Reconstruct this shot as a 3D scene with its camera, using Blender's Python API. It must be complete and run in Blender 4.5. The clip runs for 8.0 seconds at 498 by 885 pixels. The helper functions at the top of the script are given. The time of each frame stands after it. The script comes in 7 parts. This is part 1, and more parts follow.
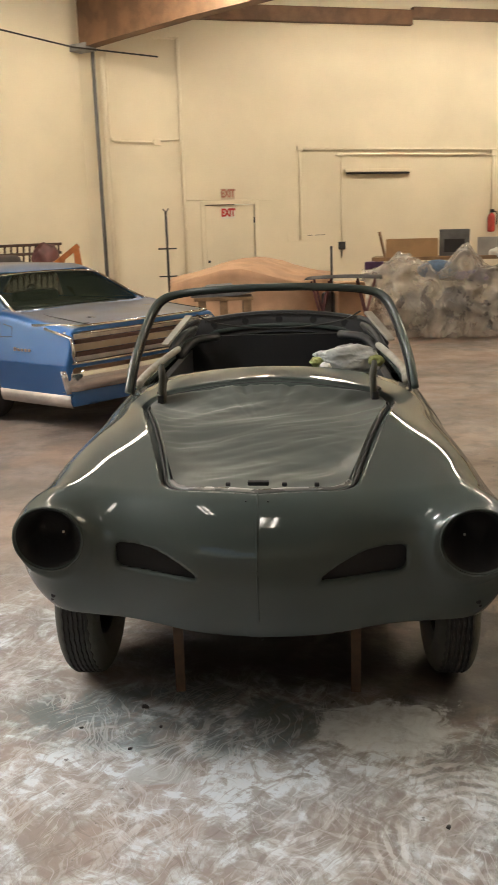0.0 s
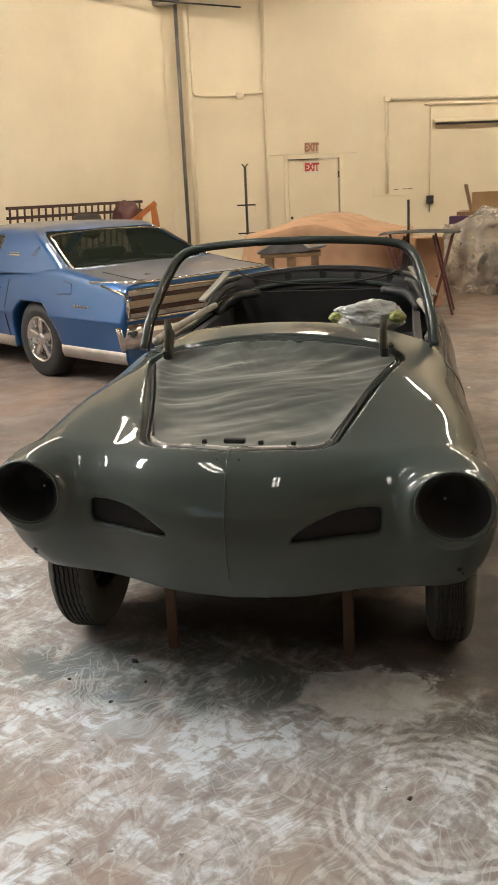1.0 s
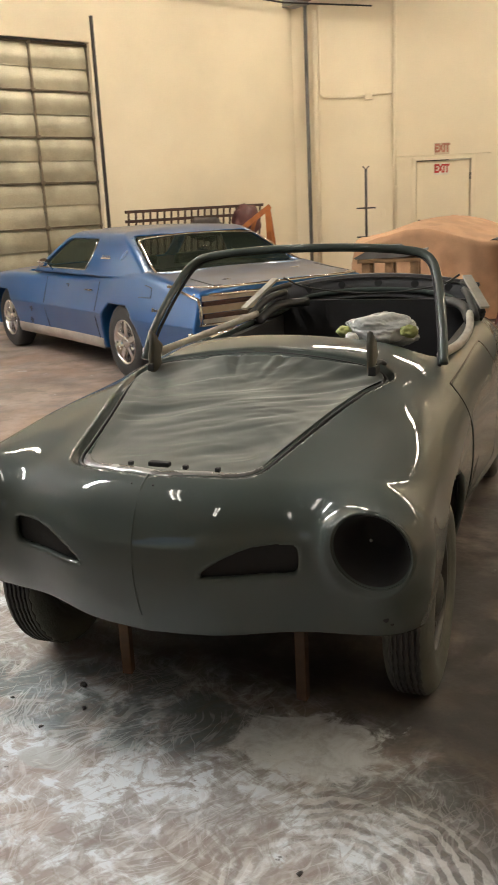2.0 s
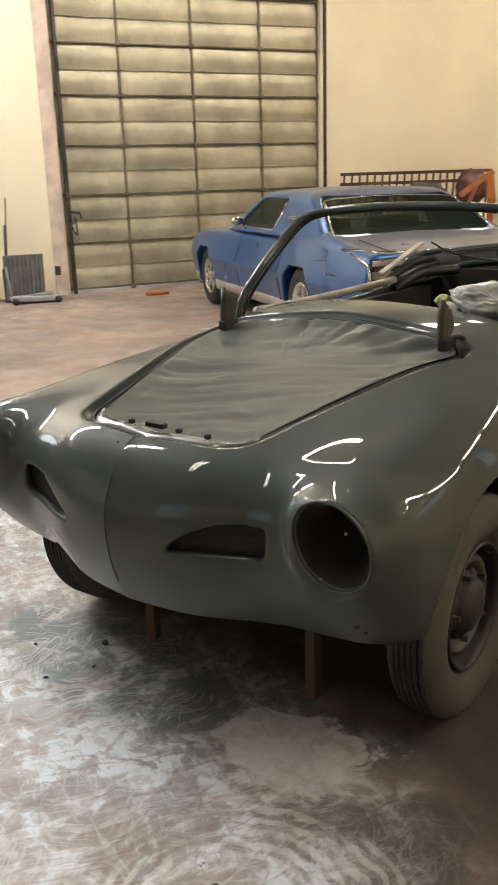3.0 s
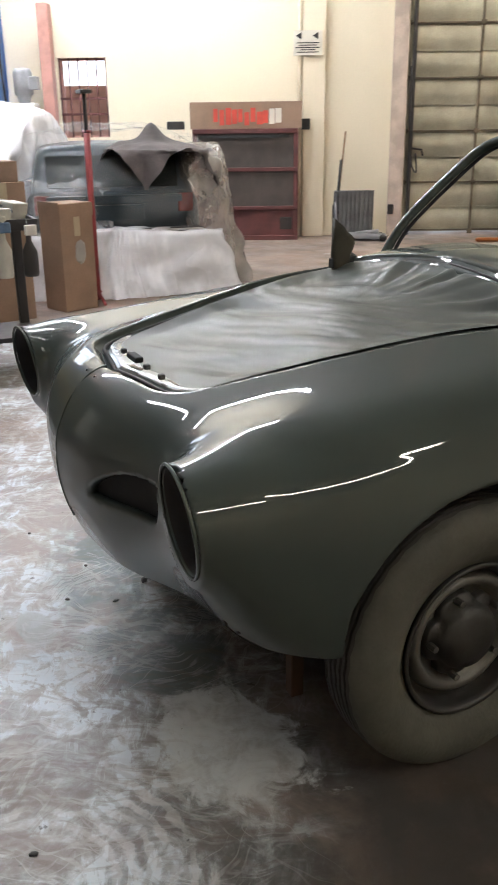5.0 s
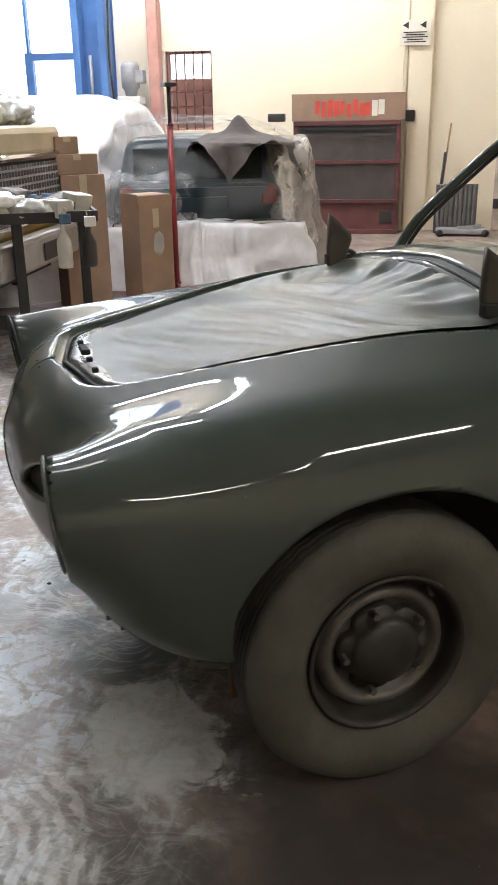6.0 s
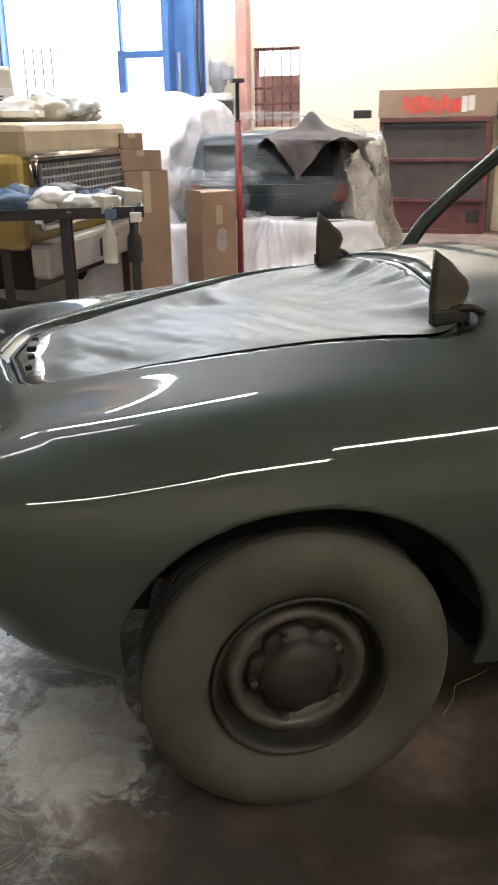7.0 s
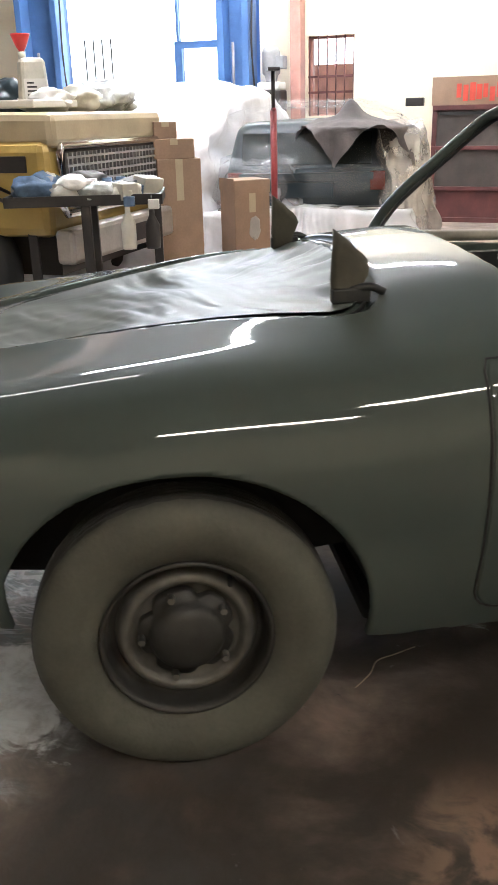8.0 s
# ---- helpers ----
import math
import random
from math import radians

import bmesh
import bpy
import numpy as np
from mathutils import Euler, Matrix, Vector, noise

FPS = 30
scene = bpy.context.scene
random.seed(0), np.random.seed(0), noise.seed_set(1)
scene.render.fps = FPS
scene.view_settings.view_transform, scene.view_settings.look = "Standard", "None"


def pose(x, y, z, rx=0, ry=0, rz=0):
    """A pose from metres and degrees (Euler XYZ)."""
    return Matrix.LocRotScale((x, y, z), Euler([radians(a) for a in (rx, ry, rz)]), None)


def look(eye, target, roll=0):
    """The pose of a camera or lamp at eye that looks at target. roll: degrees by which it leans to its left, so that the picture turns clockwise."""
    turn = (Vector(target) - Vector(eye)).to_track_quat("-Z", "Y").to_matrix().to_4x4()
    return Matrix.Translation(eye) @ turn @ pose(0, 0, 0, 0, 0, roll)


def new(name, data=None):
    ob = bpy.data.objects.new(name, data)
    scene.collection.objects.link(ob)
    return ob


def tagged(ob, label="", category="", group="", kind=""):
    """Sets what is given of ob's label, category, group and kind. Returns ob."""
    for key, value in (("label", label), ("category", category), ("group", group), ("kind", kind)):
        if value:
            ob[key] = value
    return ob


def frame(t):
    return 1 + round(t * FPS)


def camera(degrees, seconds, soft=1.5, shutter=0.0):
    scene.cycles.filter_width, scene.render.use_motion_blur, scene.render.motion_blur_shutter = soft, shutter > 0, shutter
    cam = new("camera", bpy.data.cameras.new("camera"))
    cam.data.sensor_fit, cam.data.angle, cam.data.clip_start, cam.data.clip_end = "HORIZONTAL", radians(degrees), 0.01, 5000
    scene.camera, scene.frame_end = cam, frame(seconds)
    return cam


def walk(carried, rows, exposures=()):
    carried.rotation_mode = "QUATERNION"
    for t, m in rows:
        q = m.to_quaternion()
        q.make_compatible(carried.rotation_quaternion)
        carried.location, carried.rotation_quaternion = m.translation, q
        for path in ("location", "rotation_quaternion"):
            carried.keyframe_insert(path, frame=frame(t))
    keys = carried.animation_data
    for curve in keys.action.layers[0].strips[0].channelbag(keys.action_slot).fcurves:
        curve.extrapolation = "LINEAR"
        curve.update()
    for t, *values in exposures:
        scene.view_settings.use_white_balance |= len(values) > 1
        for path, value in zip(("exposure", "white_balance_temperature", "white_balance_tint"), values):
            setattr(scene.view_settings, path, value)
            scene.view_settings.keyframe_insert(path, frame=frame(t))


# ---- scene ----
import functools

cam = camera(31.9, 8.0, 1.5, 0.3)
PATH = [
    (0, (0.405, -0.069, 1.713), (0.211, 1.865, 1.238), -1.7),
    (0.5, (0.581, -0.026, 1.7), (0.224, 1.881, 1.215), -1.6),
    (1, (0.785, 0.053, 1.674), (0.367, 1.928, 1.118), -2.6),
    (1.5, (1.053, 0.247, 1.665), (0.422, 2.066, 1.123), -1.6),
    (1.7, (1.182, 0.326, 1.67), (0.524, 2.138, 1.135), -2.3),
    (2.8, (1.768, 0.855, 1.574), (0.647, 2.407, 0.996), -2.1),
    (3, (1.834, 0.974, 1.566), (0.638, 2.468, 0.983), -1.7),
    (3.5, (1.998, 1.245, 1.546), (0.694, 2.641, 0.956), -0.5),
    (4, (2.133, 1.502, 1.505), (0.672, 2.722, 0.891), -0.3),
    (4.5, (2.204, 1.739, 1.475), (0.62, 2.776, 0.83), -0.2),
    (5, (2.249, 1.967, 1.462), (0.555, 2.783, 0.781), -0.7),
    (5.2, (2.286, 2.037, 1.472), (0.57, 2.791, 0.773), -0.1),
    (6.3, (2.404, 2.539, 1.444), (0.595, 3.053, 0.761), -1.0),
    (6.5, (2.402, 2.619, 1.435), (0.587, 3.113, 0.753), -0.5),
    (7, (2.408, 2.812, 1.444), (0.561, 3.141, 0.75), -1.0),
    (7.5, (2.445, 2.985, 1.422), (0.586, 3.185, 0.713), -2.1),
    (8, (2.547, 3.19, 1.422), (0.684, 3.349, 0.713), -1.5),
]
EXPOSURES = [(0.0, -0.22, 6250, 10), (2.0, -0.12, 6200, 10), (3.5, -0.10, 6100, 10), (5.0, -0.35, 5650, 10), (6.5, -0.25, 5700, 10), (8.0, 0.18, 5650, 10)]
walk(cam, [(t, look(eye, target, roll)) for t, eye, target, roll in PATH], EXPOSURES)

# ---- plan: the two visible walls as lines on the floor ----
CORNER = Vector((-4.30, 17.04, 0))
# a frame per wall: x along the wall, y into the wall (away from the room), z up
LEFT_WALL = Matrix.Translation(CORNER) @ Matrix.Rotation(radians(63), 4, "Z")
EXIT_WALL = Matrix.Translation(CORNER) @ Matrix.Rotation(radians(20), 4, "Z")
CEILING = 6.3

# ---- world and light ----
world = bpy.data.worlds.new("world")
scene.world = world
world.use_nodes = True
wn = world.node_tree.nodes
sky = wn.new("ShaderNodeTexSky")
sky.sky_type, sky.sun_disc, sky.sun_elevation, sky.sun_rotation = "NISHITA", False, radians(40), radians(250)
wn["Background"].inputs["Strength"].default_value = 0.15
world.node_tree.links.new(sky.outputs[0], wn["Background"].inputs["Color"])
sun = new("sun", bpy.data.lights.new("sun", "SUN"))
sun.data.energy, sun.data.angle, sun.data.color = 3.0, radians(0.5), (1.0, 0.95, 0.87)
sun.matrix_world = look((-40, -10, 40), (0, 0, 0))


def area_lamp(name, m, sx, sy, power, colour):
    lamp = new(name, bpy.data.lights.new(name, "AREA"))
    lamp.data.shape, lamp.data.size, lamp.data.size_y = "RECTANGLE", sx, sy
    lamp.data.energy, lamp.data.color = power, colour
    lamp.matrix_world = m
    return lamp


# daylight of the open roller door in the long wall
area_lamp("doorway_daylight", LEFT_WALL @ pose(-15.6, 0.1, 2.1, -90, 0, 0), 3.4, 3.8, 180, (0.9, 0.95, 1.0))

# daylight of the wide doorway behind the camera
area_lamp("yard_daylight", pose(-3.2, -7.9, 1.9, 90, 0, 180), 3.8, 3.4, 105, (0.90, 0.96, 1.0))

# added lamps, hung above view to light the hall: (x, y, half length, turn)
LAMPS = [(*(EXIT_WALL @ Vector((a, -3.2, 0))).to_2d(), 1.2, 20 + 90) for a in (1.6, 4.6, 7.6, 10.6)]
LAMPS += [(*(LEFT_WALL @ Vector((a, -3.2, 0))).to_2d(), 1.2, 63 + 90) for a in (-4.0, -7.2)]
# extra fill that whitens the long wall near the bright doorway
WALL_FILL_LAMPS = [(*(LEFT_WALL @ Vector((a, -1.7, 0))).to_2d(), 1.2, 63 + 90) for a in (-11.9, -14.6)]
WALL_FILL_LAMPS += [(*(LEFT_WALL @ Vector((-12.6, -6.6, 0))).to_2d(), 1.2, 63 + 90)]
DIM_LAMPS = [(0.2, -1.6, 1.2, 0), (-1.6, 1.5, 1.2, 0)]
FAINT_LAMPS = [(4.9, 6.6, 1.2, 0), (6.4, 4.6, 1.2, 0)]

# ---- materials ----
def material(name, colour, rough=0.6, metal=0.0, vary=0.25, scale=6.0, bump=0.1, fine=60.0, coat=0.0, spec=0.5, second=None, blend=(0.4, 0.6)):
    """A surface with broad stains and fine grain."""
    m = bpy.data.materials.new(name)
    m.use_nodes = True
    n, l = m.node_tree.nodes, m.node_tree.links
    b = n["Principled BSDF"]
    co = n.new("ShaderNodeTexCoord")
    big, small = n.new("ShaderNodeTexNoise"), n.new("ShaderNodeTexNoise")
    big.inputs["Scale"].default_value, big.inputs["Detail"].default_value = scale, 6
    small.inputs["Scale"].default_value, small.inputs["Detail"].default_value = fine, 4
    l.new(co.outputs["Object"], big.inputs["Vector"])
    l.new(co.outputs["Object"], small.inputs["Vector"])
    ramp = n.new("ShaderNodeValToRGB")
    ramp.color_ramp.elements[0].position, ramp.color_ramp.elements[1].position = blend
    dark = second if second else [c * (1 - vary) for c in colour]
    ramp.color_ramp.elements[0].color, ramp.color_ramp.elements[1].color = (*dark, 1), (*colour, 1)
    l.new(big.outputs["Fac"], ramp.inputs["Fac"])
    mix = n.new("ShaderNodeMix")
    mix.data_type, mix.blend_type = "RGBA", "MULTIPLY"
    mix.inputs["Factor"].default_value = vary
    l.new(ramp.outputs["Color"], mix.inputs[6])
    l.new(small.outputs["Fac"], mix.inputs[7])
    l.new(mix.outputs[2], b.inputs["Base Color"])
    mr = n.new("ShaderNodeMapRange")
    mr.inputs["To Min"].default_value, mr.inputs["To Max"].default_value = max(0.02, rough - 0.12 * vary * 4), min(1, rough + 0.1 * vary * 4)
    l.new(big.outputs["Fac"], mr.inputs["Value"])
    l.new(mr.outputs["Result"], b.inputs["Roughness"])
    b.inputs["Metallic"].default_value = metal
    b.inputs["Coat Weight"].default_value = coat
    b.inputs["Coat Roughness"].default_value = 0.03
    b.inputs["Specular IOR Level"].default_value = spec
    if bump:
        bp = n.new("ShaderNodeBump")
        bp.inputs["Strength"].default_value, bp.inputs["Distance"].default_value = bump, 0.01
        l.new(small.outputs["Fac"], bp.inputs["Height"])
        l.new(bp.outputs["Normal"], b.inputs["Normal"])
    return m


def glow(name, colour, strength):
    m = bpy.data.materials.new(name)
    m.use_nodes = True
    b = m.node_tree.nodes["Principled BSDF"]
    b.inputs["Base Color"].default_value = (*colour, 1)
    b.inputs["Emission Color"].default_value = (*colour, 1)
    b.inputs["Emission Strength"].default_value = strength
    return m


WALL = material("painted_wall", (0.80, 0.71, 0.53), 0.75, vary=0.10, scale=0.5, bump=0.06, fine=40)
CEIL = material("timber_ceiling", (0.30, 0.19, 0.11), 0.7, vary=0.3, scale=2, fine=30)
TIMBER = material("timber_beam", (0.24, 0.13, 0.07), 0.65, vary=0.35, scale=3, fine=50)
PAINT = material("slate_paint", (0.050, 0.063, 0.058), 0.5, vary=0.04, scale=3, bump=0.0, coat=0.66, spec=0.06)
DARK = material("dark_primer", (0.014, 0.016, 0.017), 0.6, vary=0.3, scale=8)
BLACKPRIMER = material("black_primer", (0.013, 0.014, 0.016), 0.5, vary=0.25, scale=8)
# black of seals, gaps and holes; also stands in for cabin shade
BLACK = material("black_and_shade", (0.008, 0.008, 0.009), 0.8, vary=0.2)
TREAD = material("tyre_tread", (0.045, 0.043, 0.04), 0.8, vary=0.3, scale=9, bump=0.2, fine=70)
RUBBER = material("dusty_tyre", (0.086, 0.087, 0.070), 0.75, vary=0.3, scale=7, bump=0.15, fine=90)
STEEL = material("dusty_steel", (0.042, 0.041, 0.038), 0.55, metal=0.3, vary=0.35, scale=12)
CHROME = material("chrome", (0.75, 0.75, 0.75), 0.12, metal=1.0, vary=0.08, bump=0.0)
BLUE = material("blue_metallic", (0.006, 0.076, 0.235), 0.28, metal=0.45, vary=0.03, scale=4, bump=0.0, coat=0.65)
SALOON_GLASS = material("saloon_glass", (0.026, 0.032, 0.022), 0.22, vary=0.05, bump=0.0, spec=0.0)
SALOON_GLASS.node_tree.nodes["Principled BSDF"].inputs["Alpha"].default_value = 0.70
GLASS_DARK = material("tinted_glass", (0.010, 0.013, 0.012), 0.2, vary=0.05, bump=0.0, spec=0.0)
DOORPANEL = material("door_panel", (0.50, 0.46, 0.34), 0.42, metal=0.4, vary=0.32, scale=1.5)
RUST = material("dark_steel_door", (0.20, 0.16, 0.105), 0.55, metal=0.4, vary=0.35, scale=6)
# prop wood, its colour darkened for the shade under the car
SHADEWOOD = material("shaded_timber", (0.12, 0.065, 0.035), 0.75, vary=0.35, scale=5, fine=40)
WOOD = material("raw_wood", (0.33, 0.20, 0.10), 0.7, vary=0.35, scale=5, fine=40)
CARD = material("cardboard", (0.31, 0.205, 0.135), 0.8, vary=0.2, scale=3)
WHITE = material("white_paint", (0.75, 0.73, 0.68), 0.5, vary=0.12, scale=2)
SKYGLOW = glow("bright_outdoors", (0.95, 0.98, 1.0), 3.2)
LAMP_ON = glow("lamp_tube", (1.0, 0.87, 0.67), 160.0)
LAMP_DIM = glow("dim_lamp_tube", (1.0, 0.92, 0.80), 50.0)
LAMP_FAINT = glow("faint_lamp_tube", (1.0, 0.86, 0.66), 185.0)
LAMP_FILL = glow("wall_fill_tube", (1.0, 0.95, 0.88), 560.0)
FILM = material("masking_film", (0.090, 0.099, 0.091), 0.36, vary=0.08, scale=4, bump=0.06, fine=14, spec=0.06)
TAPE = material("olive_tape", (0.060, 0.056, 0.040), 0.7, vary=0.3, scale=14)
DOORCAP = material("bare_primer", (0.36, 0.34, 0.29), 0.6, vary=0.25, scale=9)
BAG = material("plastic_bag", (0.50, 0.52, 0.50), 0.28, vary=0.25, scale=12, coat=0.5)
LIME = material("lime_tape", (0.32, 0.35, 0.11), 0.6, vary=0.2)
STANDRED = material("dark_red_paint", (0.28, 0.03, 0.03), 0.5, vary=0.3, scale=5)
WHEELGREY = material("dusty_wheel_steel", (0.115, 0.112, 0.10), 0.5, metal=0.2, vary=0.3, scale=14)
REDPAINT = material("red_paint", (0.50, 0.05, 0.035), 0.5, vary=0.3, scale=5)
OXIDE = material("red_oxide_steel", (0.13, 0.038, 0.036), 0.55, vary=0.35, scale=4)
ORANGE = material("orange_paint", (0.50, 0.16, 0.035), 0.5, vary=0.3, scale=7)
BLACKSTEEL = material("black_steel", (0.025, 0.02, 0.018), 0.5, vary=0.3, scale=9, bump=0.02)
BROWNFENCE = material("rusty_fence", (0.09, 0.045, 0.03), 0.6, vary=0.4, scale=9)
CANVAS = material("peach_dust_sheet", (0.56, 0.34, 0.20), 0.85, vary=0.2, scale=3, fine=90)
GREYBOARD = material("grey_board", (0.16, 0.155, 0.15), 0.7, vary=0.3, scale=5)
LIFT = material("blue_lift_paint", (0.09, 0.19, 0.43), 0.45, vary=0.2, scale=3)
MUSTARD = material("mustard_paint", (0.42, 0.29, 0.07), 0.4, vary=0.15, scale=3, coat=0.3)
TAN = material("tan_paint", (0.45, 0.37, 0.24), 0.5, vary=0.15, scale=3)
MOTORGREY = material("motor_grey", (0.30, 0.30, 0.31), 0.5, vary=0.2)
GREYCLOTH = material("grey_moving_blanket", (0.085, 0.07, 0.065), 0.9, vary=0.3, scale=6, bump=0.4, fine=70)
SUVBODY = material("dark_teal_body", (0.014, 0.025, 0.032), 0.35, vary=0.1, scale=4, bump=0.0, spec=0.3)
PALE = material("pale_plastic", (0.62, 0.60, 0.52), 0.5, vary=0.15)
CLUTTERBLUE = material("blue_rag", (0.10, 0.16, 0.26), 0.8, vary=0.3, scale=20)
AMBER = material("tail_lamp_red", (0.16, 0.02, 0.012), 0.25, vary=0.1, coat=0.5)
PINK = material("pink_primer_post", (0.50, 0.26, 0.21), 0.6, vary=0.2)

DARKRED = material("dark_red_lens", (0.045, 0.012, 0.010), 0.2, vary=0.1, coat=0.6)
CREAM = material("cream_reflector", (0.34, 0.28, 0.20), 0.35, vary=0.15)
SATIN = material("satin_metal", (0.55, 0.52, 0.48), 0.35, metal=0.7, vary=0.2)
STRIP = material("grey_satin_strip", (0.17, 0.17, 0.165), 0.28, metal=0.3, vary=0.15, scale=12, bump=0.02)
BLACKRUBBER = material("black_tyre", (0.02, 0.02, 0.02), 0.7, vary=0.3)

SIGNWHITE = material("sign_white", (0.72, 0.68, 0.58), 0.5, vary=0.1)
SIGNRED = material("sign_red", (0.45, 0.03, 0.025), 0.5, vary=0.1)
FADED = material("faded_sign", (0.55, 0.45, 0.32), 0.6, vary=0.15)
FADEDRED = material("faded_red", (0.42, 0.17, 0.11), 0.6, vary=0.2)
JAMB = material("pink_jamb", (0.62, 0.50, 0.41), 0.7, vary=0.25, scale=4)

CABDARK = material("worn_dark_panel", (0.075, 0.06, 0.052), 0.6, vary=0.35, scale=4)
SPRAYRED = material("spray_red", (0.62, 0.07, 0.04), 0.6, vary=0.2)
FUNNELRED = material("red_plastic", (0.60, 0.04, 0.04), 0.35, vary=0.1)
BRICKOUT = material("red_building", (0.80, 0.46, 0.38), 0.8, vary=0.3, scale=3)
OUTGROUND = material("pale_ground", (0.45, 0.44, 0.42), 0.9, vary=0.15, scale=1)
WOODLIGHT = material("light_plywood", (0.46, 0.28, 0.13), 0.65, vary=0.2, scale=3)
CARDGREY = material("grey_card", (0.36, 0.34, 0.31), 0.7, vary=0.15)
PURPLE = material("purple_case", (0.10, 0.04, 0.12), 0.5, vary=0.3, scale=12)
CLUTTERPURPLE = material("purple_vinyl", (0.09, 0.06, 0.16), 0.45, vary=0.2)


def settled_dust(m, colour, most, scale=3.0):
    """Pale dust lying on the level parts of a painted surface."""
    n, l = m.node_tree.nodes, m.node_tree.links
    b, out = n["Principled BSDF"], n["Material Output"]
    geo, co, sep = n.new("ShaderNodeNewGeometry"), n.new("ShaderNodeTexCoord"), n.new("ShaderNodeSeparateXYZ")
    l.new(geo.outputs["Normal"], sep.inputs["Vector"])
    level = n.new("ShaderNodeMapRange")
    level.interpolation_type = "SMOOTHSTEP"
    level.inputs["From Min"].default_value, level.inputs["From Max"].default_value = 0.80, 0.985
    l.new(sep.outputs["Z"], level.inputs["Value"])
    tex = n.new("ShaderNodeTexNoise")
    tex.inputs["Scale"].default_value, tex.inputs["Detail"].default_value = scale, 8
    l.new(co.outputs["Object"], tex.inputs["Vector"])
    patchy = n.new("ShaderNodeMapRange")
    patchy.inputs["From Min"].default_value, patchy.inputs["From Max"].default_value = 0.3, 0.62
    patchy.inputs["To Min"].default_value, patchy.inputs["To Max"].default_value = most * 0.55, most
    l.new(tex.outputs["Fac"], patchy.inputs["Value"])
    both = n.new("ShaderNodeMath")
    both.operation = "MULTIPLY"
    l.new(level.outputs["Result"], both.inputs[0])
    l.new(patchy.outputs["Result"], both.inputs[1])
    dust, mix = n.new("ShaderNodeBsdfDiffuse"), n.new("ShaderNodeMixShader")
    dust.inputs["Color"].default_value = (*colour, 1)
    l.new(both.outputs[0], mix.inputs["Fac"])
    l.new(b.outputs["BSDF"], mix.inputs[1])
    l.new(dust.outputs["BSDF"], mix.inputs[2])
    l.new(mix.outputs["Shader"], out.inputs["Surface"])


settled_dust(BLUE, (0.19, 0.17, 0.15), 0.62)


def clear_plastic(name, alpha, colour=(0.75, 0.76, 0.76), low=0.75, high=1.35, scale=4.0, vary=0.15):
    m = material(name, colour, 0.22, vary=vary, scale=6, bump=0.2, fine=22)
    n, l = m.node_tree.nodes, m.node_tree.links
    b = n["Principled BSDF"]
    tex = n.new("ShaderNodeTexNoise")
    tex.inputs["Scale"].default_value, tex.inputs["Detail"].default_value, tex.inputs["Distortion"].default_value = scale, 7, 0.6
    co = n.new("ShaderNodeTexCoord")
    l.new(co.outputs["Object"], tex.inputs["Vector"])
    mr = n.new("ShaderNodeMapRange")
    mr.inputs["From Min"].default_value, mr.inputs["From Max"].default_value = 0.42, 0.78
    mr.inputs["To Min"].default_value, mr.inputs["To Max"].default_value = alpha * low, min(1.0, alpha * high)
    l.new(tex.outputs["Fac"], mr.inputs["Value"])
    l.new(mr.outputs["Result"], b.inputs["Alpha"])
    return m


SHEETING = clear_plastic("plastic_sheeting", 0.03, low=0.4, high=6.0, scale=2.2)
SHEETING_HEAP = clear_plastic("crumpled_plastic_sheeting", 0.38, (0.66, 0.68, 0.70), 0.35, 2.0, 4.0)
SHEETING_DUSTY = clear_plastic("dusty_plastic_sheeting", 0.50, (0.58, 0.53, 0.47), 0.85, 1.2)
SHEETING_WHITE = clear_plastic("white_plastic_sheeting", 0.97, (0.92, 0.92, 0.94), vary=0.04)


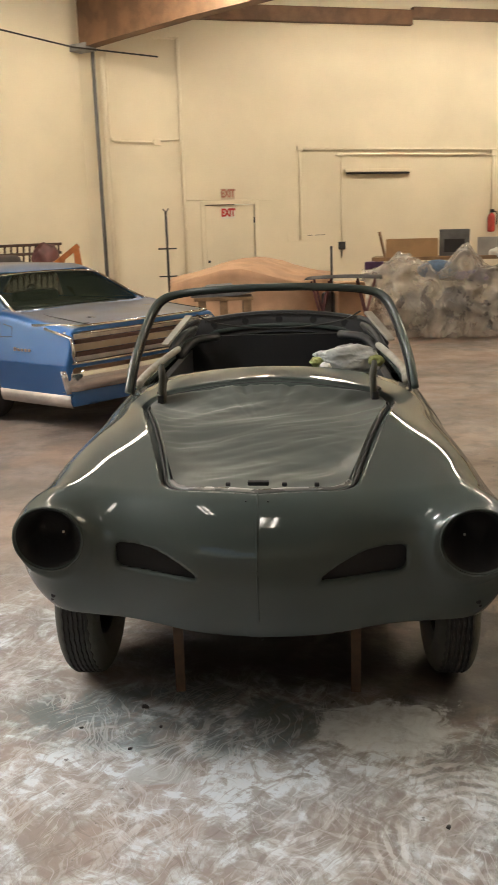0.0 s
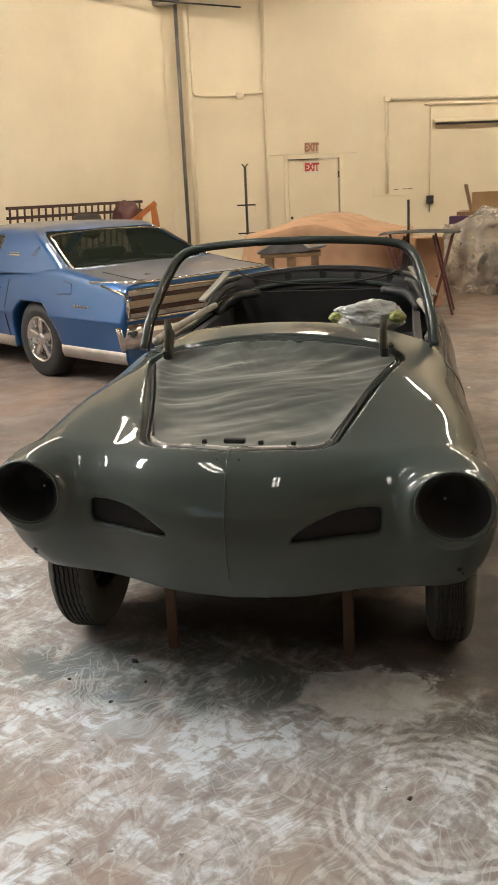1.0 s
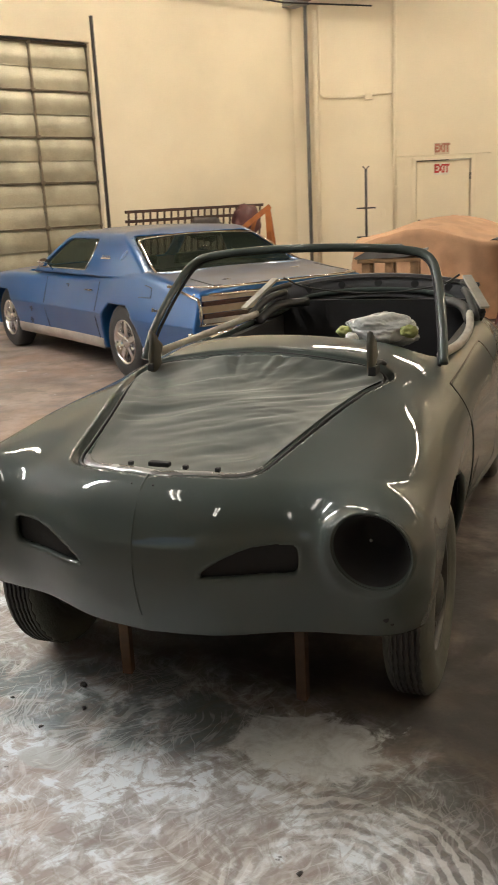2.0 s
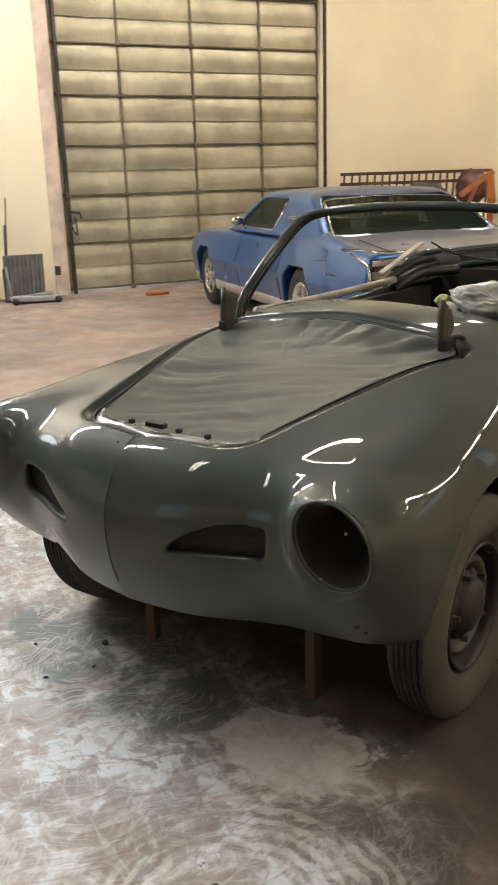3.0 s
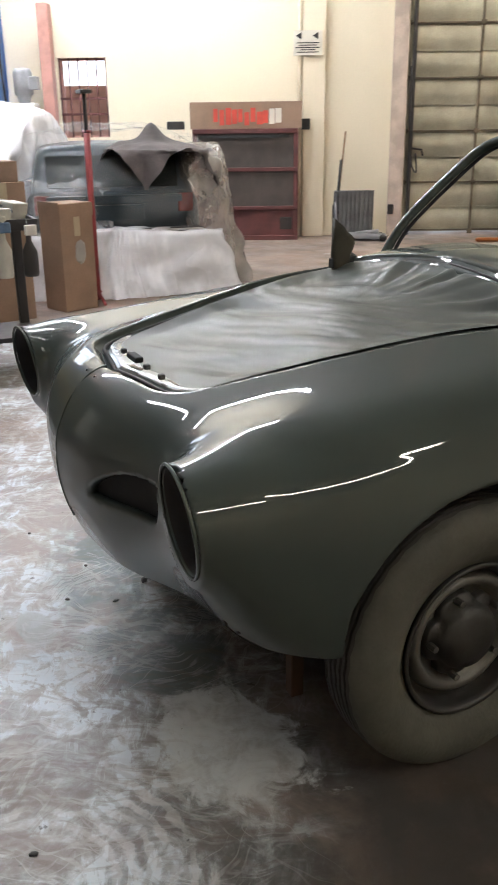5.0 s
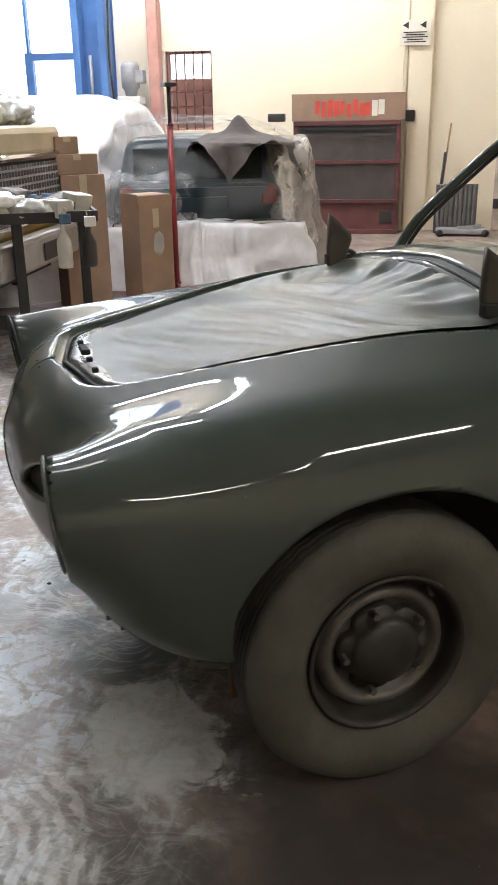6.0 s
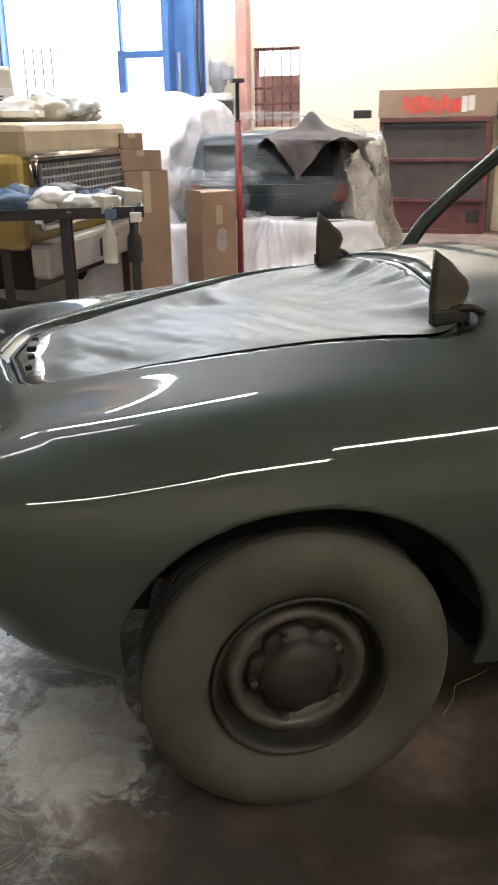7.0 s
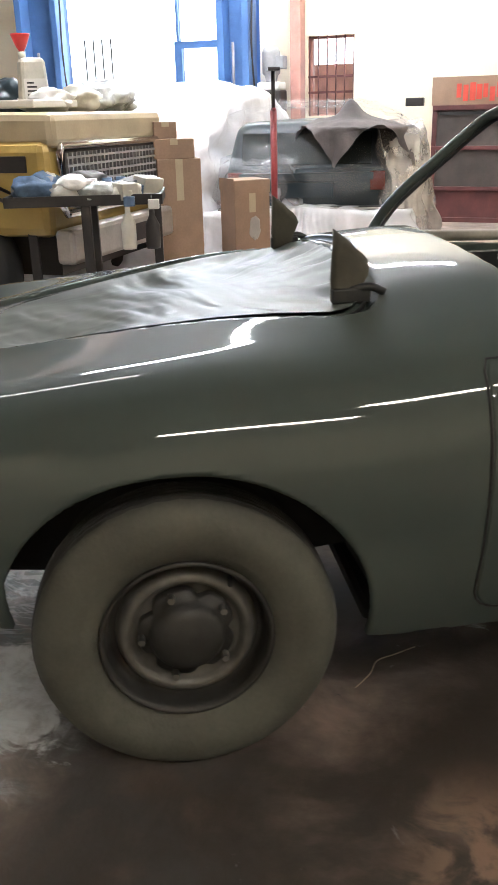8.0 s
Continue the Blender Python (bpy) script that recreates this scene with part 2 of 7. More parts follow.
def floor_material():
    """Worn concrete: broad stains, a cloud of white overspray with scuffs in front of the grey car, dark ground beside
    it, shade painted under it.
    """
    m = bpy.data.materials.new("oversprayed_concrete")
    m.use_nodes = True
    n, l = m.node_tree.nodes, m.node_tree.links
    b = n["Principled BSDF"]
    co = n.new("ShaderNodeTexCoord").outputs["Object"]

    def tex(scale, detail=6, distortion=0.0, stretch=(1, 1, 1), turn=0.0):
        mp = n.new("ShaderNodeMapping")
        mp.inputs["Scale"].default_value, mp.inputs["Rotation"].default_value = stretch, (0, 0, radians(turn))
        l.new(co, mp.inputs["Vector"])
        t = n.new("ShaderNodeTexNoise")
        t.inputs["Scale"].default_value, t.inputs["Detail"].default_value, t.inputs["Distortion"].default_value = scale, detail, distortion
        t.inputs["Roughness"].default_value = 0.62
        l.new(mp.outputs["Vector"], t.inputs["Vector"])
        return t.outputs["Fac"]

    def span(v, a, c, lo=0.0, hi=1.0):
        mr = n.new("ShaderNodeMapRange")
        mr.interpolation_type = "SMOOTHSTEP"
        for k, x in zip(("From Min", "From Max", "To Min", "To Max"), (a, c, lo, hi)):
            mr.inputs[k].default_value = x
        l.new(v, mr.inputs["Value"])
        return mr.outputs["Result"]

    def calc(op, a, c):
        q = n.new("ShaderNodeMath")
        q.operation = op
        for i, x in enumerate((a, c)):
            if isinstance(x, (int, float)):
                q.inputs[i].default_value = x
            else:
                l.new(x, q.inputs[i])
        return q.outputs[0]

    def near(cx, cy, rx, ry):
        """1 at a place, falling to 0 at the ellipse round it."""
        mp = n.new("ShaderNodeMapping")
        mp.vector_type = "POINT"
        mp.inputs["Location"].default_value, mp.inputs["Scale"].default_value = (-cx / rx, -cy / ry, 0), (1 / rx, 1 / ry, 0)
        l.new(co, mp.inputs["Vector"])
        ln = n.new("ShaderNodeVectorMath")
        ln.operation = "LENGTH"
        l.new(mp.outputs["Vector"], ln.inputs[0])
        return span(ln.outputs["Value"], 0.25, 1.0, 1.0, 0.0)

    def over(below, fac, colour):
        mx = n.new("ShaderNodeMix")
        mx.data_type = "RGBA"
        l.new(fac, mx.inputs["Factor"])
        if isinstance(below, tuple):
            mx.inputs[6].default_value = (*below, 1)
        else:
            l.new(below, mx.inputs[6])
        mx.inputs[7].default_value = (*colour, 1)
        return mx.outputs[2]

    def warped(amount, scale):
        """The place, bent by a slow noise."""
        t = n.new("ShaderNodeTexNoise")
        t.inputs["Scale"].default_value, t.inputs["Detail"].default_value = scale, 2
        l.new(co, t.inputs["Vector"])
        v = n.new("ShaderNodeVectorMath")
        v.operation = "MULTIPLY_ADD"
        l.new(t.outputs["Color"], v.inputs[0])
        v.inputs[1].default_value = (amount, amount, 0)
        l.new(co, v.inputs[2])
        return v.outputs["Vector"]

    def strokes(turn, along, across, a, c, where, shift=0.0, line=False):
        """Brush scuffs in one direction; line: thin scratches."""
        mp = n.new("ShaderNodeMapping")
        turned = n.new("ShaderNodeMapping")
        turned.inputs["Rotation"].default_value = (0, 0, radians(turn))
        l.new(where, turned.inputs["Vector"])
        mp.inputs["Scale"].default_value, mp.inputs["Location"].default_value = (along, across, 1), (shift, shift, shift)
        l.new(turned.outputs["Vector"], mp.inputs["Vector"])
        t = n.new("ShaderNodeTexNoise")
        t.inputs["Scale"].default_value, t.inputs["Detail"].default_value, t.inputs["Roughness"].default_value = 1.0, 2 if line else 7, 0.6
        l.new(mp.outputs["Vector"], t.inputs["Vector"])
        if line:
            return span(calc("ABSOLUTE", calc("SUBTRACT", t.outputs["Fac"], 0.5), 0.0), a, c, 1.0, 0.0)
        return span(t.outputs["Fac"], a, c)

    bent = warped(0.17, 4.5)
    swirl = warped(0.20, 3.0)
    c = over((0.28, 0.222, 0.182), span(tex(1.1, 12, 0.3), 0.36, 0.62), (0.165, 0.128, 0.106))
    c = over(c, calc("MULTIPLY", span(tex(3.8, 14, 0.4), 0.46, 0.60), 0.6), (0.125, 0.105, 0.094))
    c = over(c, calc("MULTIPLY", span(tex(0.7, 6, 0.2, (1, 1, 1), 50), 0.45, 0.62), 0.35), (0.42, 0.27, 0.19))
    # dark ground beside the grey car, shade painted under it, darker grey before its wheel
    dark_and_shade = span(calc("MAXIMUM", near(1.75, 3.55, 1.4, 1.35), calc("MAXIMUM", near(0.4, 4.2, 1.5, 1.75), near(0.15, 3.5, 1.05, 0.85))), 0.0, 0.6)
    c = over(c, calc("MULTIPLY", dark_and_shade, span(tex(2.2, 12, 0.4), 0.20, 0.56)), (0.036, 0.029, 0.023))
    grey_dark = calc("MULTIPLY", span(near(1.05, 2.75, 0.62, 0.75), 0.0, 0.5), span(tex(3.1, 12, 0.6), 0.34, 0.58))
    c = over(c, calc("MULTIPLY", grey_dark, 0.95), (0.050, 0.047, 0.044))
    # overspray: feathered blotches, broken by short scuffs
    cloud = span(calc("MAXIMUM", near(-0.1, 2.2, 1.75, 1.05), calc("MULTIPLY", near(-2.4, 2.6, 2.8, 2.4), 0.6)), 0.0, 0.55)
    thick = span(near(0.10, 2.42, 0.95, 0.36), 0.0, 0.8)
    c = over(c, calc("MULTIPLY", cloud, 0.22), (0.46, 0.475, 0.49))
    soft = calc("ADD", span(tex(3.4, 14, 0.8), 0.40, 0.60), calc("MULTIPLY", thick, 0.45))
    blots = span(tex(9.0, 15, 0.9), 0.40, 0.58)
    crumbs = span(tex(24.0, 12, 0.8), 0.42, 0.58)
    wisps = calc("MAXIMUM", strokes(20, 4.0, 21.0, 0.50, 0.60, swirl, 3.0), strokes(112, 4.0, 19.0, 0.52, 0.61, swirl, 9.0))
    blots = calc("MULTIPLY", blots, calc("ADD", calc("MULTIPLY", calc("MAXIMUM", crumbs, wisps), 0.6), 0.4))
    white = calc("MULTIPLY", cloud, calc("MULTIPLY", soft, calc("ADD", calc("MULTIPLY", blots, 1.0), 0.14)))
    c = over(c, calc("MINIMUM", calc("MULTIPLY", white, calc("ADD", calc("MULTIPLY", wisps, 0.45), 0.72)), 0.92), (0.66, 0.73, 0.78))
    feather = calc("MULTIPLY", calc("MULTIPLY", wisps, cloud), span(tex(2.6, 8, 0.4, (1, 1, 1), 65), 0.46, 0.58))
    c = over(c, calc("MULTIPLY", feather, 0.34), (0.68, 0.695, 0.70))
    # darker teal patches close to the nose, with a smooth grey spill
    teal_patch = calc("MULTIPLY", span(near(-0.15, 2.72, 0.95, 0.34), 0.0, 0.7), span(tex(4.2, 12, 0.7), 0.38, 0.54))
    c = over(c, calc("MULTIPLY", teal_patch, 0.85), (0.090, 0.118, 0.122))
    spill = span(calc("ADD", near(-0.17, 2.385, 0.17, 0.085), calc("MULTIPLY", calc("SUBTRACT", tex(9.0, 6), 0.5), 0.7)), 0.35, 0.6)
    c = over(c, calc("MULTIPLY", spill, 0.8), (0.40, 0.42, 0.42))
    # dark scuffs, then pale scratches through the dust
    scuff = calc("MULTIPLY", calc("MAXIMUM", strokes(125, 5.0, 44.0, 0.53, 0.62, bent, 2.0), calc("MULTIPLY", strokes(62, 4.0, 52.0, 0.53, 0.62, bent, 6.0), span(tex(1.9, 4), 0.45, 0.58))), calc("MULTIPLY", cloud, 0.42))
    c = over(c, scuff, (0.20, 0.165, 0.14))
    hair = calc("MULTIPLY", strokes(78, 2.2, 16.0, 0.005, 0.024, bent, 1.0, True), span(tex(3.1, 5), 0.47, 0.56))
    hair = calc("MAXIMUM", hair, calc("MULTIPLY", strokes(118, 2.6, 18.0, 0.005, 0.024, bent, 5.0, True), span(tex(3.3, 5, 0.0, (1, 1, 1), 40), 0.47, 0.56)))
    hair = calc("MAXIMUM", hair, calc("MULTIPLY", strokes(48, 2.4, 20.0, 0.005, 0.024, bent, 8.0, True), span(tex(2.9, 5, 0.0, (1, 1, 1), 80), 0.48, 0.57)))
    hair = calc("MAXIMUM", hair, calc("MULTIPLY", strokes(148, 2.0, 15.0, 0.005, 0.024, bent, 12.0, True), span(tex(2.7, 5, 0.0, (1, 1, 1), 20), 0.49, 0.57)))
    c = over(c, calc("MULTIPLY", calc("MULTIPLY", hair, cloud), 0.30), (0.70, 0.71, 0.72))
    # thick pale patch before the front wheel, with a frayed edge
    patch = span(calc("ADD", near(0.58, 2.70, 0.38, 0.26), calc("MULTIPLY", calc("SUBTRACT", tex(6.5, 14, 1.0), 0.5), 2.3)), 0.34, 0.66)
    c = over(c, calc("MULTIPLY", patch, calc("ADD", calc("MULTIPLY", span(tex(11.0, 12, 0.5), 0.35, 0.62), 0.45), 0.5)), (0.70, 0.745, 0.76))
    # circular sweep marks
    mp = n.new("ShaderNodeMapping")
    mp.inputs["Location"].default_value = (-0.82, -2.13, 0)
    l.new(co, mp.inputs["Vector"])
    wv = n.new("ShaderNodeTexWave")
    wv.wave_type, wv.rings_direction = "RINGS", "Z"
    wv.inputs["Scale"].default_value, wv.inputs["Distortion"].default_value, wv.inputs["Detail"].default_value = 7.5, 5.5, 7
    wv.inputs["Detail Scale"].default_value = 1.6
    l.new(mp.outputs["Vector"], wv.inputs["Vector"])
    within = calc("MULTIPLY", span(near(0.82, 2.13, 0.52, 0.52), 0.0, 0.35), span(near(0.82, 2.13, 0.26, 0.26), 0.0, 0.6, 1.0, 0.25))
    ring = calc("MULTIPLY", calc("MULTIPLY", span(wv.outputs["Fac"], 0.40, 0.75), within), span(tex(3.2, 10), 0.42, 0.56))
    c = over(c, calc("MULTIPLY", calc("MULTIPLY", within, span(wv.outputs["Fac"], 0.45, 0.10)), 0.30), (0.19, 0.165, 0.145))
    c = over(c, calc("MULTIPLY", ring, 0.5), (0.68, 0.68, 0.675))
    # dry brown patch and a torn paper-coloured streak in the dark ground
    dry = calc("MULTIPLY", near(1.34, 3.80, 0.42, 0.30), span(tex(7.0, 14, 0.8), 0.42, 0.60))
    c = over(c, calc("MULTIPLY", dry, 0.8), (0.30, 0.20, 0.14))
    # scuffs and spots
    spots = calc("MULTIPLY", span(tex(17, 3), 0.68, 0.73), 0.7)
    c = over(c, spots, (0.045, 0.04, 0.036))
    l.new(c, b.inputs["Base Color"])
    l.new(span(tex(2.0, 6), 0.3, 0.7, 0.42, 0.75), b.inputs["Roughness"])
    bp = n.new("ShaderNodeBump")
    bp.inputs["Strength"].default_value, bp.inputs["Distance"].default_value = 0.25, 0.01
    l.new(tex(30, 6), bp.inputs["Height"])
    l.new(bp.outputs["Normal"], b.inputs["Normal"])
    return m


FLOOR = floor_material()

# ---- builders ----
def part(name, bm, mat, parent=None, label="", smooth=False):
    me = bpy.data.meshes.new(name)
    bm.to_mesh(me)
    bm.free()
    if smooth:
        me.shade_smooth()
    me.materials.append(mat)
    ob = new(name, me)
    if parent:
        ob.parent = parent
    if label:
        ob["label"] = label
    return ob


def add_box(bm, x0, x1, y0, y1, z0, z1, bevel=0.0, m=None):
    made = bmesh.ops.create_cube(bm, size=1)["verts"]
    for v in made:
        v.co = Vector(((x0 + x1) / 2 + v.co.x * (x1 - x0), (y0 + y1) / 2 + v.co.y * (y1 - y0), (z0 + z1) / 2 + v.co.z * (z1 - z0)))
    if bevel:
        edges = list({e for v in made for e in v.link_edges})
        out = bmesh.ops.bevel(bm, geom=edges, offset=bevel, segments=2, affect="EDGES", profile=0.5)
        made = list({v for v in out["verts"]} | {v for v in made if v.is_valid})
    if m:
        bmesh.ops.transform(bm, matrix=m, verts=made)
    return made


def box(name, dims, mat, parent=None, label="", bevel=0.0, m=None):
    bm = bmesh.new()
    add_box(bm, *dims, bevel=bevel, m=m)
    return part(name, bm, mat, parent, label)


def empty(name, m, label, category, group="", kind=""):
    ob = new(name)
    ob.matrix_world = m
    return tagged(ob, label, category, group, kind)


def tube(bm, points, radius, sides=8, closed=False, flat=1.0):
    """Sweeps a round section along points. radius: a number or one per point."""
    pts = [Vector(p) for p in points]
    n = len(pts)
    rings = []
    up = Vector((0, 0, 1))
    for i, p in enumerate(pts):
        a = pts[(i - 1) % n] if closed or i else p
        b = pts[(i + 1) % n] if closed or i < n - 1 else p
        d = (b - a).normalized()
        side = d.cross(up)
        if side.length < 0.05:
            side = d.cross(Vector((0, 1, 0)))
        side.normalize()
        over = side.cross(d).normalized()
        r = radius[i] if isinstance(radius, (list, tuple)) else radius
        rings.append([bm.verts.new(p + side * (r * math.cos(t)) + over * (r * flat * math.sin(t))) for t in (2 * math.pi * k / sides for k in range(sides))])
    for i in range(n if closed else n - 1):
        r0, r1 = rings[i], rings[(i + 1) % n]
        for k in range(sides):
            bm.faces.new((r0[k], r0[(k + 1) % sides], r1[(k + 1) % sides], r1[k]))
    if not closed:
        bm.faces.new(rings[0][::-1])
        bm.faces.new(rings[-1])


def lathe(bm, profile, steps=48, m=None):
    """Turns a profile of (radius, along) round the x axis."""
    rings = []
    for k in range(steps):
        t = 2 * math.pi * k / steps
        rings.append([bm.verts.new((a, r * math.cos(t), r * math.sin(t))) for r, a in profile])
    for k in range(steps):
        r0, r1 = rings[k], rings[(k + 1) % steps]
        for i in range(len(profile) - 1):
            bm.faces.new((r0[i], r0[i + 1], r1[i + 1], r1[i]))
    bmesh.ops.remove_doubles(bm, verts=bm.verts, dist=1e-5)
    if m:
        bmesh.ops.transform(bm, matrix=m, verts=bm.verts)
    bmesh.ops.recalc_face_normals(bm, faces=bm.faces)


def key(x, *pairs):
    """A smooth curve through (at, value) pairs."""
    xs, ys = np.array([p[0] for p in pairs], float), np.array([p[1] for p in pairs], float)
    d = np.gradient(ys, xs)
    x = np.clip(x, xs[0], xs[-1])
    i = np.clip(np.searchsorted(xs, x) - 1, 0, len(xs) - 2)
    h = xs[i + 1] - xs[i]
    t = (x - xs[i]) / h
    return (2 * t**3 - 3 * t**2 + 1) * ys[i] + (t**3 - 2 * t**2 + t) * h * d[i] + (3 * t**2 - 2 * t**3) * ys[i + 1] + (t**3 - t**2) * h * d[i + 1]


@functools.lru_cache(maxsize=None)
def spline_bends(pairs):
    """Second derivatives of the natural cubic spline through (at, value) pairs."""
    xs, ys = np.array([p[0] for p in pairs], float), np.array([p[1] for p in pairs], float)
    n, h = len(xs), np.diff(xs)
    a, r = np.eye(n), np.zeros(n)
    for i in range(1, n - 1):
        a[i, i - 1 : i + 2] = h[i - 1], 2 * (h[i - 1] + h[i]), h[i]
        r[i] = 6 * ((ys[i + 1] - ys[i]) / h[i] - (ys[i] - ys[i - 1]) / h[i - 1])
    return xs, ys, h, np.linalg.solve(a, r)


def glide(x, *pairs):
    """A curve through (at, value) pairs with no break in its bend."""
    xs, ys, h, m = spline_bends(pairs)
    x = np.clip(x, xs[0], xs[-1])
    i = np.clip(np.searchsorted(xs, x) - 1, 0, len(xs) - 2)
    p, q, w = xs[i + 1] - x, x - xs[i], h[i]
    return (m[i] * p**3 + m[i + 1] * q**3) / (6 * w) + (ys[i] / w - m[i] * w / 6) * p + (ys[i + 1] / w - m[i + 1] * w / 6) * q


def smax(a, b, r):
    h = np.clip(r - np.abs(a - b), 0, None) / r
    return np.maximum(a, b) + h * h * r * 0.25


def smin(a, b, r):
    return -smax(-a, -b, r)


def slope(field, p, e=0.002):
    g = np.stack([field(p[0] + e * (i == 0), p[1] + e * (i == 1), p[2] + e * (i == 2)) - field(p[0] - e * (i == 0), p[1] - e * (i == 1), p[2] - e * (i == 2)) for i in range(3)])
    return g / (2 * e)


def skin(name, field, reach, low, high, h, mat, parent=None, label=""):
    """A mesh of the surface field = 0, alike on both sides of x = 0. reach: half width; low, high: (y, z)."""
    xs = (np.arange(int(reach / h) + 3) - 0.5) * h
    ys = np.arange(low[0], high[0] + h, h)
    zs = np.arange(low[1], high[1] + h, h)
    X, Y, Z = np.meshgrid(xs, ys, zs, indexing="ij")
    f = field(X, Y, Z)
    inside = f < 0
    n = np.zeros(tuple(s - 1 for s in f.shape), int)
    acc = [np.zeros(n.shape) for _ in range(3)]
    s = f.shape
    for ax in range(3):
        o = [a for a in range(3) if a != ax]
        for da in (0, 1):
            for db in (0, 1):
                lo, hi = [slice(0, -1)] * 3, [slice(0, -1)] * 3
                for a, d in ((o[0], da), (o[1], db)):
                    lo[a] = hi[a] = slice(d, s[a] - 1 + d)
                lo[ax], hi[ax] = slice(0, s[ax] - 1), slice(1, s[ax])
                lo, hi = tuple(lo), tuple(hi)
                cross = inside[lo] != inside[hi]
                t = np.where(cross, f[lo] / np.where(cross, f[lo] - f[hi], 1), 0)
                n += cross
                acc[ax] += np.where(cross, t, 0)
                acc[o[0]] += cross * da
                acc[o[1]] += cross * db
    used = n > 0
    ids = -np.ones(n.shape, int)
    ids[used] = np.arange(used.sum())
    ci = np.argwhere(used)
    base = np.array([xs[0], ys[0], zs[0]])
    v = base + h * (ci + np.stack([a[used] / n[used] for a in acc], 1))
    mid = ci[:, 0] == 0
    v[mid, 0] = 0
    for _ in range(3):
        p = v.T
        g = slope(field, p)
        step = np.clip(field(*p) / np.maximum((g * g).sum(0), 0.05), -h * 0.7, h * 0.7)
        move = -(step * g).T
        ln = np.linalg.norm(move, axis=1, keepdims=True)
        move *= np.minimum(1, 0.6 * h / np.maximum(ln, 1e-9))
        v = v + move
        v[mid, 0] = 0
    g = slope(field, v.T).T
    g[mid, 0] = 0
    normal = g / np.maximum(np.linalg.norm(g, axis=1, keepdims=True), 1e-9)
    quads = []
    for ax in range(3):
        o = [a for a in range(3) if a != ax]
        lo, hi = [slice(None)] * 3, [slice(None)] * 3
        lo[ax], hi[ax] = slice(0, -1), slice(1, None)
        cross = inside[tuple(lo)] != inside[tuple(hi)]
        c = np.argwhere(cross)
        ok = np.ones(len(c), bool)
        for a in o:
            ok &= (c[:, a] >= 1) & (c[:, a] <= s[a] - 2)
        c = c[ok]
        ring = []
        for da, db in ((-1, -1), (0, -1), (0, 0), (-1, 0)):
            q = c.copy()
            q[:, o[0]] += da
            q[:, o[1]] += db
            ring.append(ids[q[:, 0], q[:, 1], q[:, 2]])
        q = np.stack(ring, 1)
        flip = inside[c[:, 0], c[:, 1], c[:, 2]]
        if ax == 1:
            flip = ~flip
        q[~flip] = q[~flip][:, ::-1]
        quads.append(q)
    q = np.concatenate(quads)
    q = q[(q >= 0).all(1)]
    # the other half
    count = len(v)
    twin = np.where(mid, np.arange(count), count + np.cumsum(~mid) - 1)
    vm, nm = v[~mid] * [-1, 1, 1], normal[~mid] * [-1, 1, 1]
    verts = np.concatenate([v, vm])
    normals = np.concatenate([normal, nm])
    faces = np.concatenate([q, twin[q][:, ::-1]])
    me = bpy.data.meshes.new(name)
    me.from_pydata(verts.tolist(), [], faces.tolist())
    me.validate()
    me.shade_smooth()
    if len(me.vertices) == len(normals):
        me.normals_split_custom_set_from_vertices(normals.tolist())
    me.materials.append(mat)
    ob = new(name, me)
    if parent:
        ob.parent = parent
    if label:
        ob["label"] = label
    return ob


# ---- the hall ----
def structure(ob, label, category):
    return tagged(ob, label, category, kind="structure")


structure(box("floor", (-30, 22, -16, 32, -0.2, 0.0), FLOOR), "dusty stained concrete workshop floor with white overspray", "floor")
structure(box("ceiling", (-24, 16, -12, 26, CEILING, CEILING + 0.2), CEIL), "dark timber ceiling above the hall", "ceiling")


def wall_with_holes(name, frame_m, length0, length1, holes, thick=0.3, label="", mat=WALL):
    """Along a wall's frame, from length0 to length1, with openings (x0, x1, z0, z1) in order."""
    bm = bmesh.new()
    at = length0
    for x0, x1, z0, z1 in holes:
        add_box(bm, at, x0, 0, thick, 0, CEILING)
        if z0 > 0:
            add_box(bm, x0, x1, 0, thick, 0, z0)
        add_box(bm, x0, x1, 0, thick, z1, CEILING)
        at = x1
    add_box(bm, at, length1, 0, thick, 0, CEILING)
    bmesh.ops.remove_doubles(bm, verts=bm.verts, dist=1e-4)
    ob = part(name, bm, mat)
    ob.matrix_world = frame_m
    return structure(ob, label, "wall")


wall_with_holes("wall_west", LEFT_WALL, -24, 0, [(-17.3, -13.95, 0, 4.0), (-13.25, -12.6, 1.35, 2.36), (-8.55, -4.36, 0, 4.12)], 0.3, "cream painted long wall with an open doorway")
wall_with_holes("wall_north", EXIT_WALL, 0, 14, [(2.29, 3.33, 0, 2.22)], 0.25, "cream painted end wall of the workshop")
structure(box("wall_east", (9.6, 9.9, -12, 22, 0, CEILING), WALL), "plain painted side wall", "wall")
bm = bmesh.new()
for x0, x1, z0 in ((-20, -5.2, 0), (-5.2, -1.2, 3.7), (-1.2, 9.6, 0)):
    add_box(bm, x0, x1, -8.3, -8.0, z0, CEILING)
structure(part("wall_south", bm, WALL), "plain painted back wall with a wide doorway", "wall")

# ---- the grey car: x to its left, y from nose to tail ----
CAR = Matrix.Translation((0.168, 2.415, 0)) @ Matrix.Rotation(math.atan2(0.037, 0.9993), 4, "Z")
AXLE = (0.742, 3.142)
TYRE = 0.340


LAMP = Vector((0.677, 0.057, 0.763))
LAMP_AXIS = Vector((0.083, 0.990, 0.112)).normalized()


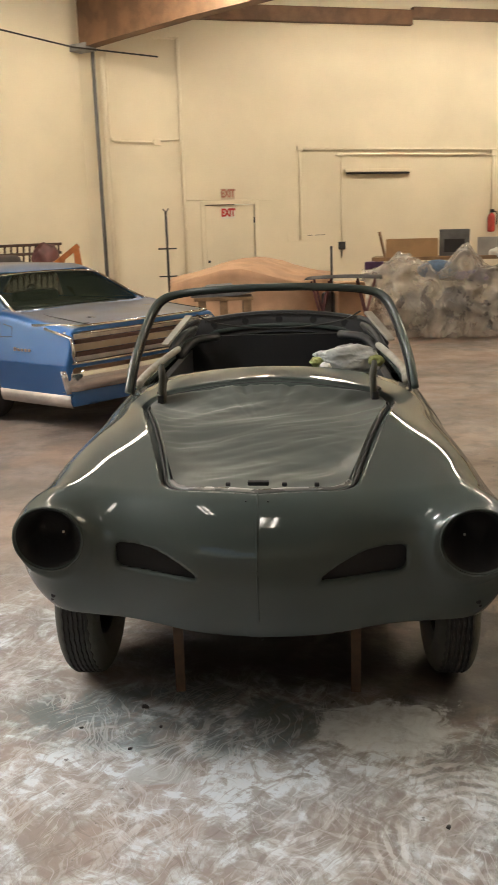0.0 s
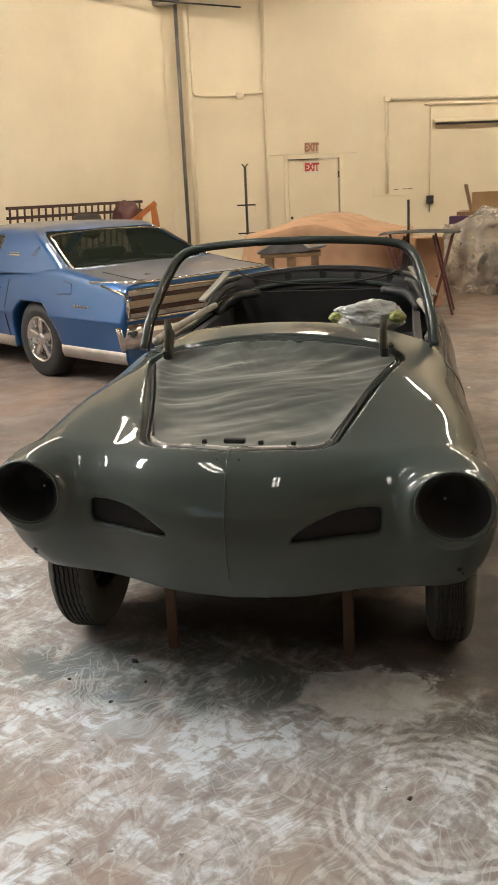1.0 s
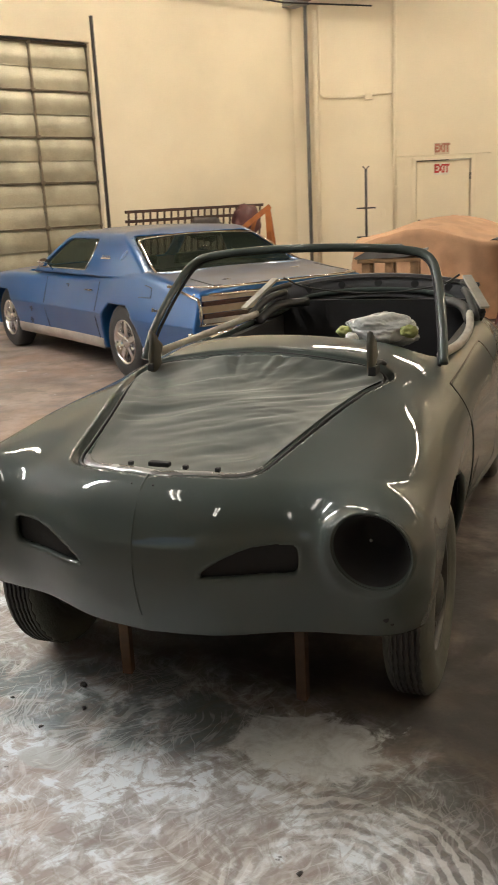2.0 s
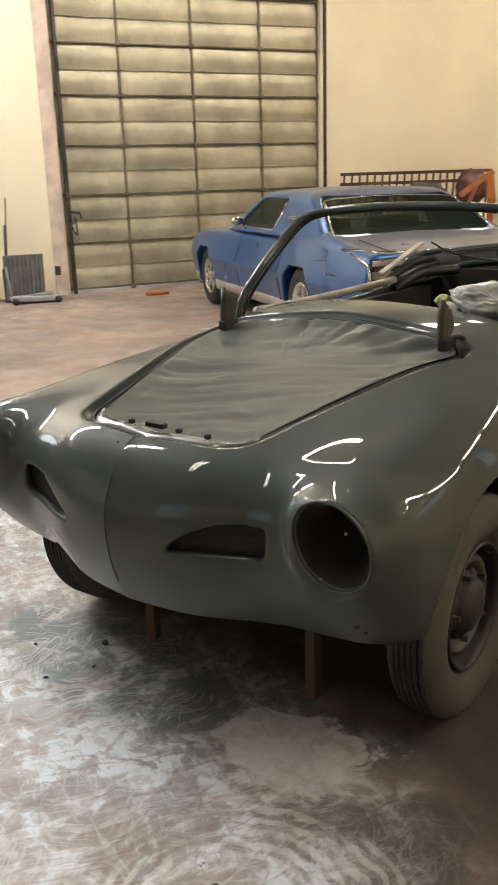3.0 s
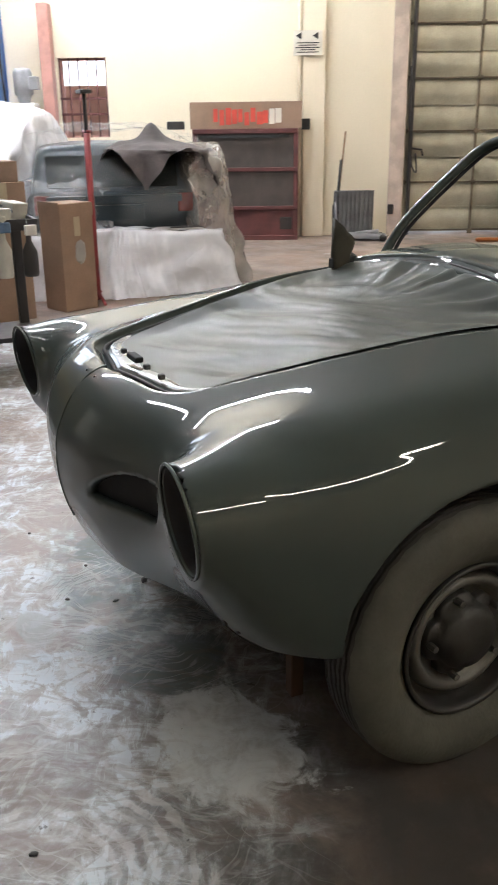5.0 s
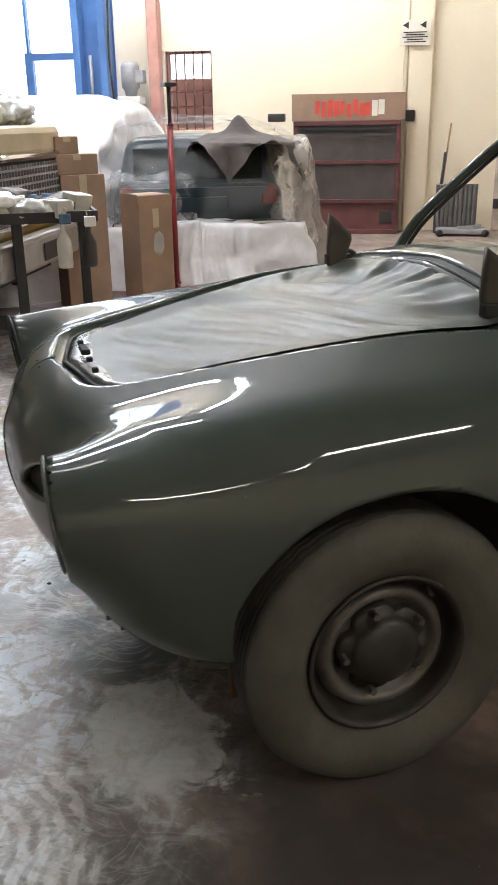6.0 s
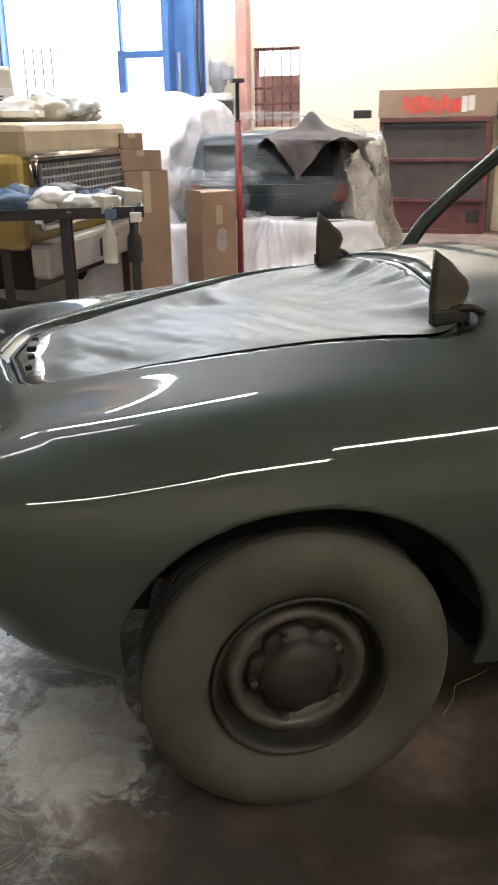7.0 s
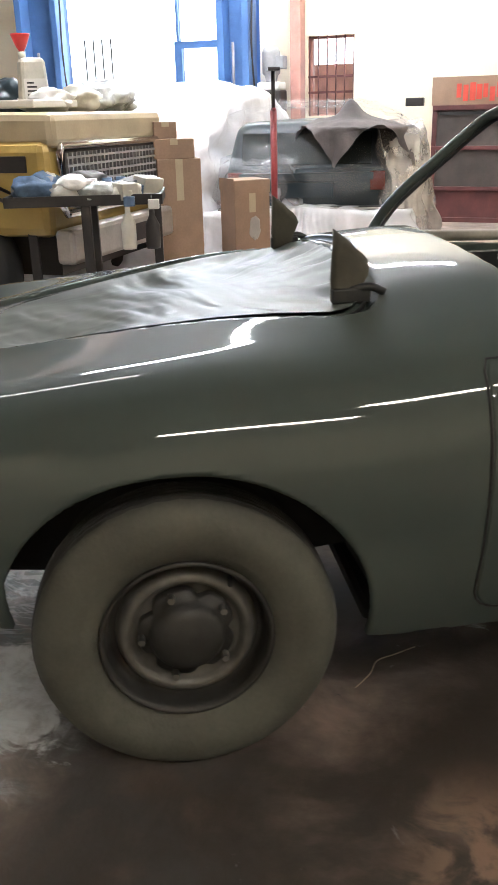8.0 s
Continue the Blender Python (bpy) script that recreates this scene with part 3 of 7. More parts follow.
def lamp_place(l, y, z):
    """Distance from the headlamp's axis, and along it backwards from its rim."""
    a, b, c = l - LAMP.x, y - LAMP.y, z - LAMP.z
    near = a * LAMP_AXIS.x + b * LAMP_AXIS.y + c * LAMP_AXIS.z
    return np.sqrt(np.maximum(a * a + b * b + c * c - near * near, 1e-9)), near


def car_hull(x, y, z):
    l = np.abs(x)
    zc = glide(y, (0, 0.82), (0.04, 0.862), (0.12, 0.897), (0.24, 0.921), (0.4, 0.947), (0.6, 0.979), (1.0, 1.047), (1.24, 1.08), (1.5, 1.10), (1.9, 1.07), (2.6, 1.05), (3.2, 1.10), (3.6, 1.06), (4.0, 0.80), (4.14, 0.65))
    # the level shoulder line of the wings, falling to the lamps
    zf = glide(y, (0, 0.872), (0.08, 0.880), (0.2, 0.895), (0.4, 0.911), (0.6, 0.928), (0.9, 0.943), (1.2, 0.952), (1.5, 0.975), (1.9, 0.975), (2.6, 0.965), (3.2, 0.95), (3.6, 0.88), (4.0, 0.74), (4.14, 0.6))
    drop = glide(y, (0, 0.045), (0.24, 0.042), (0.45, 0.034), (0.7, 0.034), (1.0, 0.042), (1.24, 0.050), (1.6, 0.055))
    hood = zc - drop * (l / 0.5) ** 2
    la, lb = 0.41, 0.66
    t = np.clip((l - la) / (lb - la), 0, 1)
    ya = zc - drop * (la / 0.5) ** 2
    fall = 0.10 + 2.2 * smax(ya - zf, 0 * y, 0.02)
    sa, sb = -2 * drop * la / 0.25 * (lb - la), -fall * (lb - la)
    strip = (2 * t**3 - 3 * t**2 + 1) * ya + (t**3 - 2 * t**2 + t) * sa + (3 * t**2 - 2 * t**3) * zf + (t**3 - t**2) * sb
    past = np.maximum(l - lb, 0)
    top = np.where(l < la, hood, strip - fall * past - 1.6 * past**2)
    wide = glide(y, (0, 0.80), (0.15, 0.81), (0.75, 0.818), (1.4, 0.80), (2.0, 0.80), (3.1, 0.815), (3.6, 0.78), (4.0, 0.64), (4.2, 0.5))
    tuck = key(y, (0, 2.2), (0.2, 1.3), (0.4, 0.7), (0.8, 0.4), (1.3, 0.6), (3.5, 0.7), (4.0, 2.0))
    up, down = np.maximum(z - 0.66, 0), np.maximum(0.66 - z, 0)
    side = l - (wide - 0.62 * up**2 - tuck * down**2)
    nose = key(l, (0, -0.016), (0.2, 0.006), (0.46, 0.084), (0.6, 0.088), (0.70, 0.094), (0.80, 0.14), (0.86, 0.22)) + (np.where(z < 0.67, 1.25, 1.0) + np.where(z < 0.67, 1.4 * (l / 0.75) ** 2, 0.0)) * (z - 0.67) ** 2 - y
    tail = y - (4.14 - 0.35 * l**2 - 0.9 * (z - 0.6) ** 2)
    f = smax(z - top, side * 0.95, 0.15)
    f = smax(f, nose, 0.10)
    f = smax(f, tail, 0.2)
    # each front wing, a long egg that ends in the lamp's rim
    near = lamp_place(l, y, z)[1]
    cz = key(y, (0.05, 0.763), (0.15, 0.768), (0.3, 0.785), (0.5, 0.81), (0.9, 0.82), (1.4, 0.83))
    above = zf - glide(y, (0.05, 0.002), (0.12, 0.008), (0.2, 0.020), (0.3, 0.038), (0.5, 0.065), (1.4, 0.07)) - cz
    below = key(y, (0.05, 0.119), (0.12, 0.158), (0.25, 0.275), (0.36, 0.355), (0.5, 0.38), (1.4, 0.4))
    wing = key(y, (0.05, 0.119), (0.15, 0.131), (0.3, 0.137), (0.5, 0.139), (1.4, 0.12))
    dz = z - cz
    pod = (np.sqrt(((l - 0.677) / wing) ** 2 + (dz / np.where(dz > 0, above, below)) ** 2) - 1) * wing
    pod = smax(pod + 0.22 * smax(y - 0.17, 0 * y, 0.06), -near, 0.015)
    pod = smax(pod, y - 1.3, 0.3)
    f = smin(f, pod, 0.065)
    return smax(f, -near - 0.28 * np.maximum(lamp_place(l, y, z)[0] - 0.122, 0), 0.010)


def hood_plan(l, y):
    """Negative inside the opening of the front lid."""
    half = 0.315 + (y - 0.19) * 0.230
    b = (0.130 + 0.17 * l) - y
    c = y - (1.275 - 0.10 * l)
    return smax(smax(l - half, b, 0.09), c, 0.12)


def cockpit_plan(l, y):
    a = l - key(y, (1.5, 0.60), (2.0, 0.66), (2.6, 0.66), (3.4, 0.58))
    b = (1.50 + 0.25 * l**2) - y
    c = y - (3.42 - 0.2 * l**2)
    return smax(smax(a, b, 0.1), c, 0.25)


def intake_front(l, z):
    lower = (0.648 + 0.05 * (l - 0.2)) - z
    upper = z - (0.742 - 2.0 * np.maximum(0.40 - l, 0) ** 2)
    return smax(smax(smax(0.19 - l, lower, 0.01), l - 0.465, 0.03), upper, 0.02)


def door_plan(y, z):
    return smax(smax(1.396 - y, y - 2.45, 0.05), 0.335 - z, 0.08)


def car_shell(x, y, z):
    l = np.abs(x)
    f = car_hull(x, y, z)
    far, near = lamp_place(l, y, z)
    f = np.maximum(f, -(f + 0.030 + np.where((far < 0.2) & (near < 0.30), 0.5, 0.0)))
    low = key(y, (0, 0.432), (0.22, 0.424), (0.34, 0.402), (0.5, 0.385), (0.9, 0.33), (1.2, 0.272), (3.0, 0.272), (3.6, 0.36), (4.14, 0.42)) + 0.03 * np.minimum(l, 0.75) ** 2 * np.clip(1.2 - y * 2, 0, 1)
    f = smax(f, low - z, 0.014)
    f = smax(f, -np.maximum(hood_plan(l, y), 0.72 - z), 0.012)
    f = smax(f, -np.maximum(cockpit_plan(l, y), 0.8 - z), 0.012)
    for at, r in ((AXLE[0] + 0.004, 0.395), (AXLE[1], 0.37)):
        p = np.where((y < at) & (z > 0.35), 2.35, 2.0)
        round_it = (np.abs((y - at) * np.where(y > at, 0.965, 1.0)) ** p + np.abs(z - 0.350) ** p) ** (1 / p)
        pull = np.where(y < at, 0.036 * np.clip((0.54 - z) / 0.14, 0, 1), 0.0)
        f = smax(f, -np.maximum(round_it - r + pull, 0.5 - l), 0.014)
    far, near = lamp_place(l, y, z)
    f = smax(f, -np.maximum(far - 0.106 + 0.35 * np.maximum(near, 0), near - 0.14), 0.008)
    return smax(f, -np.maximum(intake_front(l, z), y - 0.3), 0.012)


def top_z(x, y):
    """Height of the unbroken hull over a place."""
    x, y = np.atleast_1d(np.asarray(x, float)), np.atleast_1d(np.asarray(y, float))
    lo, hi = np.full(x.shape, 0.6), np.full(x.shape, 1.3)
    for _ in range(30):
        m = (lo + hi) / 2
        inside = car_hull(x, y, m) < 0
        lo, hi = np.where(inside, m, lo), np.where(inside, hi, m)
    return lo


def front_y(x, z):
    lo, hi = -0.2, 0.5
    for _ in range(30):
        m = (lo + hi) / 2
        if car_hull(np.array([x]), np.array([m]), np.array([z]))[0] < 0:
            hi = m
        else:
            lo = m
    return hi


grey_car = empty("convertible_car", CAR, "dark slate grey stripped convertible car body with masked front opening", "car")
skin("body", car_shell, 0.86, (-0.03, 0.27), (4.2, 1.15), 0.0115, PAINT, grey_car, "glossy slate grey body shell")

def curve_points(points, steps=10):
    """A smooth line through points."""
    p = [Vector(q) for q in points]
    p = [p[0] * 2 - p[1], *p, p[-1] * 2 - p[-2]]
    out = []
    for i in range(1, len(p) - 2):
        for k in range(steps):
            t = k / steps
            out.append(0.5 * (2 * p[i] + (p[i + 1] - p[i - 1]) * t + (2 * p[i - 1] - 5 * p[i] + 4 * p[i + 1] - p[i + 2]) * t * t + (3 * p[i] - p[i - 1] - 3 * p[i + 1] + p[i + 2]) * t**3))
    return out + [p[-2]]


def rod(name, points, r, mat, parent=None, label="", steps=1, sides=8, flat=1.0, closed=False):
    bm = bmesh.new()
    tube(bm, curve_points(points, steps) if steps > 1 else points, r, sides, closed, flat)
    return part(name, bm, mat, parent, label, True)


# doors: a thin proud panel each, with a dark gap round it
def side_x(y, z):
    y, z = np.asarray(y, float), np.asarray(z, float)
    lo, hi = np.full(y.shape, 0.4), np.full(y.shape, 0.9)
    for _ in range(30):
        m = (lo + hi) / 2
        inside = car_hull(m, y, z) < 0
        lo, hi = np.where(inside, m, lo), np.where(inside, hi, m)
    return lo


DOOR_TURNS = 160
door_edge = []
for k in range(DOOR_TURNS):
    t = 2 * math.pi * k / DOOR_TURNS
    lo, hi = 0.02, 1.2
    for _ in range(25):
        m = (lo + hi) / 2
        yy, zz = np.array([1.92 + m * math.cos(t)]), np.array([0.66 + m * math.sin(t)])
        if smax(door_plan(yy, zz), zz - 0.925, 0.02)[0] < 0:
            lo = m
        else:
            hi = m
    door_edge.append((math.cos(t) * lo, math.sin(t) * lo))
for sgn in (1, -1):
    bm = bmesh.new()
    last = []
    for s, up in ((0.02, 0.003), (0.2, 0.003), (0.4, 0.003), (0.6, 0.003), (0.8, 0.003), (0.93, 0.003), (0.985, 0.003), (0.994, 0.0022), (0.998, -0.004)):
        ys, zs = [1.92 + a * s for a, b in door_edge], [0.66 + b * s for a, b in door_edge]
        row = [bm.verts.new(((x + up) * sgn, y, z)) for x, y, z in zip(side_x(ys, zs), ys, zs)]
        for k in range(DOOR_TURNS if last else 0):
            bm.faces.new((last[k], row[k], row[(k + 1) % DOOR_TURNS], last[(k + 1) % DOOR_TURNS]))
        if not last:
            bm.faces.new(row)
        last = row
    bmesh.ops.recalc_face_normals(bm, faces=bm.faces)
    door = part("door", bm, PAINT, grey_car, "slate grey door", True)
    ys, zs = [1.92 + a * 1.004 for a, b in door_edge], [0.66 + b * 1.004 for a, b in door_edge]
    rod("door_gap", [(x * sgn, y, z) for x, y, z in zip(side_x(ys, zs), ys, zs)], 0.0032, BLACK, door, "dark door gap", 1, 6, 1.0, True)

# windscreen frame
side = [(-0.668, 1.50, 0.985), (-0.650, 1.59, 1.12), (-0.605, 1.77, 1.29), (-0.553, 1.865, 1.38), (-0.45, 1.895, 1.412), (-0.22, 1.882, 1.43)]
loop = side + [(0, 1.872, 1.434)] + [(-a, b, c) for a, b, c in side[::-1]]
rod("windscreen_frame", loop, 0.0175, PAINT, grey_car, "slate grey windscreen frame without glass", 8, 12)
rod("windscreen_seal", [(a * 0.97, b + 0.012, c - 0.014) for a, b, c in loop], 0.007, BLACK, grey_car, "black rubber seal", 8, 6)

# wheels
def wheel(parent, x, y, sgn):
    w = new("wheel")
    w.parent = parent
    w.matrix_local = pose(x, y, TYRE - 0.002, 0, 0, 0 if sgn > 0 else 180)
    bm = bmesh.new()
    R = TYRE
    tread = [(R - 0.012, -0.056), (R - 0.004, -0.050)]
    for x in (-0.040, -0.022, -0.004, 0.014, 0.032):
        tread += [(R - 0.002, x - 0.003), (R - 0.010, x - 0.001), (R - 0.010, x + 0.005), (R - 0.001, x + 0.007)]
    tread += [(R - 0.004, 0.046), (R - 0.012, 0.056)]
    lathe(bm, tread, 80)
    for v in bm.verts:
        k = math.atan2(v.co.z, v.co.y) * 80 / (2 * math.pi)
        v.co.x += 0.0016 * (1 if round(k) % 2 else -1)
    part("tread", bm, TREAD, w, "dark grooved tyre tread", False)
    for side_of in (1, -1):
        bm = bmesh.new()
        lathe(bm, [(r, a * side_of) for r, a in ((R - 0.003, 0.040), (R - 0.005, 0.049), (R - 0.011, 0.058), (R - 0.020, 0.066), (R - 0.032, 0.073), (R - 0.046, 0.078), (0.280, 0.081), (0.265, 0.0815), (0.250, 0.079), (0.236, 0.074), (0.224, 0.067), (0.219, 0.066), (0.208, 0.058), (0.196, 0.050), (0.189, 0.045))], 80)
        part("sidewall", bm, RUBBER, w, "dust-covered rubber tyre sidewall", True)
    bm = bmesh.new()
    lathe(bm, [(0.190, -0.05), (0.190, 0.050), (0.195, 0.058), (0.191, 0.063), (0.184, 0.060), (0.179, 0.042), (0.175, 0.014), (0.166, 0.000), (0.156, 0.002)], 72)
    part("rim", bm, STEEL, w, "dusty dark steel wheel rim", True)
    bm = bmesh.new()
    lathe(bm, [(0.160, 0.002), (0.155, 0.018), (0.149, 0.031), (0.140, 0.036), (0.131, 0.033), (0.123, 0.022), (0.116, 0.008), (0.0, 0.004)], 72)
    part("wheel_disc", bm, WHEELGREY, w, "pressed grey steel wheel disc", True)
    bm = bmesh.new()
    steps = 60
    prof = [(0.110, 0.006), (0.109, 0.024), (0.104, 0.029), (0.086, 0.033), (0.083, 0.044), (0.074, 0.057), (0.052, 0.067), (0.026, 0.071), (0.001, 0.072)]
    rings = []
    for k in range(steps):
        t = 2 * math.pi * k / steps
        bite = 1 - 0.17 * max(0.0, math.cos(5 * t)) ** 3
        rings.append([bm.verts.new((a, r * (bite if i < 3 else 1) * math.cos(t), r * (bite if i < 3 else 1) * math.sin(t))) for i, (r, a) in enumerate(prof)])
    for k in range(steps):
        for i in range(len(prof) - 1):
            bm.faces.new((rings[k][i], rings[k][i + 1], rings[(k + 1) % steps][i + 1], rings[(k + 1) % steps][i]))
    bmesh.ops.recalc_face_normals(bm, faces=bm.faces)
    part("hub", bm, STEEL, w, "domed brake hub with scalloped edge", True)
    for k in range(5):
        t = 2 * math.pi * (k + 0.5) / 5
        bm = bmesh.new()
        bmesh.ops.create_cone(bm, cap_ends=True, segments=6, radius1=0.0095, radius2=0.0085, depth=0.024, matrix=Matrix.Translation((0.042, 0.1015 * math.cos(t), 0.1025 * math.sin(t))) @ Matrix.Rotation(math.pi / 2, 4, "Y"))
        part("nut", bm, WHEELGREY, w)
    rod("valve", [(0.03, 0.10, 0.135), (0.062, 0.097, 0.130)], 0.005, BLACK, w)
    return w


for wy in AXLE:
    for sgn in (1, -1):
        wheel(grey_car, 0.702 * sgn, wy, sgn)

# the edge of the lid opening
MIDDLE = (0.0, 0.78)
TURNS = 180
edge = []
for k in range(TURNS):
    t = 2 * math.pi * k / TURNS
    lo, hi = 0.05, 1.2
    for _ in range(25):
        m = (lo + hi) / 2
        if hood_plan(np.array([abs(m * math.cos(t))]), np.array([MIDDLE[1] + m * math.sin(t)]))[0] < 0:
            lo = m
        else:
            hi = m
    edge.append((t, lo))
tops = top_z([r * math.cos(t) for t, r in edge], [MIDDLE[1] + r * math.sin(t) for t, r in edge])


def ring_point(k, inset, down):
    t, r = edge[k % TURNS]
    return Vector(((r - inset) * math.cos(t), MIDDLE[1] + (r - inset) * math.sin(t), tops[k % TURNS] - down))


bm = bmesh.new()
prof = [(-0.004, 0.006), (0.004, 0.014), (0.016, 0.024), (0.034, 0.024), (0.040, 0.014), (0.048, 0.012), (0.056, 0.030), (0.064, 0.07)]
rings = [[bm.verts.new(ring_point(k, a, d)) for a, d in prof] for k in range(TURNS)]
for k in range(TURNS):
    for i in range(len(prof) - 1):
        bm.faces.new((rings[k][i], rings[(k + 1) % TURNS][i], rings[(k + 1) % TURNS][i + 1], rings[k][i + 1]))
bmesh.ops.recalc_face_normals(bm, faces=bm.faces)
part("gutter", bm, PAINT, grey_car, "painted rain gutter round the lid opening", True)
rod("lid_seal", [ring_point(k, 0.026, 0.018) for k in range(TURNS)], 0.006, BLACK, grey_car, "black rubber seal", 1, 6, 1.0, True)

# masking film, taped inside the gutter
bm = bmesh.new()
RINGS = 60
last = []
for j in range(RINGS + 1):
    s = j / RINGS
    row = []
    xs, ys = [], []
    for t, r in edge:
        front = max(0.0, -math.sin(t)) ** 6
        rr = (r - 0.040 - 0.055 * front) * s
        xs.append(rr * math.cos(t))
        ys.append(MIDDLE[1] + rr * math.sin(t))
    zs = top_z(xs, ys)
    for k in range(TURNS):
        x, y, t = xs[k], ys[k], edge[k][0]
        rear = max(0.0, math.sin(t))
        sag = 0.034 * (1 - s**5)
        fold = (noise.noise(Vector((math.cos(t) * 8, math.sin(t) * 8, s * 1.2))) - 0.1) * (0.004 + 0.055 * rear**2) * s**6
        long = noise.noise(Vector((x * 2.2 + y * 1.5, y * 7.5 - x * 3.0, 1.0))) * 0.013 + 1.25 * (abs(noise.noise(Vector((x * 2.5, y * 12 - x * 5, 5.0)))) + 0.5 * abs(noise.noise(Vector((x * 5 + y * 3, y * 26 - x * 9, 2.0))))) * 0.0045
        crisp = abs(noise.noise(Vector((x * 9, y * 9, 8.0)))) * 0.0045
        damp = min(1.0, (1 - s) / 0.14)
        star = (0.42 - abs(noise.noise(Vector((math.cos(t) * 7.5, math.sin(t) * 7.5, 0.4 + s * 0.5))))) * s**3 * min(1.0, (1 - s) / 0.05)
        star *= 0.030 * rear**1.5 + 0.010 * abs(math.cos(t)) ** 3
        row.append(bm.verts.new((x, y, zs[k] - 0.014 - 0.024 * s**4 * max(0.0, -math.sin(t)) ** 6 - sag + (fold + long - crisp * s) * damp + star)))
    if last:
        for k in range(TURNS):
            bm.faces.new((last[k], row[k], row[(k + 1) % TURNS], last[(k + 1) % TURNS]))
    last = row
bmesh.ops.remove_doubles(bm, verts=bm.verts, dist=1e-5)
bmesh.ops.recalc_face_normals(bm, faces=bm.faces)
part("masking_film", bm, FILM, grey_car, "wrinkled grey masking film over the lid opening", True)

def lump(name, centre, size, mat, parent, label="", seed=0.0, rough=0.25, detail=4):
    """A crumpled, wrapped shape."""
    bm = bmesh.new()
    bmesh.ops.create_icosphere(bm, subdivisions=detail, radius=1)
    for v in bm.verts:
        d = v.co.normalized()
        k = 1 + rough * noise.noise(d * 1.7 + Vector((seed, 0, 0))) + rough * 0.45 * abs(noise.noise(d * 5 + Vector((0, seed, 0)))) + rough * 0.2 * noise.noise(d * 12 + Vector((0, 0, seed)))
        v.co = Vector((centre[0] + d.x * size[0] * k, centre[1] + d.y * size[1] * k, centre[2] + d.z * size[2] * k))
    return part(name, bm, mat, parent, label, True)


# lid hinges: upright plates wrapped in folded masking paper
for sgn in (1, -1):
    outline = [(-0.034, -0.05), (-0.040, 0.01), (-0.038, 0.075), (-0.036, 0.128), (-0.022, 0.118), (-0.008, 0.108), (0.004, 0.098), (0.018, 0.082), (0.034, 0.070), (0.044, 0.058), (0.050, 0.040), (0.046, 0.020), (0.034, 0.000), (0.026, -0.05)]
    bm = bmesh.new()
    layers = []
    for off, shrink in ((-0.013, 0.72), (-0.010, 0.96), (0.0, 1.0), (0.010, 0.96), (0.013, 0.72)):
        row = []
        for y, z in outline:
            y, z = y * shrink, 0.03 + (z - 0.03) * shrink
            w = 0.012 * noise.noise(Vector((y * 34, z * 26, 2.0 + sgn)))
            row.append(bm.verts.new((0.448 * sgn + off + w, 1.165 + y + 0.004 * noise.noise(Vector((z * 60, off * 90, sgn))), 1.045 + z)))
        layers.append(row)
    n = len(outline)
    for p, q in zip(layers, layers[1:]):
        for i in range(n):
            bm.faces.new((p[i], q[i], q[(i + 1) % n], p[(i + 1) % n]))
    bm.faces.new(layers[0][::-1])
    bm.faces.new(layers[-1])
    bmesh.ops.recalc_face_normals(bm, faces=bm.faces)
    part("hinge", bm, TAPE, grey_car, "lid hinge wrapped in olive masking paper", True)
    box("hinge_foot", (-0.014, 0.014, -0.035, 0.055, -0.03, 0.004), DARK, grey_car, "", 0.004, pose(0.455 * sgn, 1.16, 1.035))
    rod("hinge_arm", [(0.455 * sgn, 1.17, 1.035), (0.468 * sgn, 1.215, 1.042), (0.480 * sgn, 1.245, 1.030)], 0.010, DARK, grey_car, "dark hinge arm", 4, 8)

# bare strip and latch at the front of the opening
bm = bmesh.new()
rows = [[bm.verts.new(ring_point(k, a, d)) for a, d in ((0.040, 0.016), (0.044, 0.010), (0.085, 0.014), (0.115, 0.026))] for k in range(119, 152)]
for p, q in zip(rows, rows[1:]):
    for i in range(3):
        bm.faces.new((p[i], q[i], q[i + 1], p[i + 1]))
bmesh.ops.recalc_face_normals(bm, faces=bm.faces)
part("front_strip", bm, STRIP, grey_car, "smooth grey metal strip", True)
zl = float(top_z(0.0, 0.22)[0])
box("latch", (-0.035, 0.035, 0.198, 0.222, zl - 0.016, zl - 0.001), BLACK, grey_car, "black lid latch", 0.004)
for x in (-0.10, 0.085, 0.19):
    box("latch_bolt", (x - 0.008, x + 0.008, 0.204, 0.220, zl - 0.020, zl - 0.007), BLACK, grey_car, "", 0.003)

# dark ducts behind the two intakes
ducts = skin("intake_duct", lambda x, y, z: np.maximum(np.maximum(car_hull(x, y, z) + 0.026, y - 0.30), np.maximum(np.abs(np.abs(x) - 0.34) - 0.19, np.abs(z - 0.695) - 0.10)), 0.56, (-0.02, 0.57), (0.34, 0.82), 0.015, BLACK, grey_car, "dark air intake duct")
twin = ducts.copy()
twin.data = ducts.data.copy()
scene.collection.objects.link(twin)
for ob, keep in ((ducts, 1), (twin, -1)):
    bm = bmesh.new()
    bm.from_mesh(ob.data)
    bmesh.ops.delete(bm, geom=[v for v in bm.verts if v.co.x * keep < 0], context="VERTS")
    bm.to_mesh(ob.data)
    bm.free()

# ridge down the nose
ridge = [(0.0, 0.132 - 0.018 * i, float(top_z(0.0, 0.132 - 0.018 * i)[0]) + 0.0005) for i in range(4)]
ridge += [(0.0, front_y(0.0, z) - 0.0005, z) for z in (0.83, 0.79, 0.75, 0.71, 0.67, 0.63, 0.59, 0.55, 0.51)]
rod("nose_ridge", [(a, b + 0.0015, c - 0.001) for a, b, c in ridge], 0.0035, PAINT, grey_car, "", 3, 8)

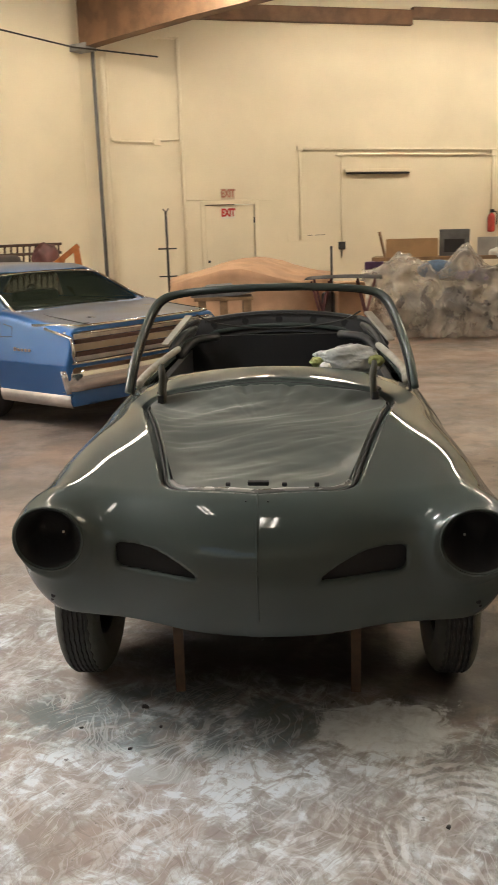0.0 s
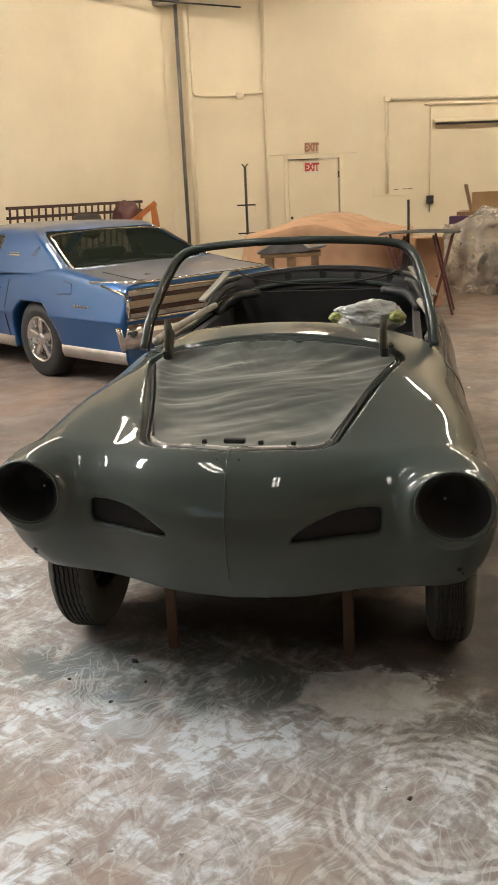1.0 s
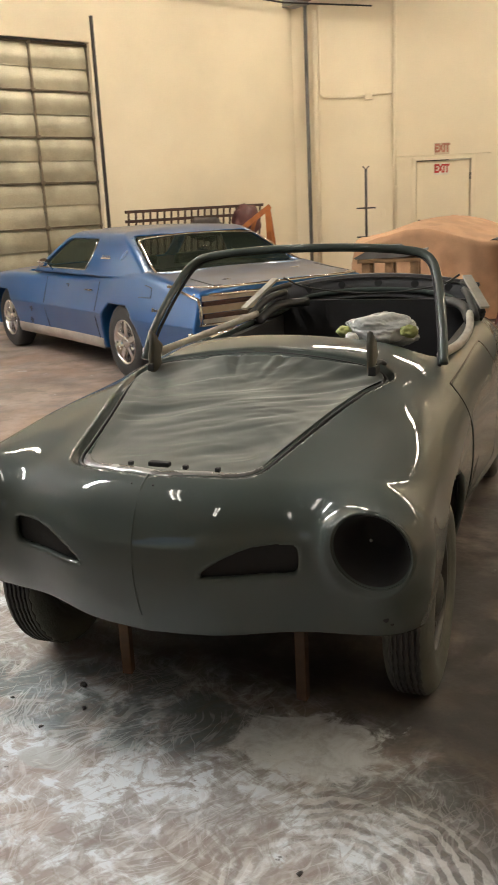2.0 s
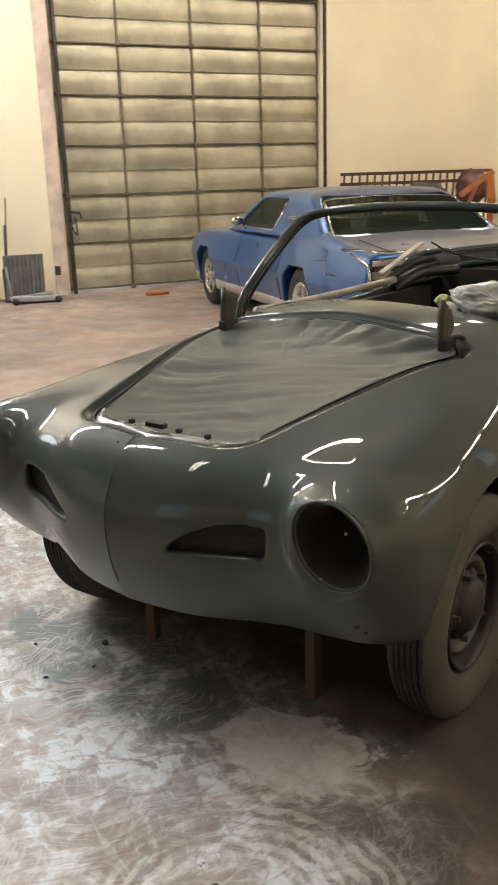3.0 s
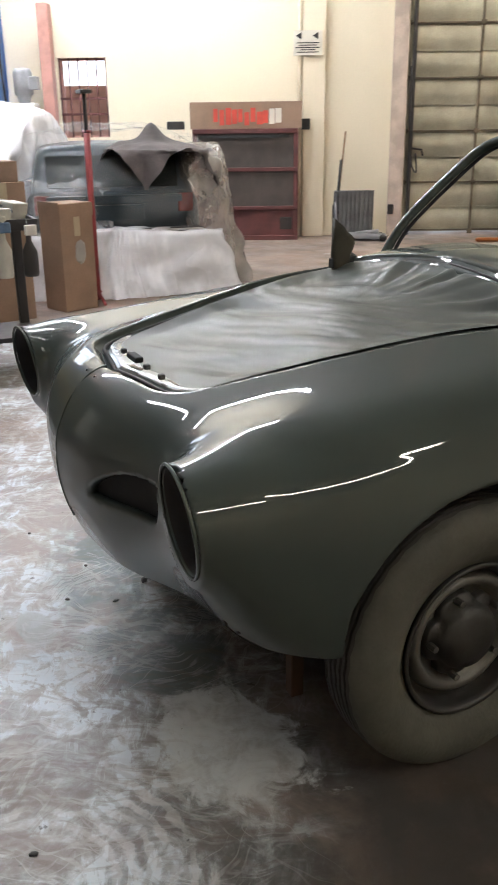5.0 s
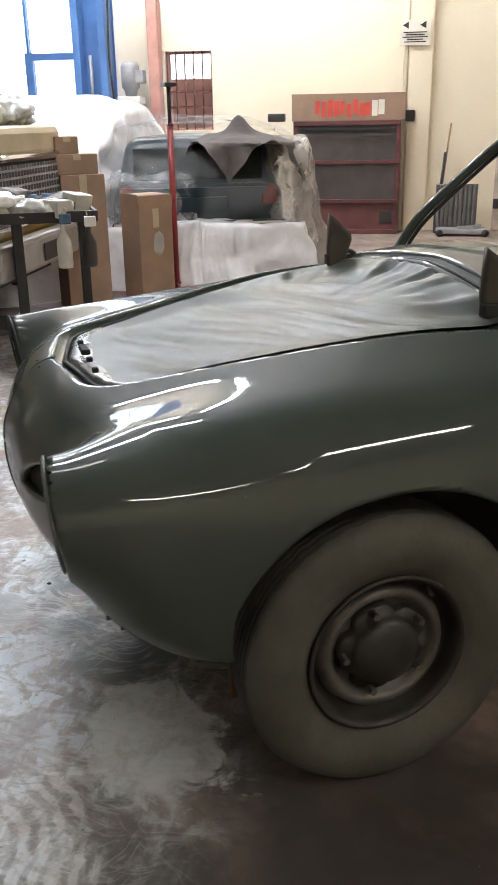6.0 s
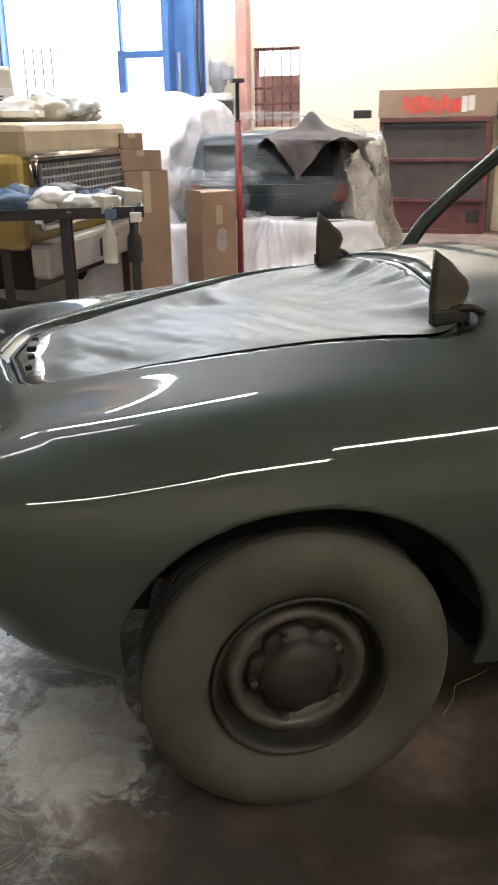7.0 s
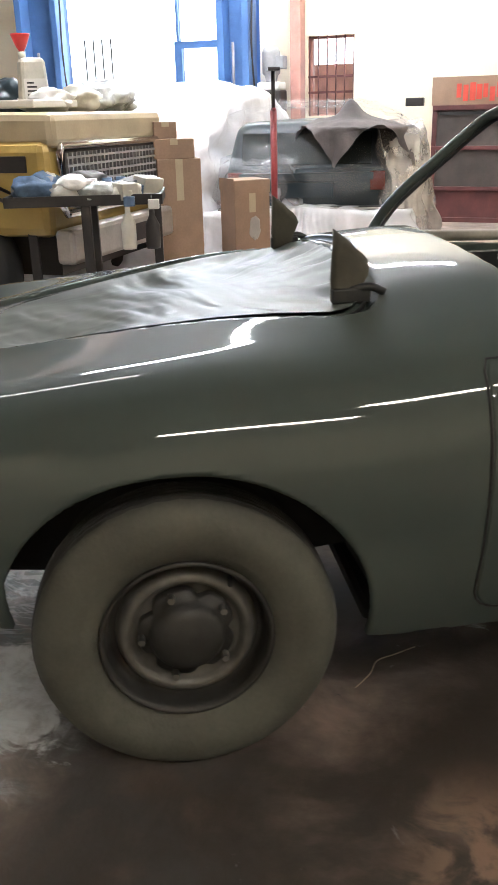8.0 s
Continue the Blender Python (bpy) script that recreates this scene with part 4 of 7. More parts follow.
# headlamp buckets and rings, intakes, small holes
for sgn in (1, -1):
    axis = Vector((LAMP_AXIS.x * sgn, LAMP_AXIS.y, LAMP_AXIS.z))
    place = Matrix.Translation((LAMP.x * sgn, LAMP.y, LAMP.z)) @ axis.to_track_quat("X", "Z").to_matrix().to_4x4()
    bm = bmesh.new()
    lathe(bm, [(0.1040, 0.0), (0.0955, 0.012), (0.079, 0.06), (0.058, 0.11), (0.04, 0.128), (0.001, 0.13)], 56, place @ Matrix.Translation((0.006, 0, 0)))
    part("headlamp_bucket", bm, BLACK, grey_car, "empty dark headlamp bucket", True)
    rod("headlamp_ring", [place @ Vector((0.001, 0.1125 * math.cos(a), 0.1125 * math.sin(a))) for a in (2 * math.pi * k / 56 for k in range(56))], 0.004, PAINT, grey_car, "", 1, 8, 1.0, True)
    # small white ball added as the pale dot inside the bucket
    bm = bmesh.new()
    bmesh.ops.create_uvsphere(bm, u_segments=12, v_segments=8, radius=0.0045, matrix=Matrix.Translation((0.655 * sgn, 0.165, 0.752)))
    part("lamp_plug", bm, WHITE, grey_car, "small white dot in the headlamp bucket", True)

    for x, z, r in ((0.70, 0.535, 0.008), (0.712, 0.510, 0.005)):
        bm = bmesh.new()
        bmesh.ops.create_cone(bm, cap_ends=True, segments=14, radius1=r, radius2=r, depth=0.012, matrix=Matrix.Translation((x * sgn, front_y(x, z) + 0.0035, z)) @ Matrix.Rotation(math.pi / 2, 4, "X"))
        part("indicator_hole", bm, BLACK, grey_car)
    for z0 in (0.855, 0.846):
        bm = bmesh.new()
        bmesh.ops.create_cone(bm, cap_ends=True, segments=10, radius1=0.003, radius2=0.003, depth=0.006, matrix=Matrix.Translation((0.035 * sgn, 0.09, float(top_z(0.035, 0.09)[0]))))
        part("badge_hole", bm, BLACK, grey_car)
        break

# inner structure
bm = bmesh.new()
add_box(bm, -0.5, 0.5, 0.30, 1.42, 0.46, 0.80, 0.03)
part("luggage_tub", bm, DARK, grey_car, "dark inner luggage tub")
bm = bmesh.new()
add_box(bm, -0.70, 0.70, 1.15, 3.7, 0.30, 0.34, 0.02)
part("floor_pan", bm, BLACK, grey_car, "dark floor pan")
for sgn in (1, -1):
    for wy in AXLE:
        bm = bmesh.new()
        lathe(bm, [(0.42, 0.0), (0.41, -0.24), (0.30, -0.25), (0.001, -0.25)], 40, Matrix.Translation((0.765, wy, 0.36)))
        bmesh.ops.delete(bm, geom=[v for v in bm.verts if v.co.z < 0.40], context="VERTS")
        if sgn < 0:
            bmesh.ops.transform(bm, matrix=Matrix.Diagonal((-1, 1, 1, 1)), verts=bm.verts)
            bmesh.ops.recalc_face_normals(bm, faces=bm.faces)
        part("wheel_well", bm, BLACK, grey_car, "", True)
    rod("axle_arm", [(0.60 * sgn, 0.742, 0.33), (0.15 * sgn, 0.70, 0.36)], 0.035, BLACK, grey_car)
    rod("door_cap", [(0.64 * sgn, 1.62, 1.00), (0.672 * sgn, 2.0, 0.985), (0.665 * sgn, 2.45, 0.985), (0.62 * sgn, 2.9, 1.0)], 0.02, DOORCAP, grey_car, "pale bare door top", 6, 8)
rod("front_beam", [(-0.55, 0.70, 0.33), (0.55, 0.70, 0.33)], 0.045, BLACK, grey_car)
box("dashboard", (-0.46, 0.46, 1.53, 1.60, 0.80, 1.03), PAINT, grey_car, "slate grey dashboard", 0.02)
box("firewall", (-0.56, 0.56, 1.36, 1.40, 0.36, 0.92), BLACK, grey_car)

# rear of the cabin: a bowed dark panel with holes
def bow(x):
    return 3.46 - 0.22 * x * x


bm = bmesh.new()
cols = [[bm.verts.new((x, bow(x) + dy, z - 0.16 * x * x)) for dy, z in ((0.10, 1.15), (0.03, 1.176), (0.0, 1.17), (-0.01, 1.09), (-0.02, 1.05), (-0.04, 1.035))] for x in (-0.62 + 1.24 * i / 24 for i in range(25))]
for c0, c1 in zip(cols, cols[1:]):
    for i in range(len(c0) - 1):
        bm.faces.new((c0[i], c1[i], c1[i + 1], c0[i + 1]))
part("rear_panel", bm, BLACKPRIMER, grey_car, "dark bowed rear cabin panel", True)
# black panels put in for the deep shade inside the cabin
box("cabin_back", (-0.60, 0.60, 3.30, 3.34, 0.36, 1.03), BLACK, grey_car, "black panel standing in for shade in the rear cabin opening")
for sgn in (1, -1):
    box("cabin_side", (0.60 * sgn - 0.02, 0.60 * sgn + 0.02, 1.6, 3.3, 0.36, 0.94), BLACK, grey_car, "black panel standing in for shade along the cabin side")
for x in (-0.44, -0.23, 0.0, 0.23, 0.44):
    bm = bmesh.new()
    bmesh.ops.create_cone(bm, cap_ends=True, segments=20, radius1=0.024, radius2=0.024, depth=0.008, matrix=Matrix.Translation((x, bow(x) - 0.006, 1.118 - 0.16 * x * x)) @ Matrix.Rotation(math.pi / 2, 4, "X"))
    part("panel_hole", bm, BLACK, grey_car)
rod("panel_bead", [(x, bow(x) - 0.012, 1.155 - 0.16 * x * x) for x in (-0.5 + i / 10 for i in range(11))], 0.005, STEEL, grey_car, "", 3, 6)
rod("cable", [(-0.53, 3.17, 1.185), (-0.42, 3.22, 1.125), (-0.2, 3.27, 1.085), (0, 3.28, 1.075), (0.2, 3.27, 1.085), (0.42, 3.22, 1.125), (0.53, 3.17, 1.185)], 0.006, STEEL, grey_car, "grey sagging cable", 6, 6)
for sgn in (1, -1):
    bm = bmesh.new()
    add_box(bm, -0.026, 0.026, -0.008, 0.008, 0.0, 0.31, 0.003)
    a, b = Vector((0.70 * sgn, 2.90, 1.03)), Vector((0.553 * sgn, 3.18, 1.205))
    ob = part("top_strut", bm, DOORCAP, grey_car, "pale grey folding-top strut")
    ob.matrix_local = Matrix.Translation(a) @ (b - a).to_track_quat("Z", "Y").to_matrix().to_4x4()
    for pts, r in ((((0.66, 2.85, 0.98), (0.60, 3.05, 1.07), (0.55, 3.25, 1.09)), 0.022), (((0.68, 3.0, 0.99), (0.62, 3.15, 1.10), (0.53, 3.3, 1.13)), 0.018), (((0.62, 2.9, 0.95), (0.55, 3.1, 1.02), (0.40, 3.25, 1.03)), 0.028), (((0.66, 3.05, 0.97), (0.62, 3.22, 1.02), (0.58, 3.35, 1.06)), 0.03)):
        rod("top_linkage", [(x * sgn, y, z) for x, y, z in pts], r, DARK, grey_car, "", 6, 8)


lump("wrapped_steering_wheel", (0.36, 1.72, 1.085), (0.165, 0.085, 0.068), BAG, grey_car, "steering wheel wrapped in clear plastic bag", 3.0, 0.3, 5)
lump("tape_patch", (0.22, 1.66, 1.09), (0.030, 0.028, 0.022), LIME, grey_car, "yellow green masking tape", 5.0)
lump("tape_patch", (0.50, 1.66, 1.09), (0.036, 0.03, 0.026), LIME, grey_car, "", 7.0)
lump("tape_patch", (0.26, 1.63, 1.06), (0.03, 0.02, 0.03), WHITE, grey_car, "", 9.0)

# the front end sits slightly askew: its right side a little further back
for ob in grey_car.children:
    if ob.type == "MESH" and ob.matrix_basis == Matrix.Identity(4):
        co = np.empty(len(ob.data.vertices) * 3)
        ob.data.vertices.foreach_get("co", co)
        co = co.reshape(-1, 3)
        fade = np.clip((1.25 - co[:, 1]) / 0.95, 0, 1)
        co[:, 1] += 0.045 * (0.6 - co[:, 0]) * fade * fade * (3 - 2 * fade)
        ob.data.vertices.foreach_set("co", co.ravel())
        ob.data.update()

# two timber props under the front
for x in (-0.335, 0.335):
    prop = box("timber_prop", (-0.019, 0.019, -0.019, 0.019, 0, 0.43), SHADEWOOD, None, "", 0.004, None)
    prop.matrix_world = CAR @ pose(x, 0.52, 0, 0, 0, 8 if x < 0 else -5)
    tagged(prop, "raw timber post propping up the car front", "wooden prop", "timber props under the car")
# ---- blue saloon behind: x to its left, y backwards, origin between the rear wheels ----
BF = Vector((-0.838, 0.546, 0)).normalized()
BLUE_CAR = Matrix(((-BF.y, -BF.x, 0, 0), (BF.x, -BF.y, 0, 0), (0, 0, 1, 0), (0, 0, 0, 1)))
BLUE_CAR = Matrix.Translation((-2.97, 7.90, 0)) @ BLUE_CAR @ Matrix.Scale(1.055, 4) @ Matrix.Translation((-0.86, 0, 0))
BASE = 2.98


def saloon_hull(x, y, z):
    l = np.abs(x)
    top = key(y, (-4.0, 0.80), (-3.4, 0.90), (-2.0, 0.955), (-1.0, 0.965), (-0.2, 0.985), (0.4, 1.0), (0.9, 0.97), (1.4, 0.92)) - 0.05 * l**2
    # rear haunch
    top = top + 0.05 * np.exp(-((y - 0.25) / 0.55) ** 2) * np.exp(-((l - 0.85) / 0.12) ** 2)
    wide = key(y, (-4.05, 0.86), (-3.4, 0.96), (-1.2, 0.955), (-0.7, 0.95), (0.0, 0.985), (0.6, 0.985), (1.3, 0.95))
    side = l - (wide - 0.28 * np.maximum(z - 0.60, 0) - 0.22 * np.maximum(0.60 - z, 0))
    rear = y - (1.40 - 0.05 * l**2 - 0.10 * np.abs(z - 0.72))
    front = (-3.98 + 0.10 * l**2 + 0.25 * (z - 0.65) ** 2) - y
    f = smax(z - top, side, 0.07)
    f = smax(f, rear, 0.035)
    return smax(f, front, 0.12)


def saloon_body(x, y, z):
    l = np.abs(x)
    f = saloon_hull(x, y, z)
    f = np.maximum(f, 0.25 - z)
    for at in (0.0, -BASE):
        arch = np.maximum(np.maximum(np.hypot(y - at, z - 0.34) - 0.40, z - 0.70), 0.62 - l)
        f = smax(f, -arch, 0.02)
    # recess of the tail lamps
    f = smax(f, -np.maximum(np.maximum(1.33 - y, l - 0.86), np.abs(z - 0.735) - 0.115), 0.012)
    # hollow
    hollow = np.maximum(np.maximum(np.abs(y + 1.0) - 1.5, l - 0.8), np.abs(z - 1.2) - 0.5)
    return np.maximum(f, -hollow)


CABIN = 0.16  # how far the cabin stands ahead


def saloon_top(x, y, z):
    l, y = np.abs(x), y + CABIN
    wide = 0.885 - 0.50 * np.maximum(z - 0.95, 0)
    f = smax(l - wide, z - (1.37 - 0.07 * l**2 - 0.02 * (y + 0.6) ** 2), 0.10)
    f = smax(f, (-1.95 + 1.75 * (z - 0.95)) - y, 0.08)
    f = smax(f, y - (0.72 - 2.05 * (z - 0.97) - 0.10 * l**2), 0.08)
    return np.maximum(f, 0.93 - z)


def saloon_roof(x, y, z):
    l = np.abs(x)
    f = saloon_top(x, y, z)
    y = y + CABIN
    f = np.maximum(f, -(f + 0.045))
    side = smax(smax((-1.80 + 1.75 * (z - 0.95)) - y, y - (-0.62 + 0.25 * (z - 0.95)), 0.05), z - 1.27, 0.05)
    f = smax(f, -np.maximum(np.maximum(side, 0.99 - z), 0.60 - l), 0.012)
    rear = smax(smax(l - (0.80 - 0.5 * (z - 0.97)), z - 1.285, 0.06), 1.00 - z, 0.05)
    f = smax(f, -np.maximum(rear, -0.10 - y), 0.012)
    wind = smax(smax(l - (0.76 - 0.4 * (z - 0.97)), z - 1.28, 0.06), 1.00 - z, 0.05)
    return smax(f, -np.maximum(wind, y + 1.10), 0.012)


def saloon_glass(x, y, z):
    f = saloon_top(x, y, z) + 0.02
    return np.maximum(f, 0.955 - z)


blue_car = empty("blue_car", BLUE_CAR, "metallic blue two-door saloon with chrome trim and dusty boot lid", "car")
skin("body", saloon_body, 1.02, (-4.1, 0.2), (1.48, 1.09), 0.022, BLUE, blue_car)
skin("roof", saloon_roof, 0.95, (-2.25, 0.9), (0.7, 1.42), 0.020, BLUE, blue_car)
skin("glass", saloon_glass, 0.95, (-2.25, 0.93), (0.7, 1.40), 0.022, SALOON_GLASS, blue_car, "olive tinted car glass")

def saloon_side(y, z):
    lo, hi = 0.5, 1.1
    for _ in range(25):
        m = (lo + hi) / 2
        if saloon_hull(np.array([m]), np.array([y]), np.array([z]))[0] < 0:
            lo = m
        else:
            hi = m
    return lo


def saloon_rear(x, z):
    lo, hi = 0.9, 1.55
    for _ in range(25):
        m = (lo + hi) / 2
        if saloon_hull(np.array([x]), np.array([m]), np.array([z]))[0] < 0:
            lo = m
        else:
            hi = m
    return lo


# tail lamps and chrome
for i, (z0, z1, mat) in enumerate(((0.626, 0.660, SATIN), (0.663, 0.704, DARKRED), (0.707, 0.763, CREAM), (0.766, 0.802, DARKRED), (0.805, 0.846, SATIN))):
    box("tail_lamp", (-0.85, 0.85, 1.325, 1.345 + 0.006 * (i % 2), z0, z1), mat, blue_car, "", 0.004)
for z in (0.618, 0.852):
    rod("chrome_strip", [(x, saloon_rear(x, z) + 0.004, z) for x in (-0.88 + 1.76 * i / 14 for i in range(15))], 0.013, CHROME, blue_car, "", 1, 8)
rod("chrome_lip", [(x, saloon_rear(x, 0.885) - 0.012, 0.905) for x in (-0.90 + 1.8 * i / 14 for i in range(15))], 0.012, CHROME, blue_car, "", 1, 8)
for sgn in (1, -1):
    rod("chrome_strip", [(0.885 * sgn, saloon_rear(0.885, z) + 0.002, z) for z in (0.61, 0.68, 0.75, 0.82, 0.88)], 0.014, CHROME, blue_car, "", 1, 8)
    rod("rear_bumper_end", [(saloon_side(1.28, z) * sgn, 1.29, z) for z in (0.37, 0.44, 0.50, 0.56)], 0.03, CHROME, blue_car, "", 1, 8)
bm = bmesh.new()
rows = []
for i in range(31):
    x = -0.93 + 1.86 * i / 30
    y = saloon_rear(x, 0.50)
    rows.append([bm.verts.new((x, y + d, z)) for d, z in ((0.0, 0.585), (0.03, 0.575), (0.045, 0.52), (0.04, 0.44), (0.02, 0.385), (-0.03, 0.375))])
for a, b in zip(rows, rows[1:]):
    for i in range(5):
        bm.faces.new((a[i], b[i], b[i + 1], a[i + 1]))
part("rear_bumper", bm, CHROME, blue_car, "chrome rear bumper", True)
for sgn in (1, -1):
    for y0, y1 in ((-3.70, -3.40), (-2.56, -0.42), (0.42, 1.30)):
        bm = bmesh.new()
        pts = []
        for i in range(13):
            y = y0 + (y1 - y0) * i / 12
            w = saloon_side(y, 0.33)
            pts.append([bm.verts.new(((w + d) * sgn, y, z)) for d, z in ((-0.004, 0.352), (0.008, 0.345), (0.010, 0.29), (-0.008, 0.24), (-0.03, 0.24))])
        for a, b in zip(pts, pts[1:]):
            for i in range(4):
                bm.faces.new((a[i], b[i], b[i + 1], a[i + 1]))
        bmesh.ops.recalc_face_normals(bm, faces=bm.faces)
        part("rocker_trim", bm, SATIN, blue_car, "bright metal rocker trim", True)
    # door seams and crease, handle, emblem, fuel flap
    for y0 in (-1.72, -0.48):
        rod("door_seam", [((saloon_side(y0, z) + 0.001) * sgn, y0 + 0.10 * (z - 0.6) * (1 if y0 > -1 else 0.2), z) for z in (0.30, 0.42, 0.55, 0.62, 0.75, 0.88, 0.95)], 0.0045, BLACK, blue_car, "", 1, 6)
    rod("fuel_flap_seam", [((saloon_side(y, z) + 0.001) * sgn, y, z) for y, z in ((0.50, 0.90), (0.62, 0.88), (0.63, 0.80), (0.42, 0.79))], 0.004, BLACK, blue_car, "", 1, 6)
    rod("door_handle", [((saloon_side(-0.66, 0.80) + 0.018) * sgn, -0.74, 0.80), ((saloon_side(-0.6, 0.80) + 0.018) * sgn, -0.58, 0.80)], 0.009, CHROME, blue_car, "chrome door handle", 1, 8)
    box("emblem", (-0.004, 0.004, -0.10, 0.10, -0.008, 0.008), CHROME, blue_car, "", 0.002, Matrix.Translation((0.812 * sgn, -0.26 - CABIN, 1.10)) @ Matrix.Rotation(-0.46 * sgn, 4, "Y"))
    box("emblem", (-0.003, 0.003, -0.09, 0.09, -0.003, 0.003), CHROME, blue_car, "", 0.001, Matrix.Translation((0.806 * sgn, -0.26 - CABIN, 1.12)) @ Matrix.Rotation(-0.46 * sgn, 4, "Y"))
    for k in range(5):
        y = 0.70 + 0.045 * k
        box("script_badge", (-0.003, 0.003, -0.018, 0.018, -0.012, 0.012 + 0.008 * (k == 0)), CHROME, blue_car, "", 0.002, Matrix.Translation(((saloon_side(y, 0.70) + 0.003) * sgn, y, 0.70)))
    # mirror and window trim
    rod("mirror_stalk", [(0.90 * sgn, -1.52, 0.97), (0.97 * sgn, -1.52, 1.03)], 0.012, CHROME, blue_car)
    lump("wing_mirror", (0.99 * sgn, -1.53, 1.05), (0.065, 0.04, 0.045), CHROME, blue_car, "chrome wing mirror", 1.0, 0.04, 2)
    rod("window_trim", [((0.885 - 0.5 * (z - 0.95)) * sgn, y - CABIN, z) for y, z in ((-1.80, 0.98), (-1.0, 0.985), (-0.63, 0.985), (-0.57, 1.1), (-0.55, 1.245))], 0.010, CHROME, blue_car, "", 1, 6)
rear_trim = [(-0.80, 0.70, 0.985), (-0.76, 0.53, 1.05), (-0.68, 0.24, 1.20), (-0.62, 0.12, 1.262), (-0.3, 0.125, 1.285), (0, 0.13, 1.29)]
rear_trim = [(a, b - CABIN, c) for a, b, c in rear_trim]
rod("rear_window_trim", rear_trim + [(-a, b, c) for a, b, c in rear_trim[::-1][1:]], 0.012, CHROME, blue_car, "chrome rear window surround", 4, 6)
rod("boot_seam", [(-0.72, 0.82, 0.972), (-0.73, 1.30, 0.925), (-0.70, 1.34, 0.915)], 0.004, BLACK, blue_car, "", 1, 6)
rod("boot_seam", [(0.72, 0.82, 0.972), (0.73, 1.30, 0.925), (0.70, 1.34, 0.915)], 0.004, BLACK, blue_car, "", 1, 6)
box("cabin_dark", (-0.78, 0.78, -2.2, 0.48, 0.66, 0.74), BLACK, blue_car, "dark cabin floor")
for x in (-0.38, 0.38):
    box("seat", (x - 0.28, x + 0.28, -0.75, -0.62, 0.7, 1.08), DARK, blue_car, "dark front seat", 0.05)
box("rear_seat", (-0.65, 0.65, 0.05, 0.20, 0.7, 1.0), DARK, blue_car, "dark rear seat", 0.05)

for wy in (0.0, -BASE):
    for sgn in (1, -1):
        w = new("wheel")
        w.parent = blue_car
        w.matrix_local = pose(0.80 * sgn, wy, 0.35, 0, 0, 0 if sgn > 0 else 180)
        bm = bmesh.new()
        lathe(bm, [(0.20, -0.09), (0.25, -0.105), (0.31, -0.105), (0.345, -0.08), (0.35, 0), (0.345, 0.08), (0.31, 0.105), (0.25, 0.105), (0.20, 0.09)], 48)
        part("tyre", bm, BLACKRUBBER, w, "black tyre", True)
        bm = bmesh.new()
        lathe(bm, [(0.205, -0.08), (0.205, 0.09), (0.215, 0.10), (0.20, 0.104), (0.185, 0.085), (0.175, 0.03), (0.05, 0.02), (0.0, 0.02)], 48)
        part("rim", bm, CHROME, w, "chrome sports wheel rim", True)
        for k in range(5):
            t = 2 * math.pi * k / 5
            bm = bmesh.new()
            add_box(bm, 0.045, 0.085, -0.028, 0.028, 0.04, 0.185, 0.008, Matrix.Rotation(t, 4, "X"))
            part("spoke", bm, CHROME, w)
        bm = bmesh.new()
        lathe(bm, [(0.06, 0.03), (0.058, 0.09), (0.03, 0.10), (0.001, 0.10)], 24)
        part("hub_cap", bm, CHROME, w, "", True)
# ---- fixtures of the end wall ----
def on_wall(ob, frame_m):
    ob.matrix_world = frame_m
    return ob


def wall_rod(name, frame_m, points, r, mat, label, category, off=-0.03, steps=1):
    ob = rod(name, [(s, off, z) for s, z in points], r, mat, None, "", steps, 8)
    return tagged(on_wall(ob, frame_m), label, category)


exit_door = structure(empty("door_1", EXIT_WALL @ pose(2.81, 0, 0), "", ""), "closed cream steel exit door in its frame", "door")
box("leaf", (-0.505, 0.505, 0.02, 0.07, 0.01, 2.205), WALL, exit_door, "", 0.004)
for x0, x1, z0, z1 in ((-0.60, -0.52, 0, 2.28), (0.52, 0.60, 0, 2.28), (-0.60, 0.60, 2.215, 2.285)):
    box("door_frame", (x0, x1, -0.025, 0.05, z0, z1), WALL, exit_door, "", 0.006)
box("closer", (-0.50, 0.10, -0.012, 0.0, 2.200, 2.214), BLACKSTEEL, exit_door, "dark gap line")
bm = bmesh.new()
bmesh.ops.create_uvsphere(bm, u_segments=16, v_segments=10, radius=0.03, matrix=Matrix.Translation((-0.46, -0.03, 1.10)))
part("knob", bm, BLACKSTEEL, exit_door, "dark door knob", True)
box("hinge", (0.50, 0.525, -0.02, 0.02, 1.84, 1.96), STEEL, exit_door)
wall_rod("wall_seam", EXIT_WALL, [(1.9, 2.31), (3.7, 2.30)], 0.006, WALL, "thin cream trim above the exit door", "trim", -0.002)


def text_mesh(name, words, size, mat, parent):
    cu = bpy.data.curves.new(name, "FONT")
    cu.body, cu.size, cu.align_x, cu.align_y, cu.extrude = words, size, "CENTER", "CENTER", 0.002
    cu.offset = 0.008
    ob = new(name, cu)
    me = bpy.data.meshes.new_from_object(ob.evaluated_get(bpy.context.evaluated_depsgraph_get()))
    bpy.data.objects.remove(ob)
    me.materials.append(mat)
    t = new(name, me)
    t.parent = parent
    t.matrix_local = pose(0, -0.012, 0, 90, 0, 0)
    return t


for z, mat, lab in ((2.05, SIGNWHITE, "white exit sign with bold red letters"), (2.42, FADED, "faded exit sign with pale red letters")):
    sg = empty("exit_sign", EXIT_WALL @ pose(2.78, -0.004 if z > 2.3 else 0.018, z), lab, "sign", "exit signs")
    box("board", (-0.14, 0.14, -0.008, 0, -0.11, 0.10), mat, sg, "", 0.002)
    tx = text_mesh("lettering", "EXIT", 0.15, SIGNRED if z < 2.3 else FADEDRED, sg)
    tx.scale = (0.92, 1.35, 1)

